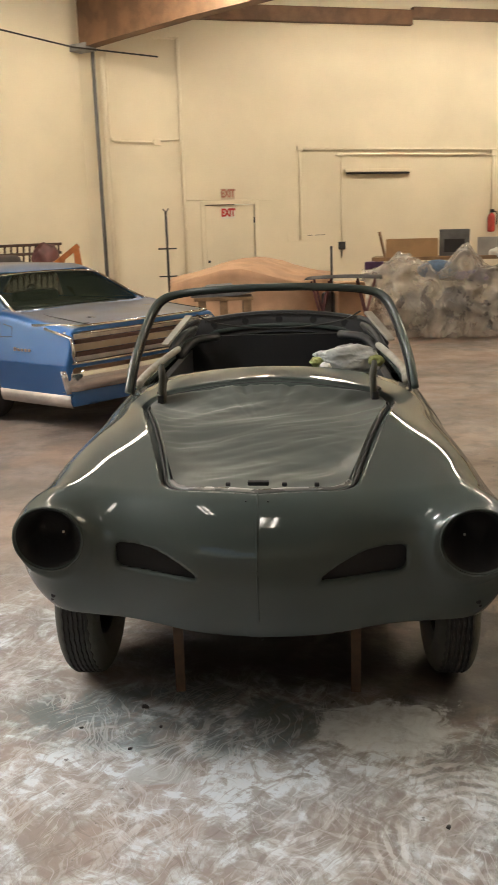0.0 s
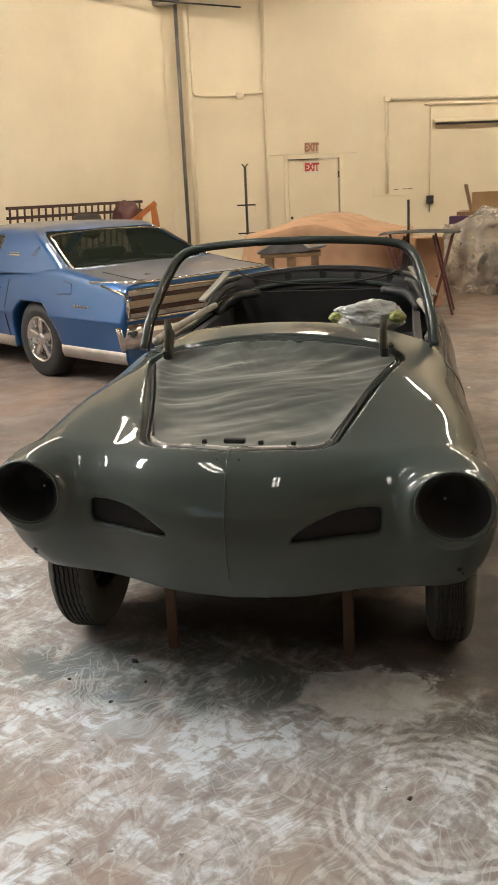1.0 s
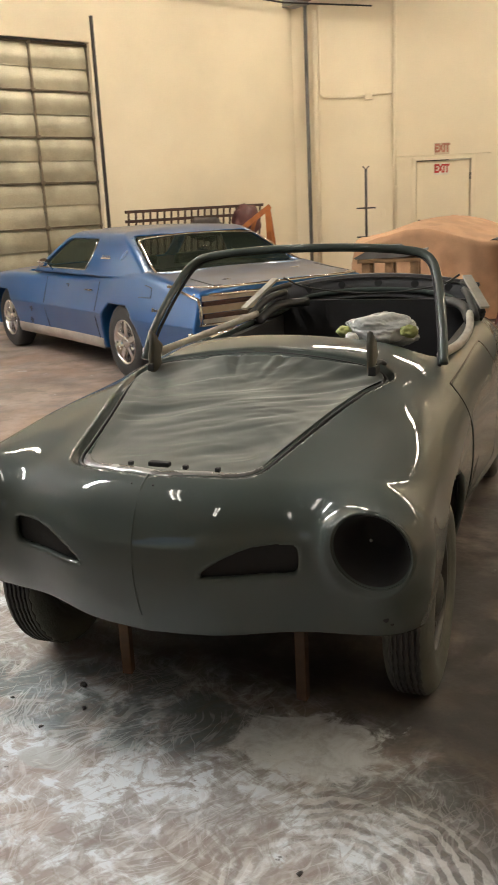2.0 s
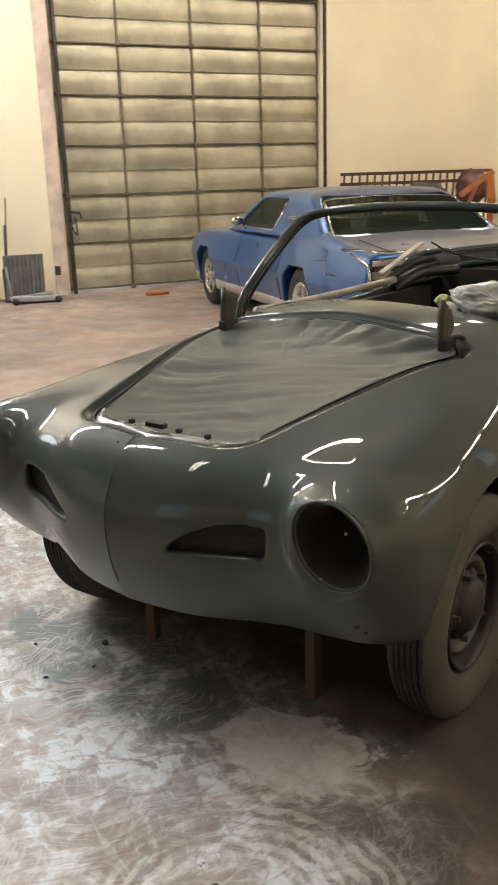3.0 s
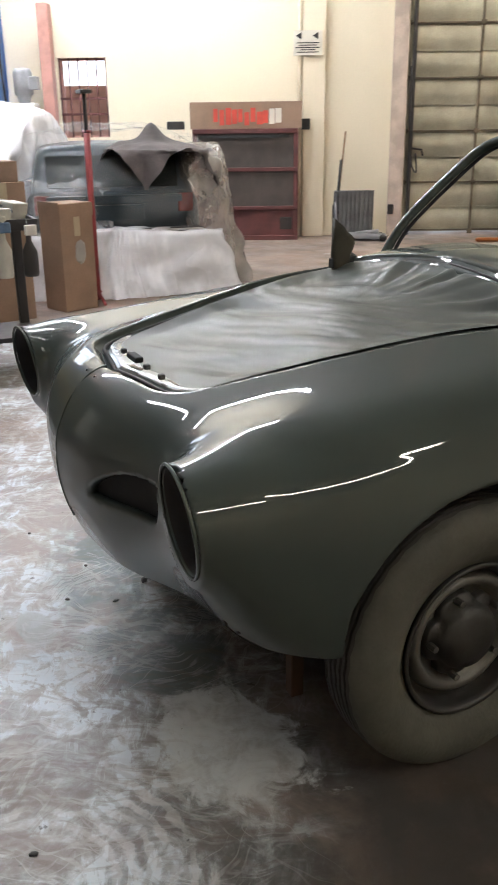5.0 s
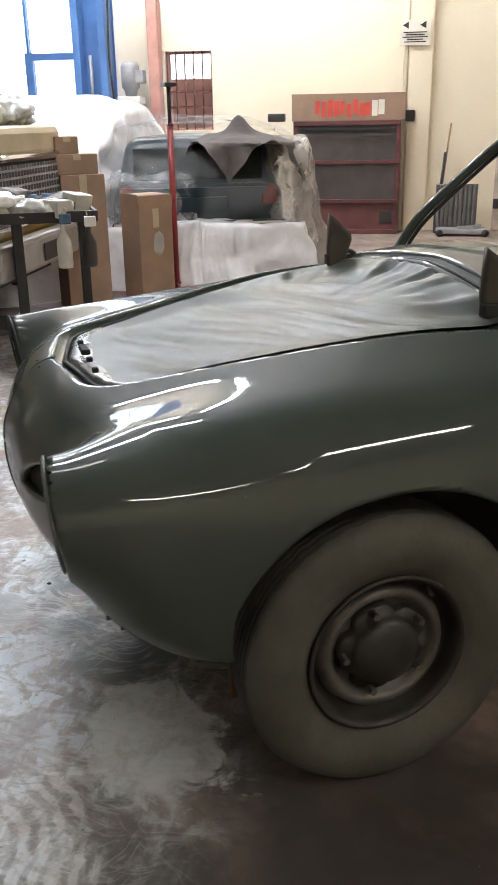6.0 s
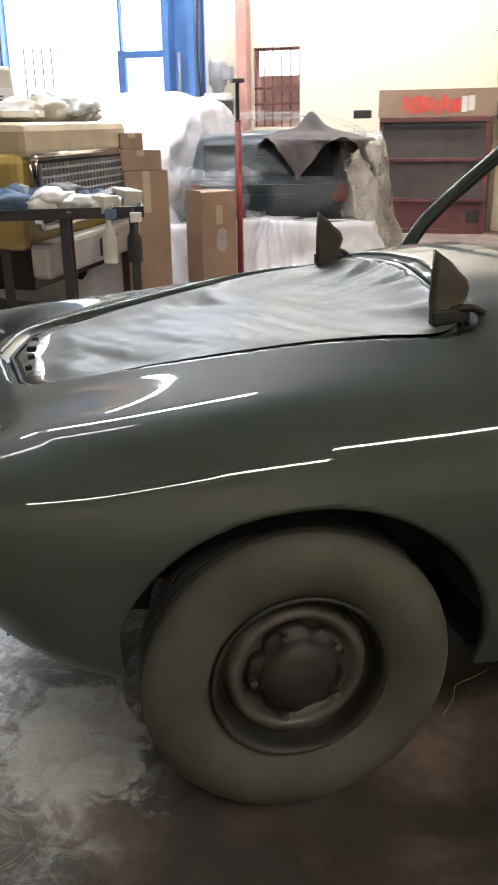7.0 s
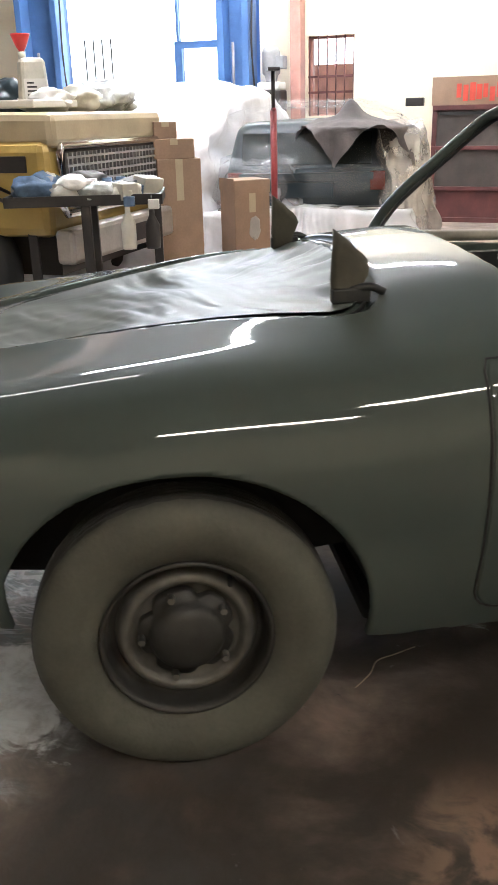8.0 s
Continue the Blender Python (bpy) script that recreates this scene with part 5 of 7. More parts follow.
# conduits
wall_rod("conduit", EXIT_WALL, [(0.50, 5.0), (0.50, 3.62), (0.53, 3.50), (0.62, 3.43), (1.34, 3.41)], 0.022, WALL, "cream painted conduit bent round to a box", "conduit", -0.03, 4)
wall_rod("conduit", EXIT_WALL, [(1.46, 3.43), (1.87, 3.46)], 0.018, WALL, "short cream painted conduit", "conduit")
wall_rod("conduit", EXIT_WALL, [(1.88, 5.3), (1.88, 0.0)], 0.035, WALL, "cream painted vertical conduit", "conduit")
wall_rod("conduit", EXIT_WALL, [(1.40, 5.28), (1.88, 5.28)], 0.025, WALL, "short cream painted conduit", "conduit")
wall_rod("conduit", EXIT_WALL, [(4.30, 3.26), (4.30, 1.48)], 0.030, WALL, "cream painted vertical conduit", "conduit")
wall_rod("conduit", EXIT_WALL, [(4.30, 3.26), (8.65, 3.235), (11.5, 3.22)], 0.026, WALL, "long level cream conduit", "conduit")
wall_rod("conduit", EXIT_WALL, [(5.20, 1.31), (5.20, 3.02), (5.24, 3.12), (5.34, 3.155), (8.6, 3.13)], 0.022, WALL, "cream painted conduit bent over the wall lamp", "conduit", -0.03, 5)
wall_rod("conduit", EXIT_WALL, [(5.20, 1.30), (5.19, 1.08)], 0.010, STEEL, "thin grey cable hanging below the switch box", "cable")
wall_rod("conduit", EXIT_WALL, [(8.66, 3.13), (8.66, 1.9)], 0.022, WALL, "cream painted vertical conduit", "conduit")
for s, z, a, b, lab in ((1.40, 3.41, 0.07, 0.06, "cream painted junction box"), (4.30, 3.27, 0.06, 0.05, "cream painted junction box"), (5.20, 1.33, 0.07, 0.08, "grey metal switch box on the wall"), (8.66, 3.16, 0.06, 0.06, "cream painted junction box"), (1.90, 1.76, 0.035, 0.03, "small cream coupling on the conduit")):
    tagged(on_wall(box("junction_box", (s - a, s + a, -0.07, 0, z - b, z + b), STEEL if z < 1.4 else WALL, None, "", 0.008), EXIT_WALL), lab, "junction box")
plug = tagged(on_wall(box("patch_plate", (4.02, 4.83, -0.012, 0, 1.44, 1.58), WALL, None, "", 0.004), EXIT_WALL), "cream cover plate with cut slots on the wall", "cover plate")
for s in (4.45, 4.62, 4.74):
    o = box("slot", (s, s + 0.10, -0.016, -0.012, 1.555, 1.567), STEEL, plug)
    o.matrix_parent_inverse = Matrix.Identity(4)
fixture = tagged(on_wall(box("wall_lamp", (5.24, 6.72, -0.12, -0.02, 2.80, 2.86), WALL, None, "", 0.01), EXIT_WALL), "unlit tubular lamp fixture on the wall", "wall lamp")
lamp_tube = rod("tube", [(5.28, -0.09, 2.775), (6.68, -0.09, 2.775)], 0.020, STEEL, fixture)

ext = empty("fire_extinguisher", EXIT_WALL @ pose(8.62, -0.12, 1.52), "red fire extinguisher hung on the wall", "fire extinguisher")
bm = bmesh.new()
lathe(bm, [(0.001, -0.01), (0.075, 0.0), (0.08, 0.02), (0.08, 0.30), (0.06, 0.36), (0.025, 0.38), (0.02, 0.42), (0.001, 0.42)], 28, Matrix.Rotation(-math.pi / 2, 4, "Y"))
part("cylinder", bm, REDPAINT, ext, "", True)
box("valve_head", (-0.03, 0.03, -0.06, 0.03, 0.40, 0.47), BLACKSTEEL, ext, "", 0.01)
rod("hose", [(0.0, -0.04, 0.44), (0.09, -0.06, 0.38), (0.10, -0.04, 0.15)], 0.014, BLACKSTEEL, ext, "", 5)
box("bracket", (-0.03, 0.03, 0.07, 0.12, 0.2, 0.3), STEEL, ext)

# corner pipe, sprinkler wire, ledger, girders
tagged(rod("corner_pipe", [(-3.99, 16.93, 0), (-3.99, 16.93, 5.0)], 0.036, GREYBOARD, None, "", 1, 10), "dark vertical downpipe in the corner of the hall", "pipe")
tagged(rod("corner_pipe", [(-3.84, 17.0, 0), (-3.84, 17.0, 4.9)], 0.045, WALL, None, "", 1, 10), "cream vertical pipe in the corner of the hall", "pipe")
bm = bmesh.new()
tube(bm, [LEFT_WALL @ Vector((-9.0, -0.5, 5.05)), LEFT_WALL @ Vector((-0.5, -0.35, 4.98)), EXIT_WALL @ Vector((1.45, -0.3, 4.90))], 0.015, 8)
tagged(part("sprinkler_pipe", bm, BLACKSTEEL, None, "", True), "thin dark pipe running below the girder", "pipe")
tagged(on_wall(box("ledger_beam", (1.0, 6.7, -0.14, 0, 5.62, 5.90), TIMBER, None, "", 0.01), EXIT_WALL), "dark timber ledger along the wall top", "beam")
tagged(on_wall(box("ledger_beam", (6.7, 13.5, -0.14, 0, 5.74, 5.96), TIMBER, None, "", 0.01), EXIT_WALL), "dark timber ledger along the wall top", "beam")
bm = bmesh.new()
under = [(-0.25, 5.02), (-1.2, 5.10), (-2.6, 5.20), (-5.0, 5.30), (-13.5, 5.42), (-13.5, 5.95), (-0.25, 5.95)]
va, vb = [bm.verts.new((-0.22, y, z)) for y, z in under], [bm.verts.new((0.04, y, z)) for y, z in under]
bm.faces.new(va)
bm.faces.new(vb[::-1])
for i in range(len(under)):
    bm.faces.new((va[i], vb[i], vb[(i + 1) % len(under)], va[(i + 1) % len(under)]))
bmesh.ops.recalc_face_normals(bm, faces=bm.faces)
tagged(on_wall(part("girder", bm, TIMBER), LEFT_WALL), "dark laminated timber roof girder with a rising underside", "beam", "roof girders")
tagged(on_wall(box("girder_shoe", (-0.24, 0.06, -0.42, -0.02, 4.98, 5.10), MOTORGREY, None, "", 0.01), LEFT_WALL), "pale steel shoe under the girder end", "bracket")
for s in (-8.9, -16.5):
    tagged(on_wall(box("girder", (s - 0.12, s + 0.12, -13.5, 0.0, 4.72, 5.95), TIMBER, None, "", 0.012), LEFT_WALL), "dark laminated timber roof girder", "beam", "roof girders")
for k in range(9):
    tagged(on_wall(box("purlin", (-22, -0.2, -1.0 - 1.5 * k - 0.06, -1.0 - 1.5 * k + 0.06, 5.95, 6.25), TIMBER, None, "", 0.0), LEFT_WALL), "dark timber roof purlin", "beam", "roof purlins")

# ---- fixtures of the long wall ----
structure(on_wall(box("pilaster", (-9.96, -9.66, -0.10, 0, 0, 5.6), WALL, None, "", 0.01), LEFT_WALL), "cream painted wall pilaster", "pilaster")
tagged(on_wall(rod("conduit", [(-10.00, -0.06, 0), (-10.00, -0.06, 5.2)], 0.03, WALL), LEFT_WALL), "cream painted vertical conduit", "conduit")
warn = tagged(on_wall(box("warning_sign", (-10.09, -9.71, -0.135, -0.115, 2.34, 2.64), SIGNWHITE, None, "", 0.003), LEFT_WALL), "white warning sign with black print", "sign")
for x in (-10.01, -9.79):
    bm = bmesh.new()
    bmesh.ops.create_cone(bm, cap_ends=True, segments=3, radius1=0.05, radius2=0.05, depth=0.004, matrix=Matrix.Translation((x, -0.139, 2.575)) @ Matrix.Rotation(math.pi / 2, 4, "X") @ Matrix.Rotation(math.pi / 2, 4, "Z"))
    part("pictogram", bm, BLACKSTEEL, warn)
for i in range(5):
    w = (0.15, 0.12, 0.16, 0.10, 0.14)[i]
    box("print_bar", (-9.90 - w, -9.90 + w, -0.139, -0.136, 2.485 - i * 0.028, 2.497 - i * 0.028), BLACKSTEEL, warn)
tagged(on_wall(box("switch_box", (-9.98, -9.86, -0.16, -0.10, 1.42, 1.56), STEEL, None, "", 0.008), LEFT_WALL), "grey metal switch box on the pilaster", "switch box")
tagged(on_wall(box("door_jamb", (-8.76, -8.56, -0.03, 0.3, 0, 4.5), JAMB, None, "", 0.01), LEFT_WALL), "pinkish timber jamb beside the roller door", "door jamb")
tagged(on_wall(box("outlet", (-8.76, -8.68, -0.06, -0.03, 0.29, 0.42), BLACKSTEEL, None, "", 0.006), LEFT_WALL), "dark wall outlet on the jamb", "outlet")

roller = empty("roller_door", LEFT_WALL @ pose(-6.455, 0.12, 0), "closed sectional steel roller door with dusty pale panels", "door")
STEPZ = 0.675
STILES = (-2.09, -1.115, 0.0, 1.10, 2.09)
for r in range(6):
    for half in range(2):
        z0, z1 = 0.035 + r * STEPZ + half * STEPZ / 2, 0.035 + r * STEPZ + (half + 1) * STEPZ / 2 - 0.008
        for c in range(4):
            x0, x1 = STILES[c] + 0.015, STILES[c + 1] - 0.015
            bm = bmesh.new()
            n = 6
            cols = []
            for i in range(9):
                x = x0 + (x1 - x0) * i / 8
                dent = 0.006 * noise.noise(Vector((x * 2.1, r * 3 + half, 1)))
                cols.append([bm.verts.new((x, -0.024 * math.sin(math.pi * j / n) + dent + 0.02 * (j / n), z0 + (z1 - z0) * j / n)) for j in range(n + 1)])
            for a, b in zip(cols, cols[1:]):
                for j in range(n):
                    bm.faces.new((a[j], b[j], b[j + 1], a[j + 1]))
            part("panel", bm, DOORPANEL, roller, "", True)
for x in STILES:
    box("stile", (x - 0.015, x + 0.015, -0.045, 0.03, 0.03, 4.08), RUST, roller, "", 0.004)
for r in range(7):
    box("rail", (-2.09, 2.09, -0.030, 0.035, 0.035 + r * STEPZ - (0.013 if r else -0.006), 0.035 + r * STEPZ + (0.009 if r else 0.03)), RUST, roller, "", 0.004)
    for x in STILES:
        box("hinge", (x - 0.035, x + 0.035, -0.058, -0.045, 0.035 + r * STEPZ - 0.032, 0.035 + r * STEPZ + 0.026), RUST, roller, "", 0.004)
for r in range(6):
    box("mid_rib", (-2.09, 2.09, -0.012, 0.03, 0.035 + (r + 0.5) * STEPZ - 0.010, 0.035 + (r + 0.5) * STEPZ + 0.006), DOORPANEL, roller, "", 0.002)
for x in (-2.02, 2.16):
    box("track", (x - 0.022, x + 0.022, -0.16, -0.07, 0, 4.5), BLACKSTEEL, roller, "dark steel door track", 0.006)
rod("lock_bar", [(-2.0, -0.10, 1.16), (-1.86, -0.10, 1.14), (-1.84, -0.10, 1.06)], 0.014, BLACKSTEEL, roller)
rod("chain", [(-2.06, -0.14, 2.2), (-2.05, -0.16, 1.3), (-2.0, -0.17, 0.95), (-1.93, -0.16, 0.85), (-1.95, -0.16, 1.1)], 0.012, BLACKSTEEL, roller, "", 6)
structure(on_wall(box("door_header", (-8.5, -4.4, 0.05, 0.28, 4.10, 4.6), GREYBOARD, None, ""), LEFT_WALL), "grey board above the roller door", "header")

# fence panel and engine hoist by the corner
fence = empty("fence_panel", LEFT_WALL @ pose(-2.86, -0.40, 0, 6, 0, 0), "rusty brown iron fence panel leaning on the wall", "fence")
for z in (0.25, 1.42, 1.57):
    box("rail", (-1.46, 1.46, -0.02, 0.02, z - 0.022, z + 0.022), BROWNFENCE, fence)
for i in range(21):
    x = -1.4 + 2.8 * i / 20
    box("bar", (x - 0.012, x + 0.012, -0.012, 0.012, 0.0, 1.57), BROWNFENCE, fence)
lump("rag_bundle", (0.0, 0.0, 0.0), (0.36, 0.14, 0.20), GREYCLOTH, None, "", 2.0).matrix_world = LEFT_WALL @ pose(-2.75, -0.62, 1.22)
tagged(bpy.data.objects["rag_bundle"], "dark rag bundle stuffed behind the fence", "bundle")
lump("red_bundle", (0.0, 0.0, 0.0), (0.30, 0.16, 0.28), OXIDE, None, "", 6.0).matrix_world = LEFT_WALL @ pose(-1.85, -0.62, 1.30)
tagged(bpy.data.objects["red_bundle"], "dark red bundle hung over the fence", "bundle")
hoist = empty("engine_hoist", pose(-3.75, 13.42, 0, 0, 0, 20), "orange engine hoist with raised folding arm", "engine hoist")
for name, a, b, w in (("post", (0.24, 0, 0.0), (0.20, 0, 1.50), 0.045), ("arm", (-0.22, 0, 1.22), (0.24, 0, 1.55), 0.04), ("brace", (0.28, 0.0, 0.95), (0.22, 0, 1.46), 0.03), ("ram", (-0.12, 0.03, 1.02), (0.0, 0.03, 1.36), 0.03), ("leg", (0.24, -0.3, 0.06), (-0.7, -0.35, 0.06), 0.04), ("leg", (0.24, 0.3, 0.06), (-0.7, 0.35, 0.06), 0.04), ("base", (0.24, -0.32, 0.06), (0.24, 0.32, 0.06), 0.04)):
    bm = bmesh.new()
    va, vb = Vector(a), Vector(b)
    add_box(bm, -w, w, -w, w, 0, (vb - va).length, 0.008)
    o = part(name, bm, ORANGE, hoist)
    o.matrix_local = Matrix.Translation(va) @ (vb - va).to_track_quat("Z", "Y").to_matrix().to_4x4()

# pole stand before the end wall
ps = empty("pole_stand", pose(-2.44, 15.17, 0, 0, 0, 10), "slender dark iron pole stand with cross bars", "stand")
rod("pole", [(0, 0, 0.02), (0, 0, 2.06)], 0.022, BLACKSTEEL, ps)
for z, w in ((1.43, 0.16), (0.96, 0.16)):
    rod("cross_bar", [(-w, 0, z), (w, 0, z)], 0.013, BLACKSTEEL, ps)
rod("fork", [(-0.05, 0, 2.10), (0, 0, 2.04), (0.05, 0, 2.10)], 0.012, BLACKSTEEL, ps)
rod("foot", [(-0.3, 0, 0.02), (0.3, 0, 0.02)], 0.02, BLACKSTEEL, ps)
rod("foot", [(0, -0.3, 0.02), (0, 0.3, 0.02)], 0.02, BLACKSTEEL, ps)
tagged(on_wall(box("outlet", (1.62, 1.70, -0.02, 0, 1.22, 1.36), WALL, None, "", 0.004), EXIT_WALL), "cream wall outlet near the exit door", "outlet")

# the added lamps, out of view under the ceiling
for spots, mat in ((LAMPS, LAMP_ON), (WALL_FILL_LAMPS, LAMP_FILL), (DIM_LAMPS, LAMP_DIM), (FAINT_LAMPS, LAMP_FAINT)):
    for x, y, h, turn in spots:
        fx = empty("ceiling_lamp", pose(x, y, 5.62, 0, 0, turn), "added twin-tube lamp hung above view to light the hall", "lamp", "ceiling lamps")
        box("housing", (-0.16, 0.16, -h, h, 0.04, 0.11), WHITE, fx, "", 0.01)
        for dx in (-0.08, 0.08):
            rod("tube", [(dx, -h + 0.03, 0.015), (dx, h - 0.03, 0.015)], 0.019, mat, fx, "glowing tube")
        for dy in (-h * 0.7, h * 0.7):
            rod("hanger", [(0, dy, 0.1), (0, dy, CEILING - 5.62)], 0.006, STEEL, fx)
# ---- draped sheets ----
def drape(name, a, b, top, low, mat, parent=None, label="", flare=0.12, folds=0.05, seed=0.0, power=3.0, turns=120, rise=16, fall=18, crumple=0.015, crease=0.0):
    """A sheet over a thing with footprint 2a x 2b: top(x, y) gives its height; it hangs down to low in folds."""
    bm = bmesh.new()
    rows = []
    for j in range(rise + fall + 1):
        row = []
        for k in range(turns):
            t = 2 * math.pi * k / turns
            c, s = math.cos(t), math.sin(t)
            R = 1 / ((abs(c) / a) ** power + (abs(s) / b) ** power) ** (1 / power)
            n1 = noise.noise(Vector((c * 3 + seed, s * 3, 0)))
            n2 = noise.noise(Vector((c * 9, s * 9 + seed, 1)))
            if j <= rise:
                q = j / rise
                x, y = R * q * c, R * q * s
                z = top(x, y)
                z += crumple * (noise.noise(Vector((x * 4, y * 4, seed))) + 0.6 * noise.noise(Vector((x * 11, y * 9, seed + 3))))
                z += crease * (0.4 - abs(noise.noise(Vector((x * 5, y * 6, seed + 5)))))
            else:
                q = (j - rise) / fall
                out = R + flare * q + folds * q * (n1 * 1.2 + n2)
                x, y = out * c, out * s
                zt = top(R * c, R * s)
                end = low(x, y) if callable(low) else low
                z = zt + (end - zt) * (q**0.9)
                z += crumple * 1.5 * noise.noise(Vector((x * 6, y * 6, z * 6 + seed))) * math.sin(math.pi * q)
                pleat = crease * (0.4 - abs(noise.noise(Vector((c * 7 + seed, s * 7, z * 2.5))))) * (1 - 0.5 * q)
                x, y = x + pleat * c, y + pleat * s
                x += crumple * 2 * noise.noise(Vector((y * 5, z * 5, seed)))
                y += crumple * 2 * noise.noise(Vector((x * 5, z * 5, seed + 2)))
            row.append(bm.verts.new((x, y, z)))
        if rows:
            p = rows[-1]
            for k in range(turns):
                bm.faces.new((p[k], row[k], row[(k + 1) % turns], p[(k + 1) % turns]))
        rows.append(row)
    bmesh.ops.remove_doubles(bm, verts=bm.verts, dist=1e-5)
    bmesh.ops.recalc_face_normals(bm, faces=bm.faces)
    return part(name, bm, mat, parent, label, True)


def slab(name, a, b, w, d, mat, parent, label="", bevel=0.004):
    """A bar from a to b with section w x d."""
    bm = bmesh.new()
    va, vb = Vector(a), Vector(b)
    add_box(bm, -w / 2, w / 2, -d / 2, d / 2, 0, (vb - va).length, bevel)
    o = part(name, bm, mat, parent, label)
    o.matrix_local = Matrix.Translation(va) @ (vb - va).to_track_quat("Z", "Y").to_matrix().to_4x4()
    return o


# ---- broom, ribbed panel and trolley jack by the long wall ----
br = empty("broom", LEFT_WALL @ pose(-9.45, -0.32, 0), "broom with dark bristles leaning on the wall", "broom")
rod("handle", [(-0.02, 0.0, 0.55), (0.07, 0.16, 1.39)], 0.013, WOOD, br)
rod("grip", [(-0.04, -0.02, 0.45), (0.01, 0.06, 1.03)], 0.019, BLACKSTEEL, br, "dark sleeve")
box("head", (-0.10, 0.03, -0.10, 0.0, 0.0, 0.46), BLACKSTEEL, br, "dark broom head", 0.02)
rib = empty("ribbed_panel", LEFT_WALL @ pose(-9.27, -0.40, 0, 5, 0, 0), "dark grey ribbed metal panel standing on edge", "metal panel")
for i in range(9):
    x = -0.26 + 0.058 * i
    box("rib", (x, x + 0.046, -0.02, 0.015, 0.02, 0.64), GREYBOARD, rib, "", 0.008)
box("back_sheet", (-0.27, 0.27, 0.012, 0.025, 0.0, 0.64), GREYBOARD, rib)
jack = empty("trolley_jack", LEFT_WALL @ pose(-9.2, -0.62, 0), "grey low trolley jack on the floor", "jack")
slab("frame", (-0.32, 0, 0.07), (0.36, 0.0, 0.05), 0.22, 0.07, MOTORGREY, jack, "", 0.02)
slab("lift_arm", (-0.05, 0, 0.09), (0.26, 0.0, 0.12), 0.07, 0.05, MOTORGREY, jack, "", 0.01)
for x in (-0.28, 0.30):
    for y in (-0.13, 0.13):
        bm = bmesh.new()
        lathe(bm, [(0.001, -0.02), (0.045, -0.02), (0.045, 0.02), (0.001, 0.02)], 20, Matrix.Translation((x, y, 0.045)) @ Matrix.Rotation(math.pi / 2, 4, "Z"))
        part("wheel", bm, BLACKSTEEL, jack, "", True)
rod("handle", [(-0.3, 0, 0.1), (-0.33, 0.1, 0.5)], 0.014, MOTORGREY, jack)
tagged(box("red_floor_tool", (-0.17, 0.17, -0.05, 0.05, 0.0, 0.05), ORANGE, None, "", 0.02, pose(-6.94, 9.95, 0, 0, 0, 63)), "orange tool lying before the roller door", "tool")

# ---- red steel cabinet ----
cab = empty("steel_cabinet", LEFT_WALL @ pose(-10.73, -0.45, 0), "red oxide steel cabinet with dark worn panels", "cabinet")
box("back", (-0.70, 0.70, 0.30, 0.34, 0.0, 1.44), OXIDE, cab)
for x in (-0.70, 0.64):
    box("post", (x, x + 0.06, -0.02, 0.30, 0.0, 1.44), OXIDE, cab, "", 0.006)
for z0, z1 in ((0.0, 0.06), (0.40, 0.45), (0.90, 0.95), (1.38, 1.44)):
    box("rail", (-0.70, 0.70, -0.03, 0.03, z0, z1), OXIDE, cab, "", 0.006)
for z0, z1, mat in ((0.06, 0.40, OXIDE), (0.45, 0.90, CABDARK), (0.95, 1.38, CABDARK)):
    box("panel", (-0.64, 0.64, 0.0, 0.02, z0, z1), mat, cab)
box("vent", (0.46, 0.62, -0.012, 0.0, 0.14, 0.30), BLACKSTEEL, cab, "black square vent", 0.004)
box("side_slot", (-0.6, 0.58, -0.05, -0.03, 1.325, 1.36), DARK, cab)
sheet_card = empty("cardboard_sheet", LEFT_WALL @ pose(-10.73, -0.40, 1.44), "brown cardboard carton with red spray marks on the cabinet", "cardboard box")
box("carton_wall", (-0.73, 0.75, 0.0, 0.18, 0.0, 0.335), CARD, sheet_card, "", 0.006)
rs = random.Random(8)
for i in range(11):
    x = -0.42 + 0.082 * i
    h = rs.uniform(0.15, 0.21)
    b0 = 0.04 + rs.uniform(0, 0.05)
    box("paint_stroke", (x, x + rs.uniform(0.055, 0.082), -0.004, -0.001, b0, b0 + h), SPRAYRED if i < 9 else SIGNWHITE, sheet_card, "", 0.0)
tagged(box("small_bin", (-0.11, 0.11, -0.06, 0.06, 0, 0.10), BLACKSTEEL, None, "", 0.01, LEFT_WALL @ pose(-11.63, -0.62, 1.44)), "small dark bin beside the carton", "bin")
bpy.data.objects["small_bin"].location.z -= 0.0

# ---- car lift, opening, barred window ----
for s0, s1 in ((-14.36, -13.90), (-17.55, -16.85)):
    lift = empty("car_lift_post", LEFT_WALL @ pose((s0 + s1) / 2, -0.40, 0), "tall blue steel car lift post", "car lift")
    w = (s1 - s0) / 2
    for x0, x1, y0, y1 in ((-w, -w + 0.10, -0.16, 0.16), (w - 0.10, w, -0.16, 0.16), (-w, w, 0.06, 0.16)):
        box("column_web", (x0, x1, y0, y1, 0.02, 4.4), LIFT, lift, "", 0.008)
    box("foot_plate", (-w - 0.1, w + 0.1, -0.3, 0.3, 0.0, 0.03), LIFT, lift)
    box("carriage", (-w + 0.11, w - 0.11, -0.15, 0.05, 0.5, 1.3), LIFT, lift, "", 0.01)
    rod("lift_cable", [(w + 0.03, -0.1, 4.3), (w + 0.05, -0.1, 3.2), (w + 0.02, -0.1, 2.3), (w + 0.06, -0.1, 1.6)], 0.014, BLACKSTEEL, lift, "", 5)
    rod("pipe", [(0.02, -0.19, 1.4), (0.02, -0.19, 2.3)], 0.02, MOTORGREY, lift)
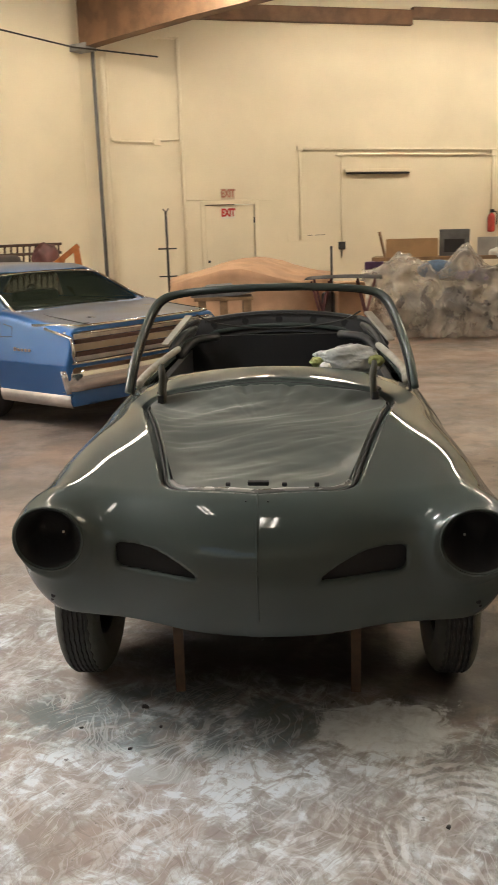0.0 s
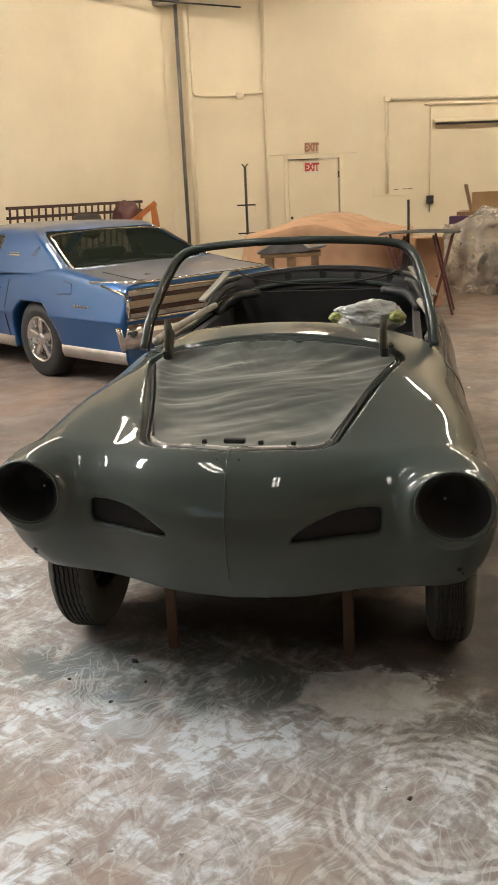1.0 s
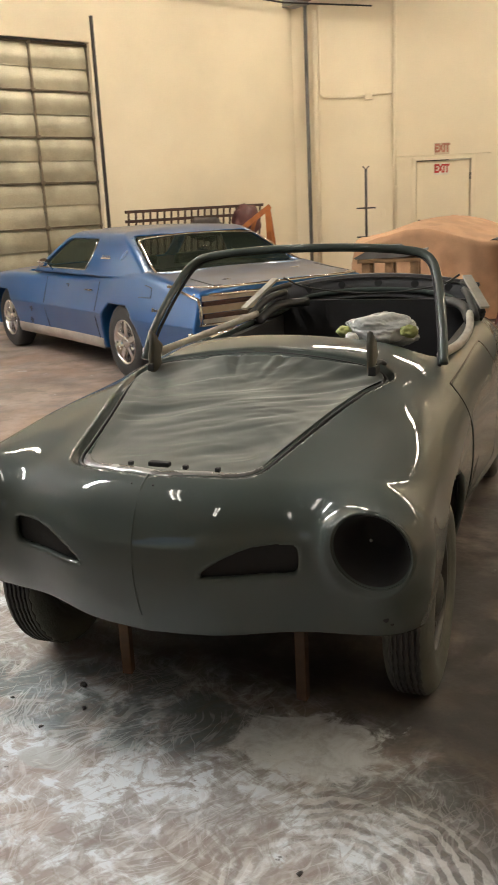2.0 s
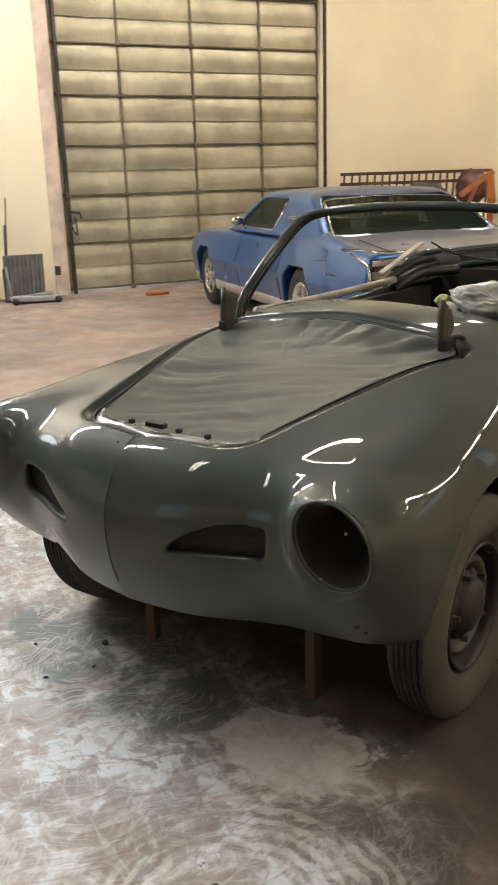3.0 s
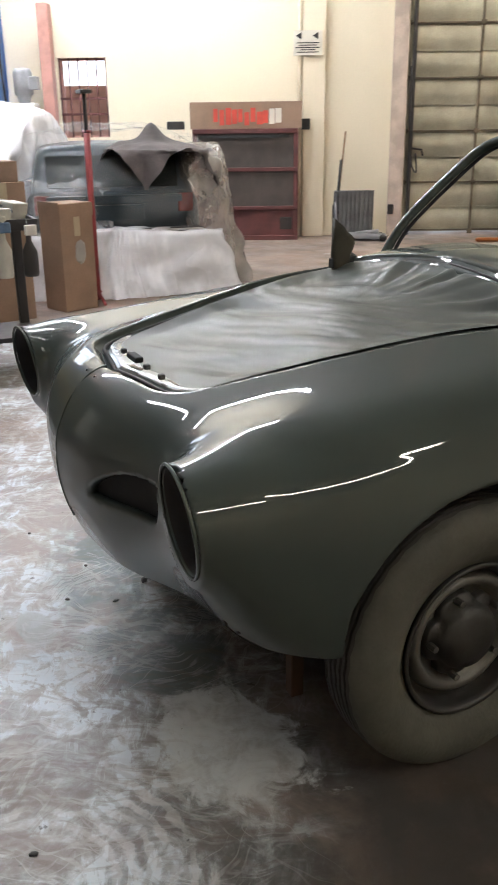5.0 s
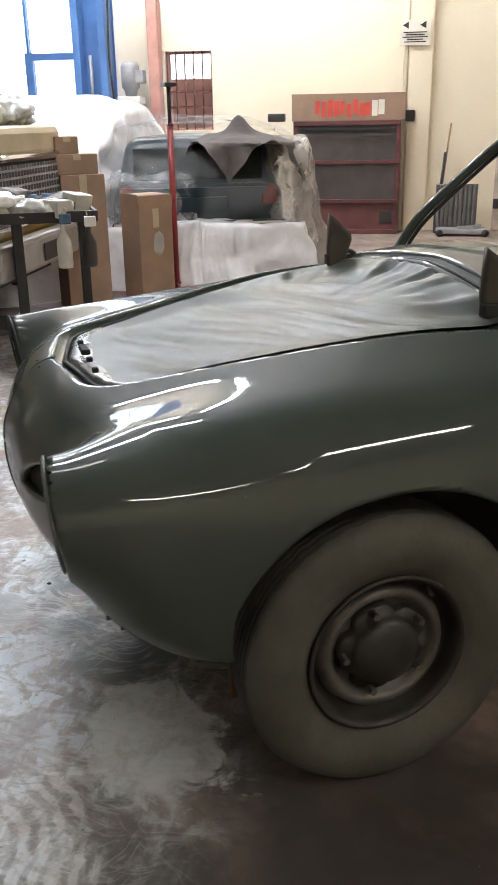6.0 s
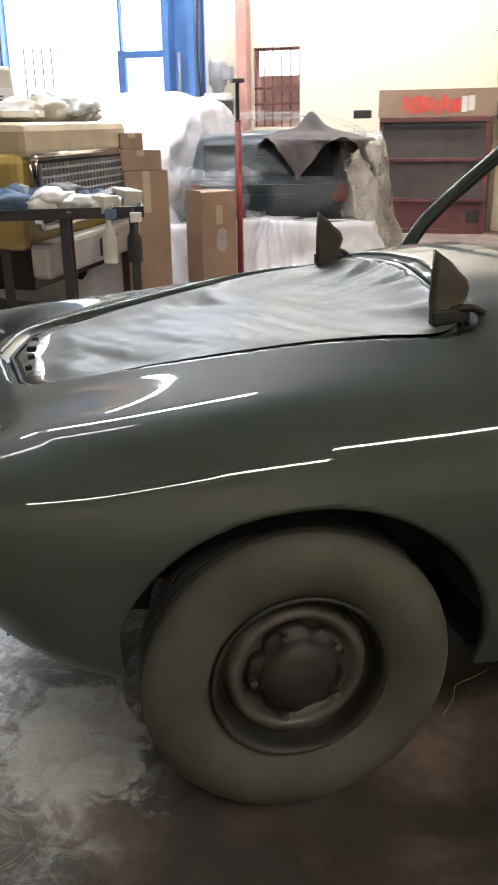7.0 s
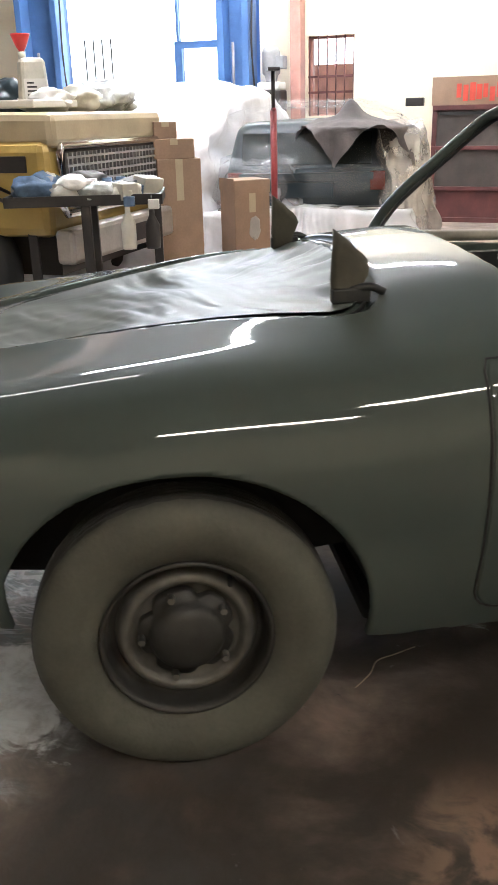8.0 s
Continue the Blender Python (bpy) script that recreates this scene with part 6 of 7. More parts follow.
pump = empty("lift_pump", LEFT_WALL @ pose(-13.62, -0.45, 1.45), "grey electric motor with pump on a dark tank", "motor")
box("tank", (-0.17, 0.17, -0.15, 0.15, -1.45, 0.24), BLACKSTEEL, pump, "dark tank", 0.02)
box("cover", (-0.16, 0.16, -0.14, 0.14, 0.24, 0.34), WHITE, pump, "", 0.02)
bm = bmesh.new()
lathe(bm, [(0.001, 0.34), (0.07, 0.34), (0.09, 0.42), (0.12, 0.45), (0.125, 0.70), (0.10, 0.76), (0.001, 0.77)], 24, Matrix.Rotation(-math.pi / 2, 4, "Y"))
part("motor", bm, MOTORGREY, pump, "", True)
box("terminal_box", (0.08, 0.20, -0.08, 0.08, 0.5, 0.66), MOTORGREY, pump, "", 0.01)
opening = structure(empty("doorway_frame", LEFT_WALL @ pose(-15.62, 0.1, 0), "", ""), "blue framed glazed doorway flooded with daylight", "doorway")
for x0, x1, z0, z1 in ((0.32, 0.44, 0.0, 2.40), (0.36, 0.40, 2.40, 4.0), (0.40, 1.25, 2.30, 2.39), (-1.67, -1.58, 0, 4.0), (1.58, 1.67, 0, 4.0)):
    box("frame_bar", (x0, x1, -0.04, 0.04, z0, z1), LIFT, opening, "", 0.006)
for x in (-1.25, -1.1, -0.95, -0.8):
    rod("grille_bar", [(x, 0.1, 1.2), (x, 0.1, 2.5)], 0.012, BLACKSTEEL, opening)
tagged(on_wall(box("pink_post", (-13.42, -13.27, -0.26, -0.06, 0.0, 3.0), PINK, None, "", 0.01), LEFT_WALL), "pinkish red steel post", "post")
grate = structure(empty("window_1", LEFT_WALL @ pose(-12.92, 0.05, 1.35), "", ""), "window with dark security bars", "window")
for i in range(6):
    x = -0.31 + 0.124 * i
    rod("bar", [(x, -0.03, -0.02), (x, -0.03, 1.02)], 0.011, OXIDE, grate)
for z in (0.30, 0.50):
    box("cross_bar", (-0.33, 0.33, -0.035, -0.015, z - 0.015, z + 0.015), OXIDE, grate)
for x0, x1, z0, z1 in ((-0.325, -0.29, 0, 1.01), (0.29, 0.325, 0, 1.01), (-0.325, 0.325, 0.0, 0.03), (-0.325, 0.325, 0.98, 1.01)):
    box("window_frame", (x0, x1, 0.05, 0.12, z0, z1), PINK, grate)
structure(on_wall(box("outside_building", (-14.9, -12.3, 3.2, 3.6, -0.02, 2.15), BRICKOUT, None), LEFT_WALL), "faded red building wall outside the window", "building")
structure(box("backdrop", (-26, -6, 7.0, 7.1, -0.2, 9.0), SKYGLOW), "bright overexposed daylight outside", "backdrop").matrix_world = LEFT_WALL
structure(box("outside_ground", (-40, 4, 0.45, 40, -0.25, -0.02), OUTGROUND), "sunlit pale ground outside", "ground").matrix_world = LEFT_WALL

# ---- plastic-wrapped estate car, seen from behind: x along its length forwards ----
SUV = Matrix.Translation((-5.77, 4.49, 0)) @ Matrix.Rotation(radians(168), 4, "Z") @ Matrix.Diagonal((1, 1, 0.95, 1))
suv = empty("estate_car", SUV, "dark estate car wrapped in clear plastic sheeting", "car")


def estate_body(x, y, z):
    # x across, y along its length
    l = np.abs(x)
    f = smax(l - (0.81 - 0.10 * np.maximum(z - 0.7, 0)), z - (0.99 - 0.02 * l**2), 0.14)
    f = smax(smax(f, (0.02 + 0.10 * (z - 0.75) ** 2 + 0.06 * l**2) - y, 0.12), y - 4.0, 0.2)
    return np.maximum(f, 0.40 - z)


def estate_cabin(x, y, z):
    l = np.abs(x)
    f = smax(l - (0.75 - 0.22 * (z - 0.95)), z - (1.41 - 0.05 * l**2), 0.12)
    f = smax(f, (0.06 + 0.45 * (z - 0.95) + 0.06 * l**2) - y, 0.10)
    f = smax(f, y - (2.9 - 1.2 * (z - 0.95)), 0.12)
    return np.maximum(f, 0.90 - z)


for nm, fld, lo, hi, lab in (("body", estate_body, (-0.1, 0.36), (4.1, 1.05), "dark teal body"), ("cabin", estate_cabin, (-0.1, 0.86), (3.1, 1.46), "")):
    o = skin(nm, fld, 0.90, lo, hi, 0.035, SUVBODY, suv, lab)
    for v in o.data.vertices:
        v.co = (v.co.y, v.co.x, v.co.z)
    o.data.flip_normals()
    o.data.shade_smooth()
box("rear_window", (-0.012, 0.0, -0.60, 0.60, 0.0, 0.32), GLASS_DARK, suv, "dark rear window", 0.004, Matrix.Translation((0.075, 0, 1.0)) @ Matrix.Rotation(radians(24), 4, "Y"))
box("bumper", (-0.10, 0.03, -0.82, 0.82, 0.40, 0.62), BLACKSTEEL, suv, "dark rear bumper", 0.03)
rod("bumper_trim", [(-0.108, -0.8, 0.60), (-0.108, 0.8, 0.60)], 0.012, SATIN, suv)
for y in (-0.66, 0.66):
    box("tail_lamp", (0.0, 0.06, y - 0.07, y + 0.07, 0.76, 0.94), AMBER, suv, "", 0.01)
box("number_plate", (-0.03, 0.03, -0.26, 0.26, 0.70, 0.84), SUVBODY, suv, "", 0.004)
box("boot_recess", (-0.02, 0.06, -0.62, 0.62, 0.86, 0.93), SUVBODY, suv)
for x in (0.75, 3.2):
    for y in (-0.72, 0.72):
        bm = bmesh.new()
        lathe(bm, [(0.001, -0.1), (0.30, -0.1), (0.32, -0.06), (0.32, 0.06), (0.30, 0.1), (0.001, 0.1)], 32, Matrix.Translation((x, y, 0.32)) @ Matrix.Rotation(math.pi / 2, 4, "Z"))
        part("tyre", bm, BLACKRUBBER, suv, "", True)


def suv_top(x, y):
    x += 1.6
    z = key(np.array([x]), (-0.2, 0.95), (0.05, 1.12), (0.4, 1.44), (1.0, 1.46), (2.3, 1.45), (2.9, 1.06), (4.2, 1.0))[0]
    return float(z) - 0.08 * (abs(y) / 0.8) ** 4


o = drape("plastic_sheet", 1.88, 0.95, lambda x, y: suv_top(x, y) + 0.05, 0.02, SHEETING, None, "", 0.12, 0.10, 2.0, 5.0, 220, 30, 34, 0.03, 0.06)
o.matrix_world = SUV @ pose(1.6, 0, 0)
tagged(o, "clear wrinkled plastic sheet over the estate car", "plastic sheet")
o = drape("plastic_sheet", 0.24, 0.98, lambda x, y: 0.62 - 0.05 * abs(y), 0.01, SHEETING_WHITE, None, "", 0.16, 0.06, 5.0, 5.0, 160, 10, 24, 0.02, 0.05)
o.matrix_world = SUV @ pose(-0.06, 0, 0)
tagged(o, "white plastic sheet wrapped round the bumper", "plastic sheet")
o = drape("plastic_sheet", 0.55, 0.22, lambda x, y: 1.36 - 0.4 * x * x, 0.01, SHEETING_DUSTY, None, "", 0.20, 0.12, 9.0, 2.5, 160, 14, 28, 0.03, 0.07)
o.matrix_world = SUV @ pose(0.55, -0.86, 0)
tagged(o, "dusty tan plastic sheet hanging to the floor", "plastic sheet")
blanket = drape("moving_blanket", 0.60, 0.46, lambda x, y: 1.49 + 0.16 * math.exp(-((x + 0.05) ** 2 + (y - 0.02) ** 2) / 0.012) - 0.3 * x * x - 0.35 * y * y, lambda x, y: 1.02 + 0.40 * abs(math.sin(2.5 * math.atan2(y, x) + 0.5)), GREYCLOTH, None, "", 0.06, 0.10, 4.0, 2.2, 110, 14, 10, 0.02)
blanket.matrix_world = SUV @ pose(0.36, -0.40, -0.06, 0, 0, 35)
tagged(blanket, "dark grey moving blanket heaped on the roof", "blanket")

# ---- white covered car beside it ----
def hill_top(x, y):
    return 1.05 + 0.68 * math.exp(-((x - 0.1) / 1.2) ** 2) - 0.10 * y * y


hidden = empty("covered_car", pose(-7.35, 3.30, 0, 0, 0, 150), "car hidden under bright white plastic sheeting", "covered car")
drape("white_cover", 2.1, 0.95, hill_top, 0.01, SHEETING_WHITE, hidden, "", 0.15, 0.10, 7.0, 4.0, 150, 18, 20, 0.045)
for x in (-1.3, 1.3):
    for y in (-0.7, 0.7):
        bm = bmesh.new()
        lathe(bm, [(0.001, -0.09), (0.28, -0.09), (0.31, -0.06), (0.31, 0.06), (0.28, 0.09), (0.001, 0.09)], 28, Matrix.Translation((x, y, 0.32)) @ Matrix.Rotation(math.pi / 2, 4, "Z"))
        part("tyre", bm, BLACKRUBBER, hidden, "", True)
o = drape("plastic_sheet", 0.55, 0.45, lambda x, y: 1.02 - 0.25 * x * x + 0.10 * y, 0.01, SHEETING_HEAP, None, "", 0.15, 0.12, 11.0, 2.5, 180, 24, 30, 0.05, 0.09)
o.matrix_world = pose(-6.3, 4.10, 0, 0, 0, 10)
tagged(o, "crumpled clear plastic sheet heaped to the floor", "plastic sheet")

# ---- red support stand ----
st = empty("jack_stand", pose(-5.37, 4.15, 0), "tall red steel support stand with screw top", "stand")
rod("tube", [(0, 0, 0.02), (0, 0, 1.43)], 0.028, STANDRED, st)
rod("screw", [(0, 0, 1.43), (0, 0, 1.74)], 0.017, BLACKSTEEL, st, "dark screw")
rod("crank", [(-0.10, 0, 1.44), (0.10, 0, 1.44)], 0.012, STANDRED, st)
box("head_plate", (-0.08, 0.08, -0.05, 0.05, 1.74, 1.77), BLACKSTEEL, st, "", 0.006)
for k in range(3):
    t = 2 * math.pi * k / 3
    rod("foot", [(0, 0, 0.10), (0.22 * math.cos(t), 0.22 * math.sin(t), 0.012)], 0.014, STANDRED, st)

# ---- cartons ----
def carton(m, w, d, h, label, flaps=False, stain=False):
    c = empty("carton", m, label, "cardboard box", "cartons")
    box("box_body", (-w / 2, w / 2, -d / 2, d / 2, 0, h), CARD, c, "", 0.006)
    box("tape_strip", (w / 2 + 0.001, w / 2 + 0.003, -0.03, 0.03, h * 0.7, h), TAN, c)
    if flaps:
        box("flap", (-w / 2, w / 2, -d / 2 - 0.006, -d / 2 - 0.001, h - 0.09, h + 0.01), CARD, c)
        box("flap", (w / 2 + 0.002, w / 2 + 0.008, -d / 2, d / 2, h - 0.11, h - 0.005), CARD, c)
    if stain:
        lump("stain", (w / 2 + 0.002, 0.02, h * 0.55), (0.002, 0.05, 0.09), CARDGREY, c, "dark stain", 3.0)
    return c


carton(pose(-5.05, 3.29, 0, 0, 0, 8), 0.34, 0.36, 1.08, "tall brown cardboard carton on the floor")
carton(pose(-5.05, 3.27, 1.081, 0, 0, 4), 0.32, 0.33, 0.155, "flat brown cardboard carton on the stack")
carton(pose(-5.03, 3.20, 1.237, 0, 0, 12), 0.18, 0.19, 0.13, "small pale cardboard carton on the stack")
carton(pose(-5.20, 3.87, 0, 0, 0, 20), 0.30, 0.33, 0.89, "open brown cardboard carton with a dark stain", True, True)

# ---- mustard truck: x to its left, y forwards from the grille backwards ----
TRUCK = Matrix.Translation((-4.34, 2.82, 0)) @ Matrix.Rotation(math.radians(-24.5), 4, "Z") @ Matrix.Diagonal((1, 1, 1.06, 1))
truck = empty("pickup_truck", TRUCK, "old mustard yellow pickup truck with tan bonnet", "truck")
bm = bmesh.new()
add_box(bm, -0.92, 0.92, -2.6, -0.02, 0.62, 1.20, 0.06)
part("wing_body", bm, MUSTARD, truck, "mustard yellow wings")
bm = bmesh.new()
vs = add_box(bm, -0.86, 0.86, -1.9, 0.02, 1.16, 1.40, 0.05)
for v in vs:
    if v.co.y > -0.4 and v.co.z > 1.3:
        v.co.z -= 0.03
part("bonnet", bm, TAN, truck, "dusty tan bonnet")
box("grille_back", (-0.76, 0.76, 0.0, 0.03, 0.80, 1.15), BLACKSTEEL, truck, "dark grille opening", 0.01)
loop = [(-0.80, 0.04, 1.17), (0.80, 0.04, 1.17), (0.83, 0.04, 1.13), (0.83, 0.04, 0.80), (0.80, 0.04, 0.76), (-0.80, 0.04, 0.76), (-0.83, 0.04, 0.80), (-0.83, 0.04, 1.13)]
rod("grille_surround", loop, 0.026, CHROME, truck, "chrome grille surround", 1, 8, 1.0, True)
for i in range(27):
    x = -0.74 + 1.48 * i / 26
    box("grille_bar", (x - 0.007, x + 0.007, 0.03, 0.05, 0.82, 1.13), MOTORGREY, truck)
for i in range(6):
    z = 0.85 + 0.05 * i
    box("grille_bar", (-0.76, 0.76, 0.035, 0.055, z - 0.007, z + 0.007), MOTORGREY, truck)
box("front_bumper", (-0.96, 0.96, 0.02, 0.16, 0.46, 0.68), SATIN, truck, "dull chrome front bumper", 0.03)
box("number_plate", (-0.16, 0.16, 0.165, 0.172, 0.50, 0.62), BLACKSTEEL, truck, "", 0.004)
box("side_marker", (0.92, 0.93, -0.42, -0.16, 1.02, 1.12), BLACKSTEEL, truck, "dark side marker", 0.004)
bpy.data.objects["side_marker"].location = (0, 0, 0)
box("chassis", (-0.7, 0.7, -2.6, -0.1, 0.35, 0.62), BLACKSTEEL, truck, "dark chassis")
box("cab", (-0.85, 0.85, -3.2, -1.95, 0.6, 1.85), MUSTARD, truck, "", 0.1)
box("windscreen", (-0.75, 0.75, -0.008, 0.0, 0.0, 0.44), GLASS_DARK, truck, "", 0.004, Matrix.Translation((0, -1.94, 1.38)) @ Matrix.Rotation(radians(0), 4, "X"))
for x in (-0.84, 0.84):
    for y in (-0.75, -2.75):
        bm = bmesh.new()
        lathe(bm, [(0.18, -0.12), (0.34, -0.12), (0.38, -0.08), (0.39, 0.0), (0.38, 0.08), (0.34, 0.12), (0.18, 0.12), (0.16, 0.08), (0.001, 0.06)], 40, Matrix.Translation((x * 1.02, y, 0.39)))
        part("tyre", bm, BLACKRUBBER, truck, "chunky black tyre", True)

# things on the bonnet
jug = empty("oil_jug", pose(-4.40, 2.28, 1.484, 0, 0, 20), "pale translucent plastic jug", "jug")
bm = bmesh.new()
vs = add_box(bm, -0.07, 0.07, -0.11, 0.11, 0, 0.34, 0.03)
for v in vs:
    if v.co.z > 0.24:
        k = (v.co.z - 0.24) / 0.1
        v.co.y = v.co.y * (1 - 0.25 * k)
part("jug_body", bm, PALE, jug)
box("label", (0.071, 0.074, -0.08, 0.08, 0.06, 0.20), WHITE, jug, "white label", 0.0)
for i in range(4):
    box("print_bar", (0.0745, 0.0755, -0.06, 0.05 - 0.02 * i, 0.085 + i * 0.027, 0.096 + i * 0.027), BLACKSTEEL, jug)
rod("neck", [(0, -0.06, 0.33), (0, -0.06, 0.38)], 0.028, PALE, jug)
fun = empty("funnel", pose(-4.42, 2.22, 1.864), "red plastic funnel stuck in the jug", "funnel")
bm = bmesh.new()
lathe(bm, [(0.012, -0.06), (0.014, 0.0), (0.035, 0.03), (0.068, 0.11), (0.070, 0.12), (0.064, 0.11), (0.03, 0.03), (0.010, 0.0)], 28, Matrix.Rotation(-math.pi / 2, 4, "Y"))
part("cone", bm, FUNNELRED, fun, "", True)
for i, (x, y, sx, sy, sz, mat, lab) in enumerate(((-0.25, -0.35, 0.22, 0.16, 0.10, PALE, "crumpled white rag on the bonnet"), (0.12, -0.45, 0.16, 0.2, 0.08, WHITE, "folded white paper on the bonnet"), (-0.05, -0.9, 0.22, 0.2, 0.13, SUVBODY, "dark green bag on the bonnet"), (-0.45, -0.30, 0.26, 0.22, 0.12, BAG, "clear plastic heaped on the bonnet"), (-0.70, -0.45, 0.16, 0.3, 0.12, BAG, "clear plastic heaped on the bonnet"))):
    o = lump("bonnet_clutter", (0, 0, 0), (sx, sy, sz), mat, None, "", 3.0 * i, 0.35)
    o.matrix_world = TRUCK @ pose(x, y, 1.40 + sz * 0.55)
    tagged(o, lab, "clutter")
o = box("folded_board", (-0.30, 0.30, -0.16, 0.16, 0, 0.05), WHITE, None, "", 0.01, TRUCK @ pose(0.30, -0.42, 1.402))
tagged(o, "white flat pack lying on the bonnet", "packet")

# ---- black tool cart with clutter ----
CART = Matrix.Translation((-3.42, 2.67, 0)) @ Matrix.Rotation(radians(88), 4, "Z")
cart = empty("tool_cart", CART, "black steel tool cart loaded with clutter", "tool cart")
TOPZ = 0.93
box("tray_floor", (-0.47, 0.50, -0.26, 0.26, TOPZ - 0.03, TOPZ - 0.01), BLACKSTEEL, cart, "", 0.004)
for x0, x1, y0, y1 in ((-0.47, 0.50, -0.27, -0.25), (-0.47, 0.50, 0.25, 0.27), (-0.48, -0.46, -0.27, 0.27), (0.49, 0.51, -0.27, 0.27)):
    box("tray_side", (x0, x1, y0, y1, TOPZ - 0.035, TOPZ + 0.03), BLACKSTEEL, cart, "", 0.003)
for x, y in ((0.02, -0.2), (0.02, 0.2), (-0.4, 0.2), (0.45, 0.2)):
    box("leg", (x - 0.03, x + 0.03, y - 0.03, y + 0.03, 0.05, TOPZ - 0.03), BLACKSTEEL, cart, "", 0.004)
box("lower_tray", (-0.45, 0.48, -0.25, 0.25, 0.22, 0.25), BLACKSTEEL, cart, "", 0.004)
rod("push_handle", [(-0.48, -0.2, TOPZ), (-0.62, -0.2, TOPZ + 0.07), (-0.62, 0.2, TOPZ + 0.07), (-0.48, 0.2, TOPZ)], 0.012, BLACKSTEEL, cart)
rc = random.Random(12)
for i in range(34):
    x, y = rc.uniform(-0.42, 0.40), rc.uniform(-0.2, 0.2)
    lift_up = 0.0 if i < 16 else 0.06 * max(0.0, 1 - abs(x) / 0.5)
    mat = rc.choice((PALE, WHITE, CLUTTERBLUE, BAG, MOTORGREY, WHITE, GREYBOARD, CLUTTERBLUE, PALE))
    if i % 3 == 0:
        o = lump("rag", (0, 0, 0), (rc.uniform(0.07, 0.14), rc.uniform(0.06, 0.11), rc.uniform(0.05, 0.08)), mat, None, "", i * 2.0, 0.5, 3)
        o.matrix_world = CART @ pose(x, y, TOPZ + 0.04 + lift_up)
        tagged(o, "crumpled rag on the tool cart", "rag", "clutter on the cart")
    elif i % 3 == 1:
        o = box("packet", (-0.09, 0.09, -0.055, 0.055, 0, rc.uniform(0.03, 0.12)), mat, None, "", 0.006)
        o.matrix_world = CART @ pose(x, y, TOPZ - 0.008 + lift_up, rc.uniform(-14, 14) if i > 15 else 0, rc.uniform(-14, 14) if i > 15 else 0, rc.uniform(0, 180))
        tagged(o, "small packet on the tool cart", "packet", "clutter on the cart")
    else:
        o = rod("tin", [(0, 0, 0), (0, 0, rc.uniform(0.08, 0.15))], rc.uniform(0.03, 0.045), mat, None, "", 1, 14)
        o.matrix_world = CART @ pose(x, y, TOPZ - 0.008)
        tagged(o, "small tin on the tool cart", "tin", "clutter on the cart")
for x, col, lab, h in ((0.29, PALE, "pale spray bottle with a blue cap", 0.26), (0.44, BLACKSTEEL, "black spray bottle with a white cap", 0.24)):
    b = empty("spray_bottle", CART @ pose(x, -0.31, TOPZ - 0.30), lab, "bottle")
    bm = bmesh.new()
    lathe(bm, [(0.001, 0.0), (0.042, 0.0), (0.046, 0.02), (0.046, h * 0.6), (0.018, h * 0.85), (0.016, h), (0.001, h)], 24, Matrix.Rotation(-math.pi / 2, 4, "Y"))
    part("bottle", bm, col, b, "", True)
    box("trigger_head", (-0.02, 0.05, -0.016, 0.016, h, h + 0.06), CLUTTERBLUE if col is PALE else WHITE, b, "", 0.006)
    rod("hook", [(0, 0.01, h + 0.03), (0, 0.04, h + 0.08), (0, 0.06, 0.30)], 0.005, STEEL, b)
# ---- back of the hall ----
def covered(x, y):
    return 1.02 + 0.27 * math.exp(-((x + 0.05) / 0.75) ** 2) - 0.05 * y * y


o = drape("dust_sheet", 1.15, 1.5, covered, 0.02, CANVAS, None, "", 0.10, 0.06, 3.0, 4.0, 140, 18, 18, 0.02)
o.matrix_world = pose(-0.80, 13.6, 0, 0, 0, -5)
tagged(o, "peach coloured dust sheet over a large low shape", "dust sheet")

bench = empty("work_bench", pose(-0.87, 10.15, 0, 0, 0, 8), "rough timber bench with a grey board on top", "bench")
box("top", (-0.34, 0.34, -0.25, 0.25, 0.93, 0.97), WOOD, bench, "", 0.004)
for x in (-0.25, 0.0, 0.27):
    for y in (-0.18, 0.18):
        box("leg", (x - 0.045, x + 0.045, y - 0.045, y + 0.045, 0, 0.93), WOOD, bench, "", 0.004)
bm = bmesh.new()
pts = [(-0.38, 0.985), (-0.18, 1.09), (0.10, 1.10), (0.20, 1.02), (0.40, 1.05), (0.40, 1.03), (0.18, 0.985), (-0.36, 0.972)]
va, vb = [bm.verts.new((x, -0.24, z)) for x, z in pts], [bm.verts.new((x, 0.24, z)) for x, z in pts]
bm.faces.new(va)
bm.faces.new(vb[::-1])
for i in range(len(pts)):
    bm.faces.new((va[i], vb[i], vb[(i + 1) % len(pts)], va[(i + 1) % len(pts)]))
bmesh.ops.recalc_face_normals(bm, faces=bm.faces)
o = part("bent_panel", bm, GREYBOARD)
o.matrix_world = pose(-0.87, 10.15, 0, 0, 0, 8)
tagged(o, "bent grey sheet metal panel on the bench", "metal panel")

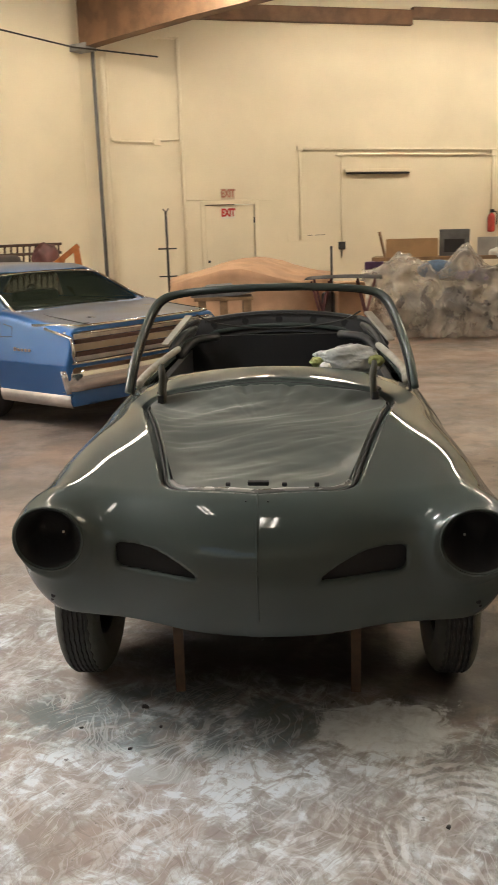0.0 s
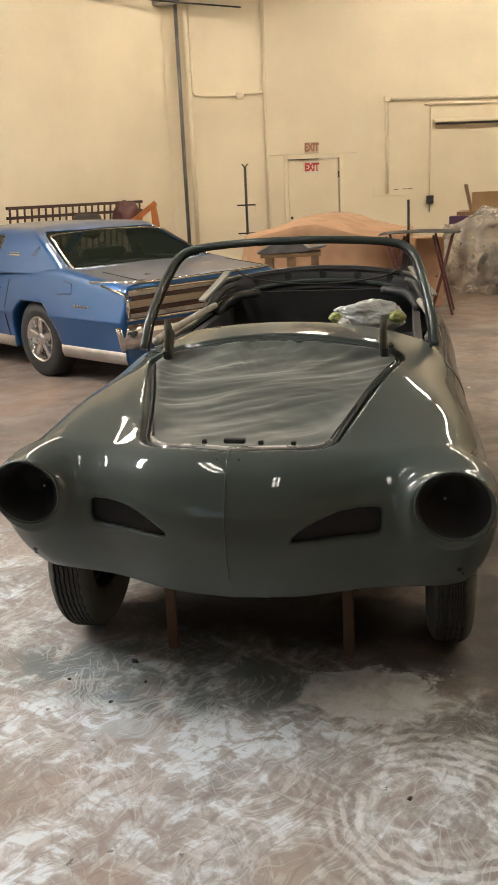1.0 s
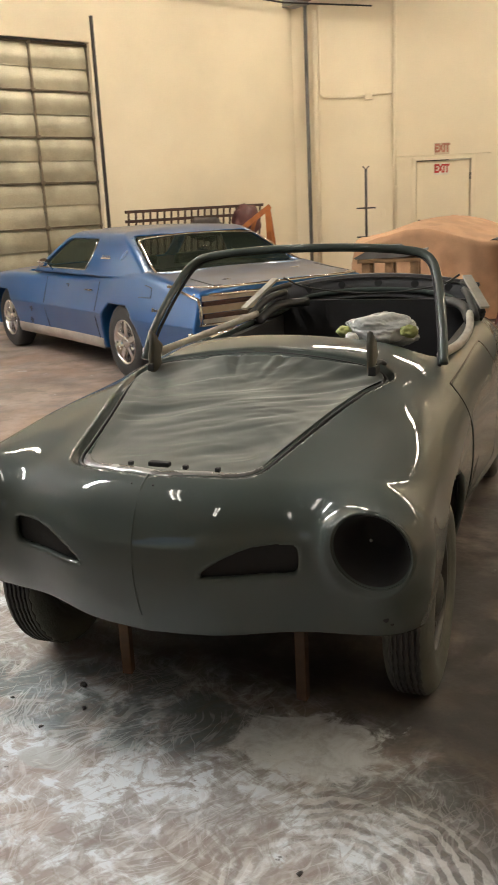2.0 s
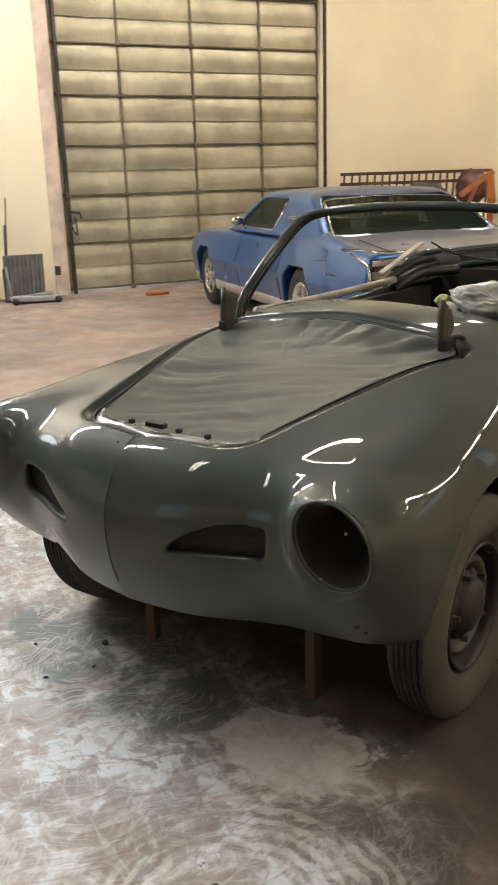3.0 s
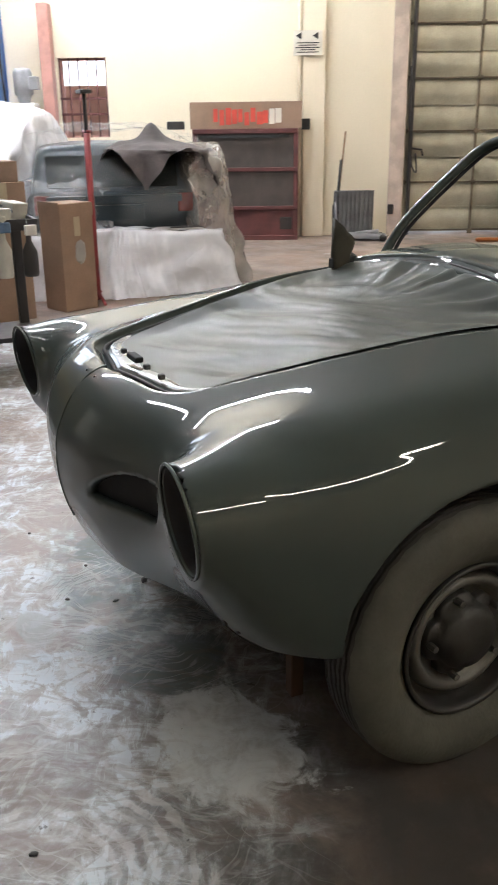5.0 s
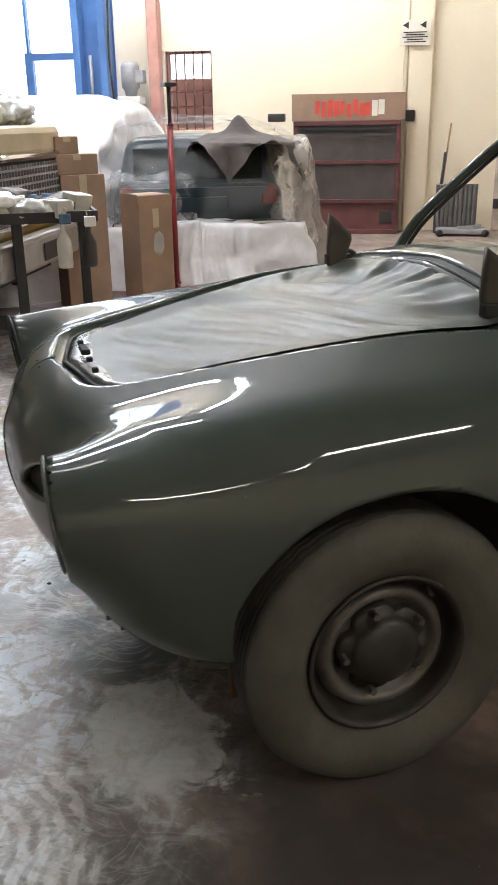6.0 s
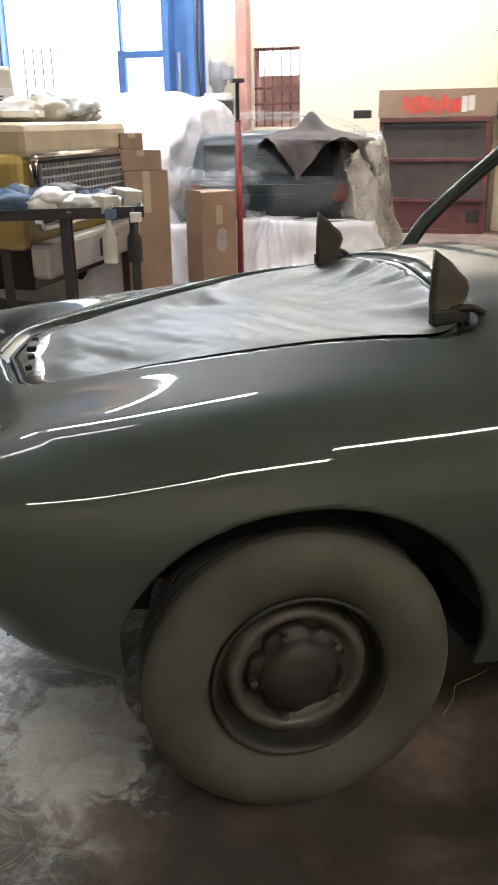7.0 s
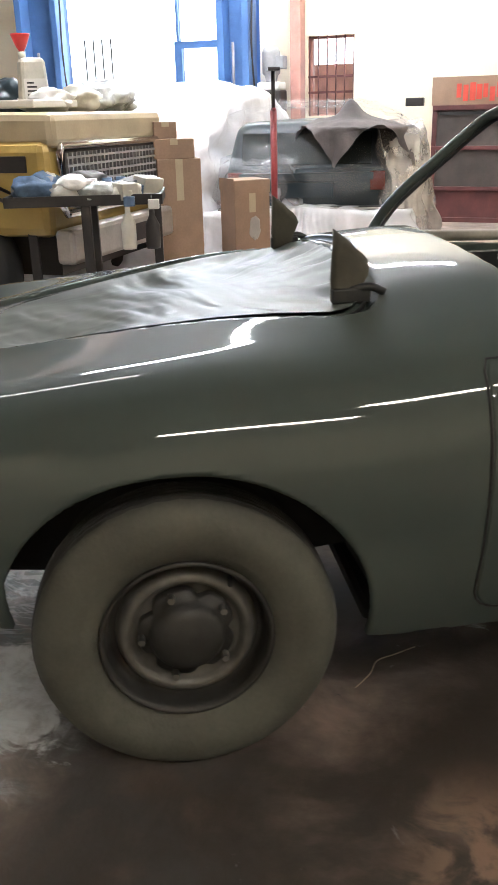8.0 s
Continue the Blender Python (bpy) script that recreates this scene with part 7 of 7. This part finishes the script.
table = empty("panel_stand", pose(0.55, 11.95, 0, 0, 0, -3), "dark car panel laid on dull red folding trestles", "trestle table")
bm = bmesh.new()
rows = []
for i in range(13):
    x = -0.5 + i / 12 * 1.02
    rows.append([bm.verts.new((x, y, 1.045 + 0.03 * math.cos(x * 2.4) - 0.05 * y * y)) for y in (-0.45, -0.3, 0, 0.3, 0.45)])
for a, b in zip(rows, rows[1:]):
    for i in range(4):
        bm.faces.new((a[i], b[i], b[i + 1], a[i + 1]))
bmesh.ops.solidify(bm, geom=bm.faces[:], thickness=0.02)
part("panel_top", bm, GREYBOARD, table, "thin dark panel", True)
for x in (-0.30, 0.30):
    slab("trestle_leg", (x - 0.14, -0.25, 0.0), (x + 0.12, -0.25, 1.02), 0.03, 0.03, OXIDE, table)
    slab("trestle_leg", (x + 0.14, -0.25, 0.0), (x - 0.12, -0.25, 1.02), 0.03, 0.03, OXIDE, table)
    slab("trestle_leg", (x - 0.14, 0.25, 0.0), (x + 0.12, 0.25, 1.02), 0.03, 0.03, OXIDE, table)
    slab("trestle_leg", (x + 0.14, 0.25, 0.0), (x - 0.12, 0.25, 1.02), 0.03, 0.03, OXIDE, table)
    slab("trestle_bar", (x - 0.07, -0.25, 0.5), (x - 0.07, 0.25, 0.5), 0.025, 0.025, OXIDE, table)
tagged(rod("steel_bar", [(0.40, 12.25, 0.0), (0.385, 12.25, 1.46)], 0.018, BLACKSTEEL, None, "", 1, 8), "dark upright steel bar", "steel bar")
for i, (x, y, w, h, mat, lab) in enumerate(((0.62, 12.7, 0.4, 0.95, CANVAS, "peach sheet hung over a stand"), (0.30, 12.8, 0.25, 0.8, GREYBOARD, "grey tool box on the floor"))):
    tagged(box("floor_box", (-w / 2, w / 2, -0.2, 0.2, 0, h), mat, None, "", 0.02, pose(x, y, 0, 0, 0, 15)), lab, "box")

# bench with boxes at the end wall
eb = empty("long_bench", pose(2.5, 15.55, 0, 0, 0, -6), "long wooden bench under the wall", "bench")
box("top", (-1.4, 2.6, -0.35, 0.35, 1.12, 1.18), WOOD, eb, "", 0.005)
box("shelf", (-1.55, 2.6, -0.35, 0.35, 0.88, 0.92), WOOD, eb, "", 0.005)
for x in (-1.3, 0.4, 2.4):
    for y in (-0.28, 0.28):
        box("leg", (x - 0.05, x + 0.05, y - 0.05, y + 0.05, 0, 1.12), WOOD, eb, "", 0.004)
crate = empty("open_crate", pose(1.75, 15.50, 1.18, 0, 0, -6), "light brown wooden crate with a tall end board", "crate")
box("front_board", (-0.42, 0.45, -0.20, -0.17, 0, 0.30), WOODLIGHT, crate, "", 0.003)
box("back_board", (-0.42, 0.45, 0.17, 0.20, 0, 0.30), WOODLIGHT, crate, "", 0.003)
box("floor_board", (-0.42, 0.45, -0.17, 0.17, 0, 0.02), WOODLIGHT, crate)
slab("end_board", (-0.44, -0.02, 0.0), (-0.54, -0.02, 0.43), 0.40, 0.03, WOOD, crate)
gp = empty("grey_cupboard_door", pose(2.45, 15.35, 1.18, 0, 0, -8), "dark grey framed cupboard door leaning upright", "cupboard door")
box("leaf", (-0.24, 0.26, -0.02, 0.02, 0, 0.44), GREYBOARD, gp, "", 0.004)
box("inset", (-0.16, 0.18, -0.026, -0.02, 0.06, 0.28), BLACKSTEEL, gp, "dark sunken field", 0.004)
tagged(box("board", (-0.02, 0.9, -0.02, 0.02, 0, 0.30), CARDGREY, None, "", 0.004, pose(2.86, 15.32, 1.18, 0, 0, -8)), "pale grey board leaning on the bench", "board")
tagged(box("tool_case", (-0.16, 0.16, -0.12, 0.12, 0, 0.19), PURPLE, None, "", 0.01, pose(1.12, 15.42, 0.922, 0, 0, -5)), "purple case with a red label on the shelf", "case")
for i in range(4):
    o = lump("bench_clutter", (0, 0, 0), (0.12, 0.1, 0.08), (WHITE, LIME, BLACKSTEEL, CARD)[i], None, "", 4.0 * i, 0.4, 3)
    o.matrix_world = pose(3.15 + 0.2 * i, 15.2, 1.22)
    tagged(o, "loose clutter on the long bench", "clutter")

# motorcycle under dusty plastic
MOTO = pose(2.0, 14.15, 0, 0, 0, -8)
moto = empty("motorcycle", MOTO, "motorcycle parts under a dusty plastic cover", "motorcycle")
for x in (-0.30, 1.05):
    bm = bmesh.new()
    lathe(bm, [(0.21, -0.05), (0.30, -0.05), (0.32, 0.0), (0.30, 0.05), (0.21, 0.05), (0.21, -0.05)], 36, Matrix.Translation((x, -0.12, 0.36)) @ Matrix.Rotation(math.pi / 2, 4, "Z"))
    part("tyre", bm, BLACKRUBBER, moto, "", True)
    bm = bmesh.new()
    lathe(bm, [(0.215, 0.03), (0.15, 0.045), (0.03, 0.05), (0.001, 0.05)], 36, Matrix.Translation((x, -0.12, 0.36)) @ Matrix.Rotation(-math.pi / 2, 4, "Z"))
    part("wheel_disc", bm, PALE, moto, "pale wheel disc", True)
slab("frame_tube", (-0.30, -0.1, 0.36), (0.0, -0.1, 0.95), 0.06, 0.06, BLACKSTEEL, moto)
slab("frame_tube", (0.0, -0.1, 0.9), (0.9, -0.1, 0.8), 0.06, 0.06, BLACKSTEEL, moto)
lump("fuel_tank", (0.05, -0.1, 1.02), (0.32, 0.16, 0.15), CLUTTERBLUE, moto, "dark blue tank", 1.0, 0.06, 3)
lump("engine", (0.35, -0.1, 0.5), (0.28, 0.18, 0.25), BLACKSTEEL, moto, "", 2.0, 0.3, 3)
lump("seat", (0.62, -0.1, 0.92), (0.35, 0.13, 0.09), CLUTTERPURPLE, moto, "dark purple seat", 3.0, 0.06, 3)


def moto_top(x, y):
    return 1.0 + 0.24 * math.exp(-((x + 0.50) / 0.36) ** 2) + 0.42 * math.exp(-((x - 0.42) / 0.20) ** 2) + 0.1 * math.exp(-((x - 1.0) / 0.3) ** 2) - 0.4 * y * y


o = drape("plastic_cover", 1.15, 0.42, moto_top, 0.03, SHEETING_DUSTY, None, "", 0.25, 0.16, 6.0, 2.6, 170, 22, 26, 0.10)
o.matrix_world = MOTO @ pose(0.02, -0.05, 0)
tagged(o, "dusty clear plastic cover over a motorcycle", "plastic cover")

# a pale cord on the floor under the car
tagged(rod("pale_string", [(0.669, 3.614, 0.003), (0.614, 3.665, 0.003), (0.558, 3.698, 0.003), (0.534, 3.755, 0.003), (0.506, 3.818, 0.003)], 0.0014, TAN, None, "", 5, 6), "thin pale string lying on the floor", "string")

# crumbs on the floor
for i, (x, y, r) in enumerate(((-0.853, 2.519, 0.010), (-0.294, 2.52, 0.011), (-0.214, 2.66, 0.011), (-0.298, 2.787, 0.020), (-0.498, 2.64, 0.010), (0.732, 2.174, 0.012))):
    o = lump("floor_crumb", (0, 0, 0), (r * 0.75, r * 0.55, r * 0.3), BLACKSTEEL, None, "", 2.0 * i, 0.5, 2)
    o.matrix_world = pose(x, y, r * 0.26, 0, 0, 50 * i)
    tagged(o, "small dark crumb of dirt on the floor", "crumb", "crumbs on the floor")
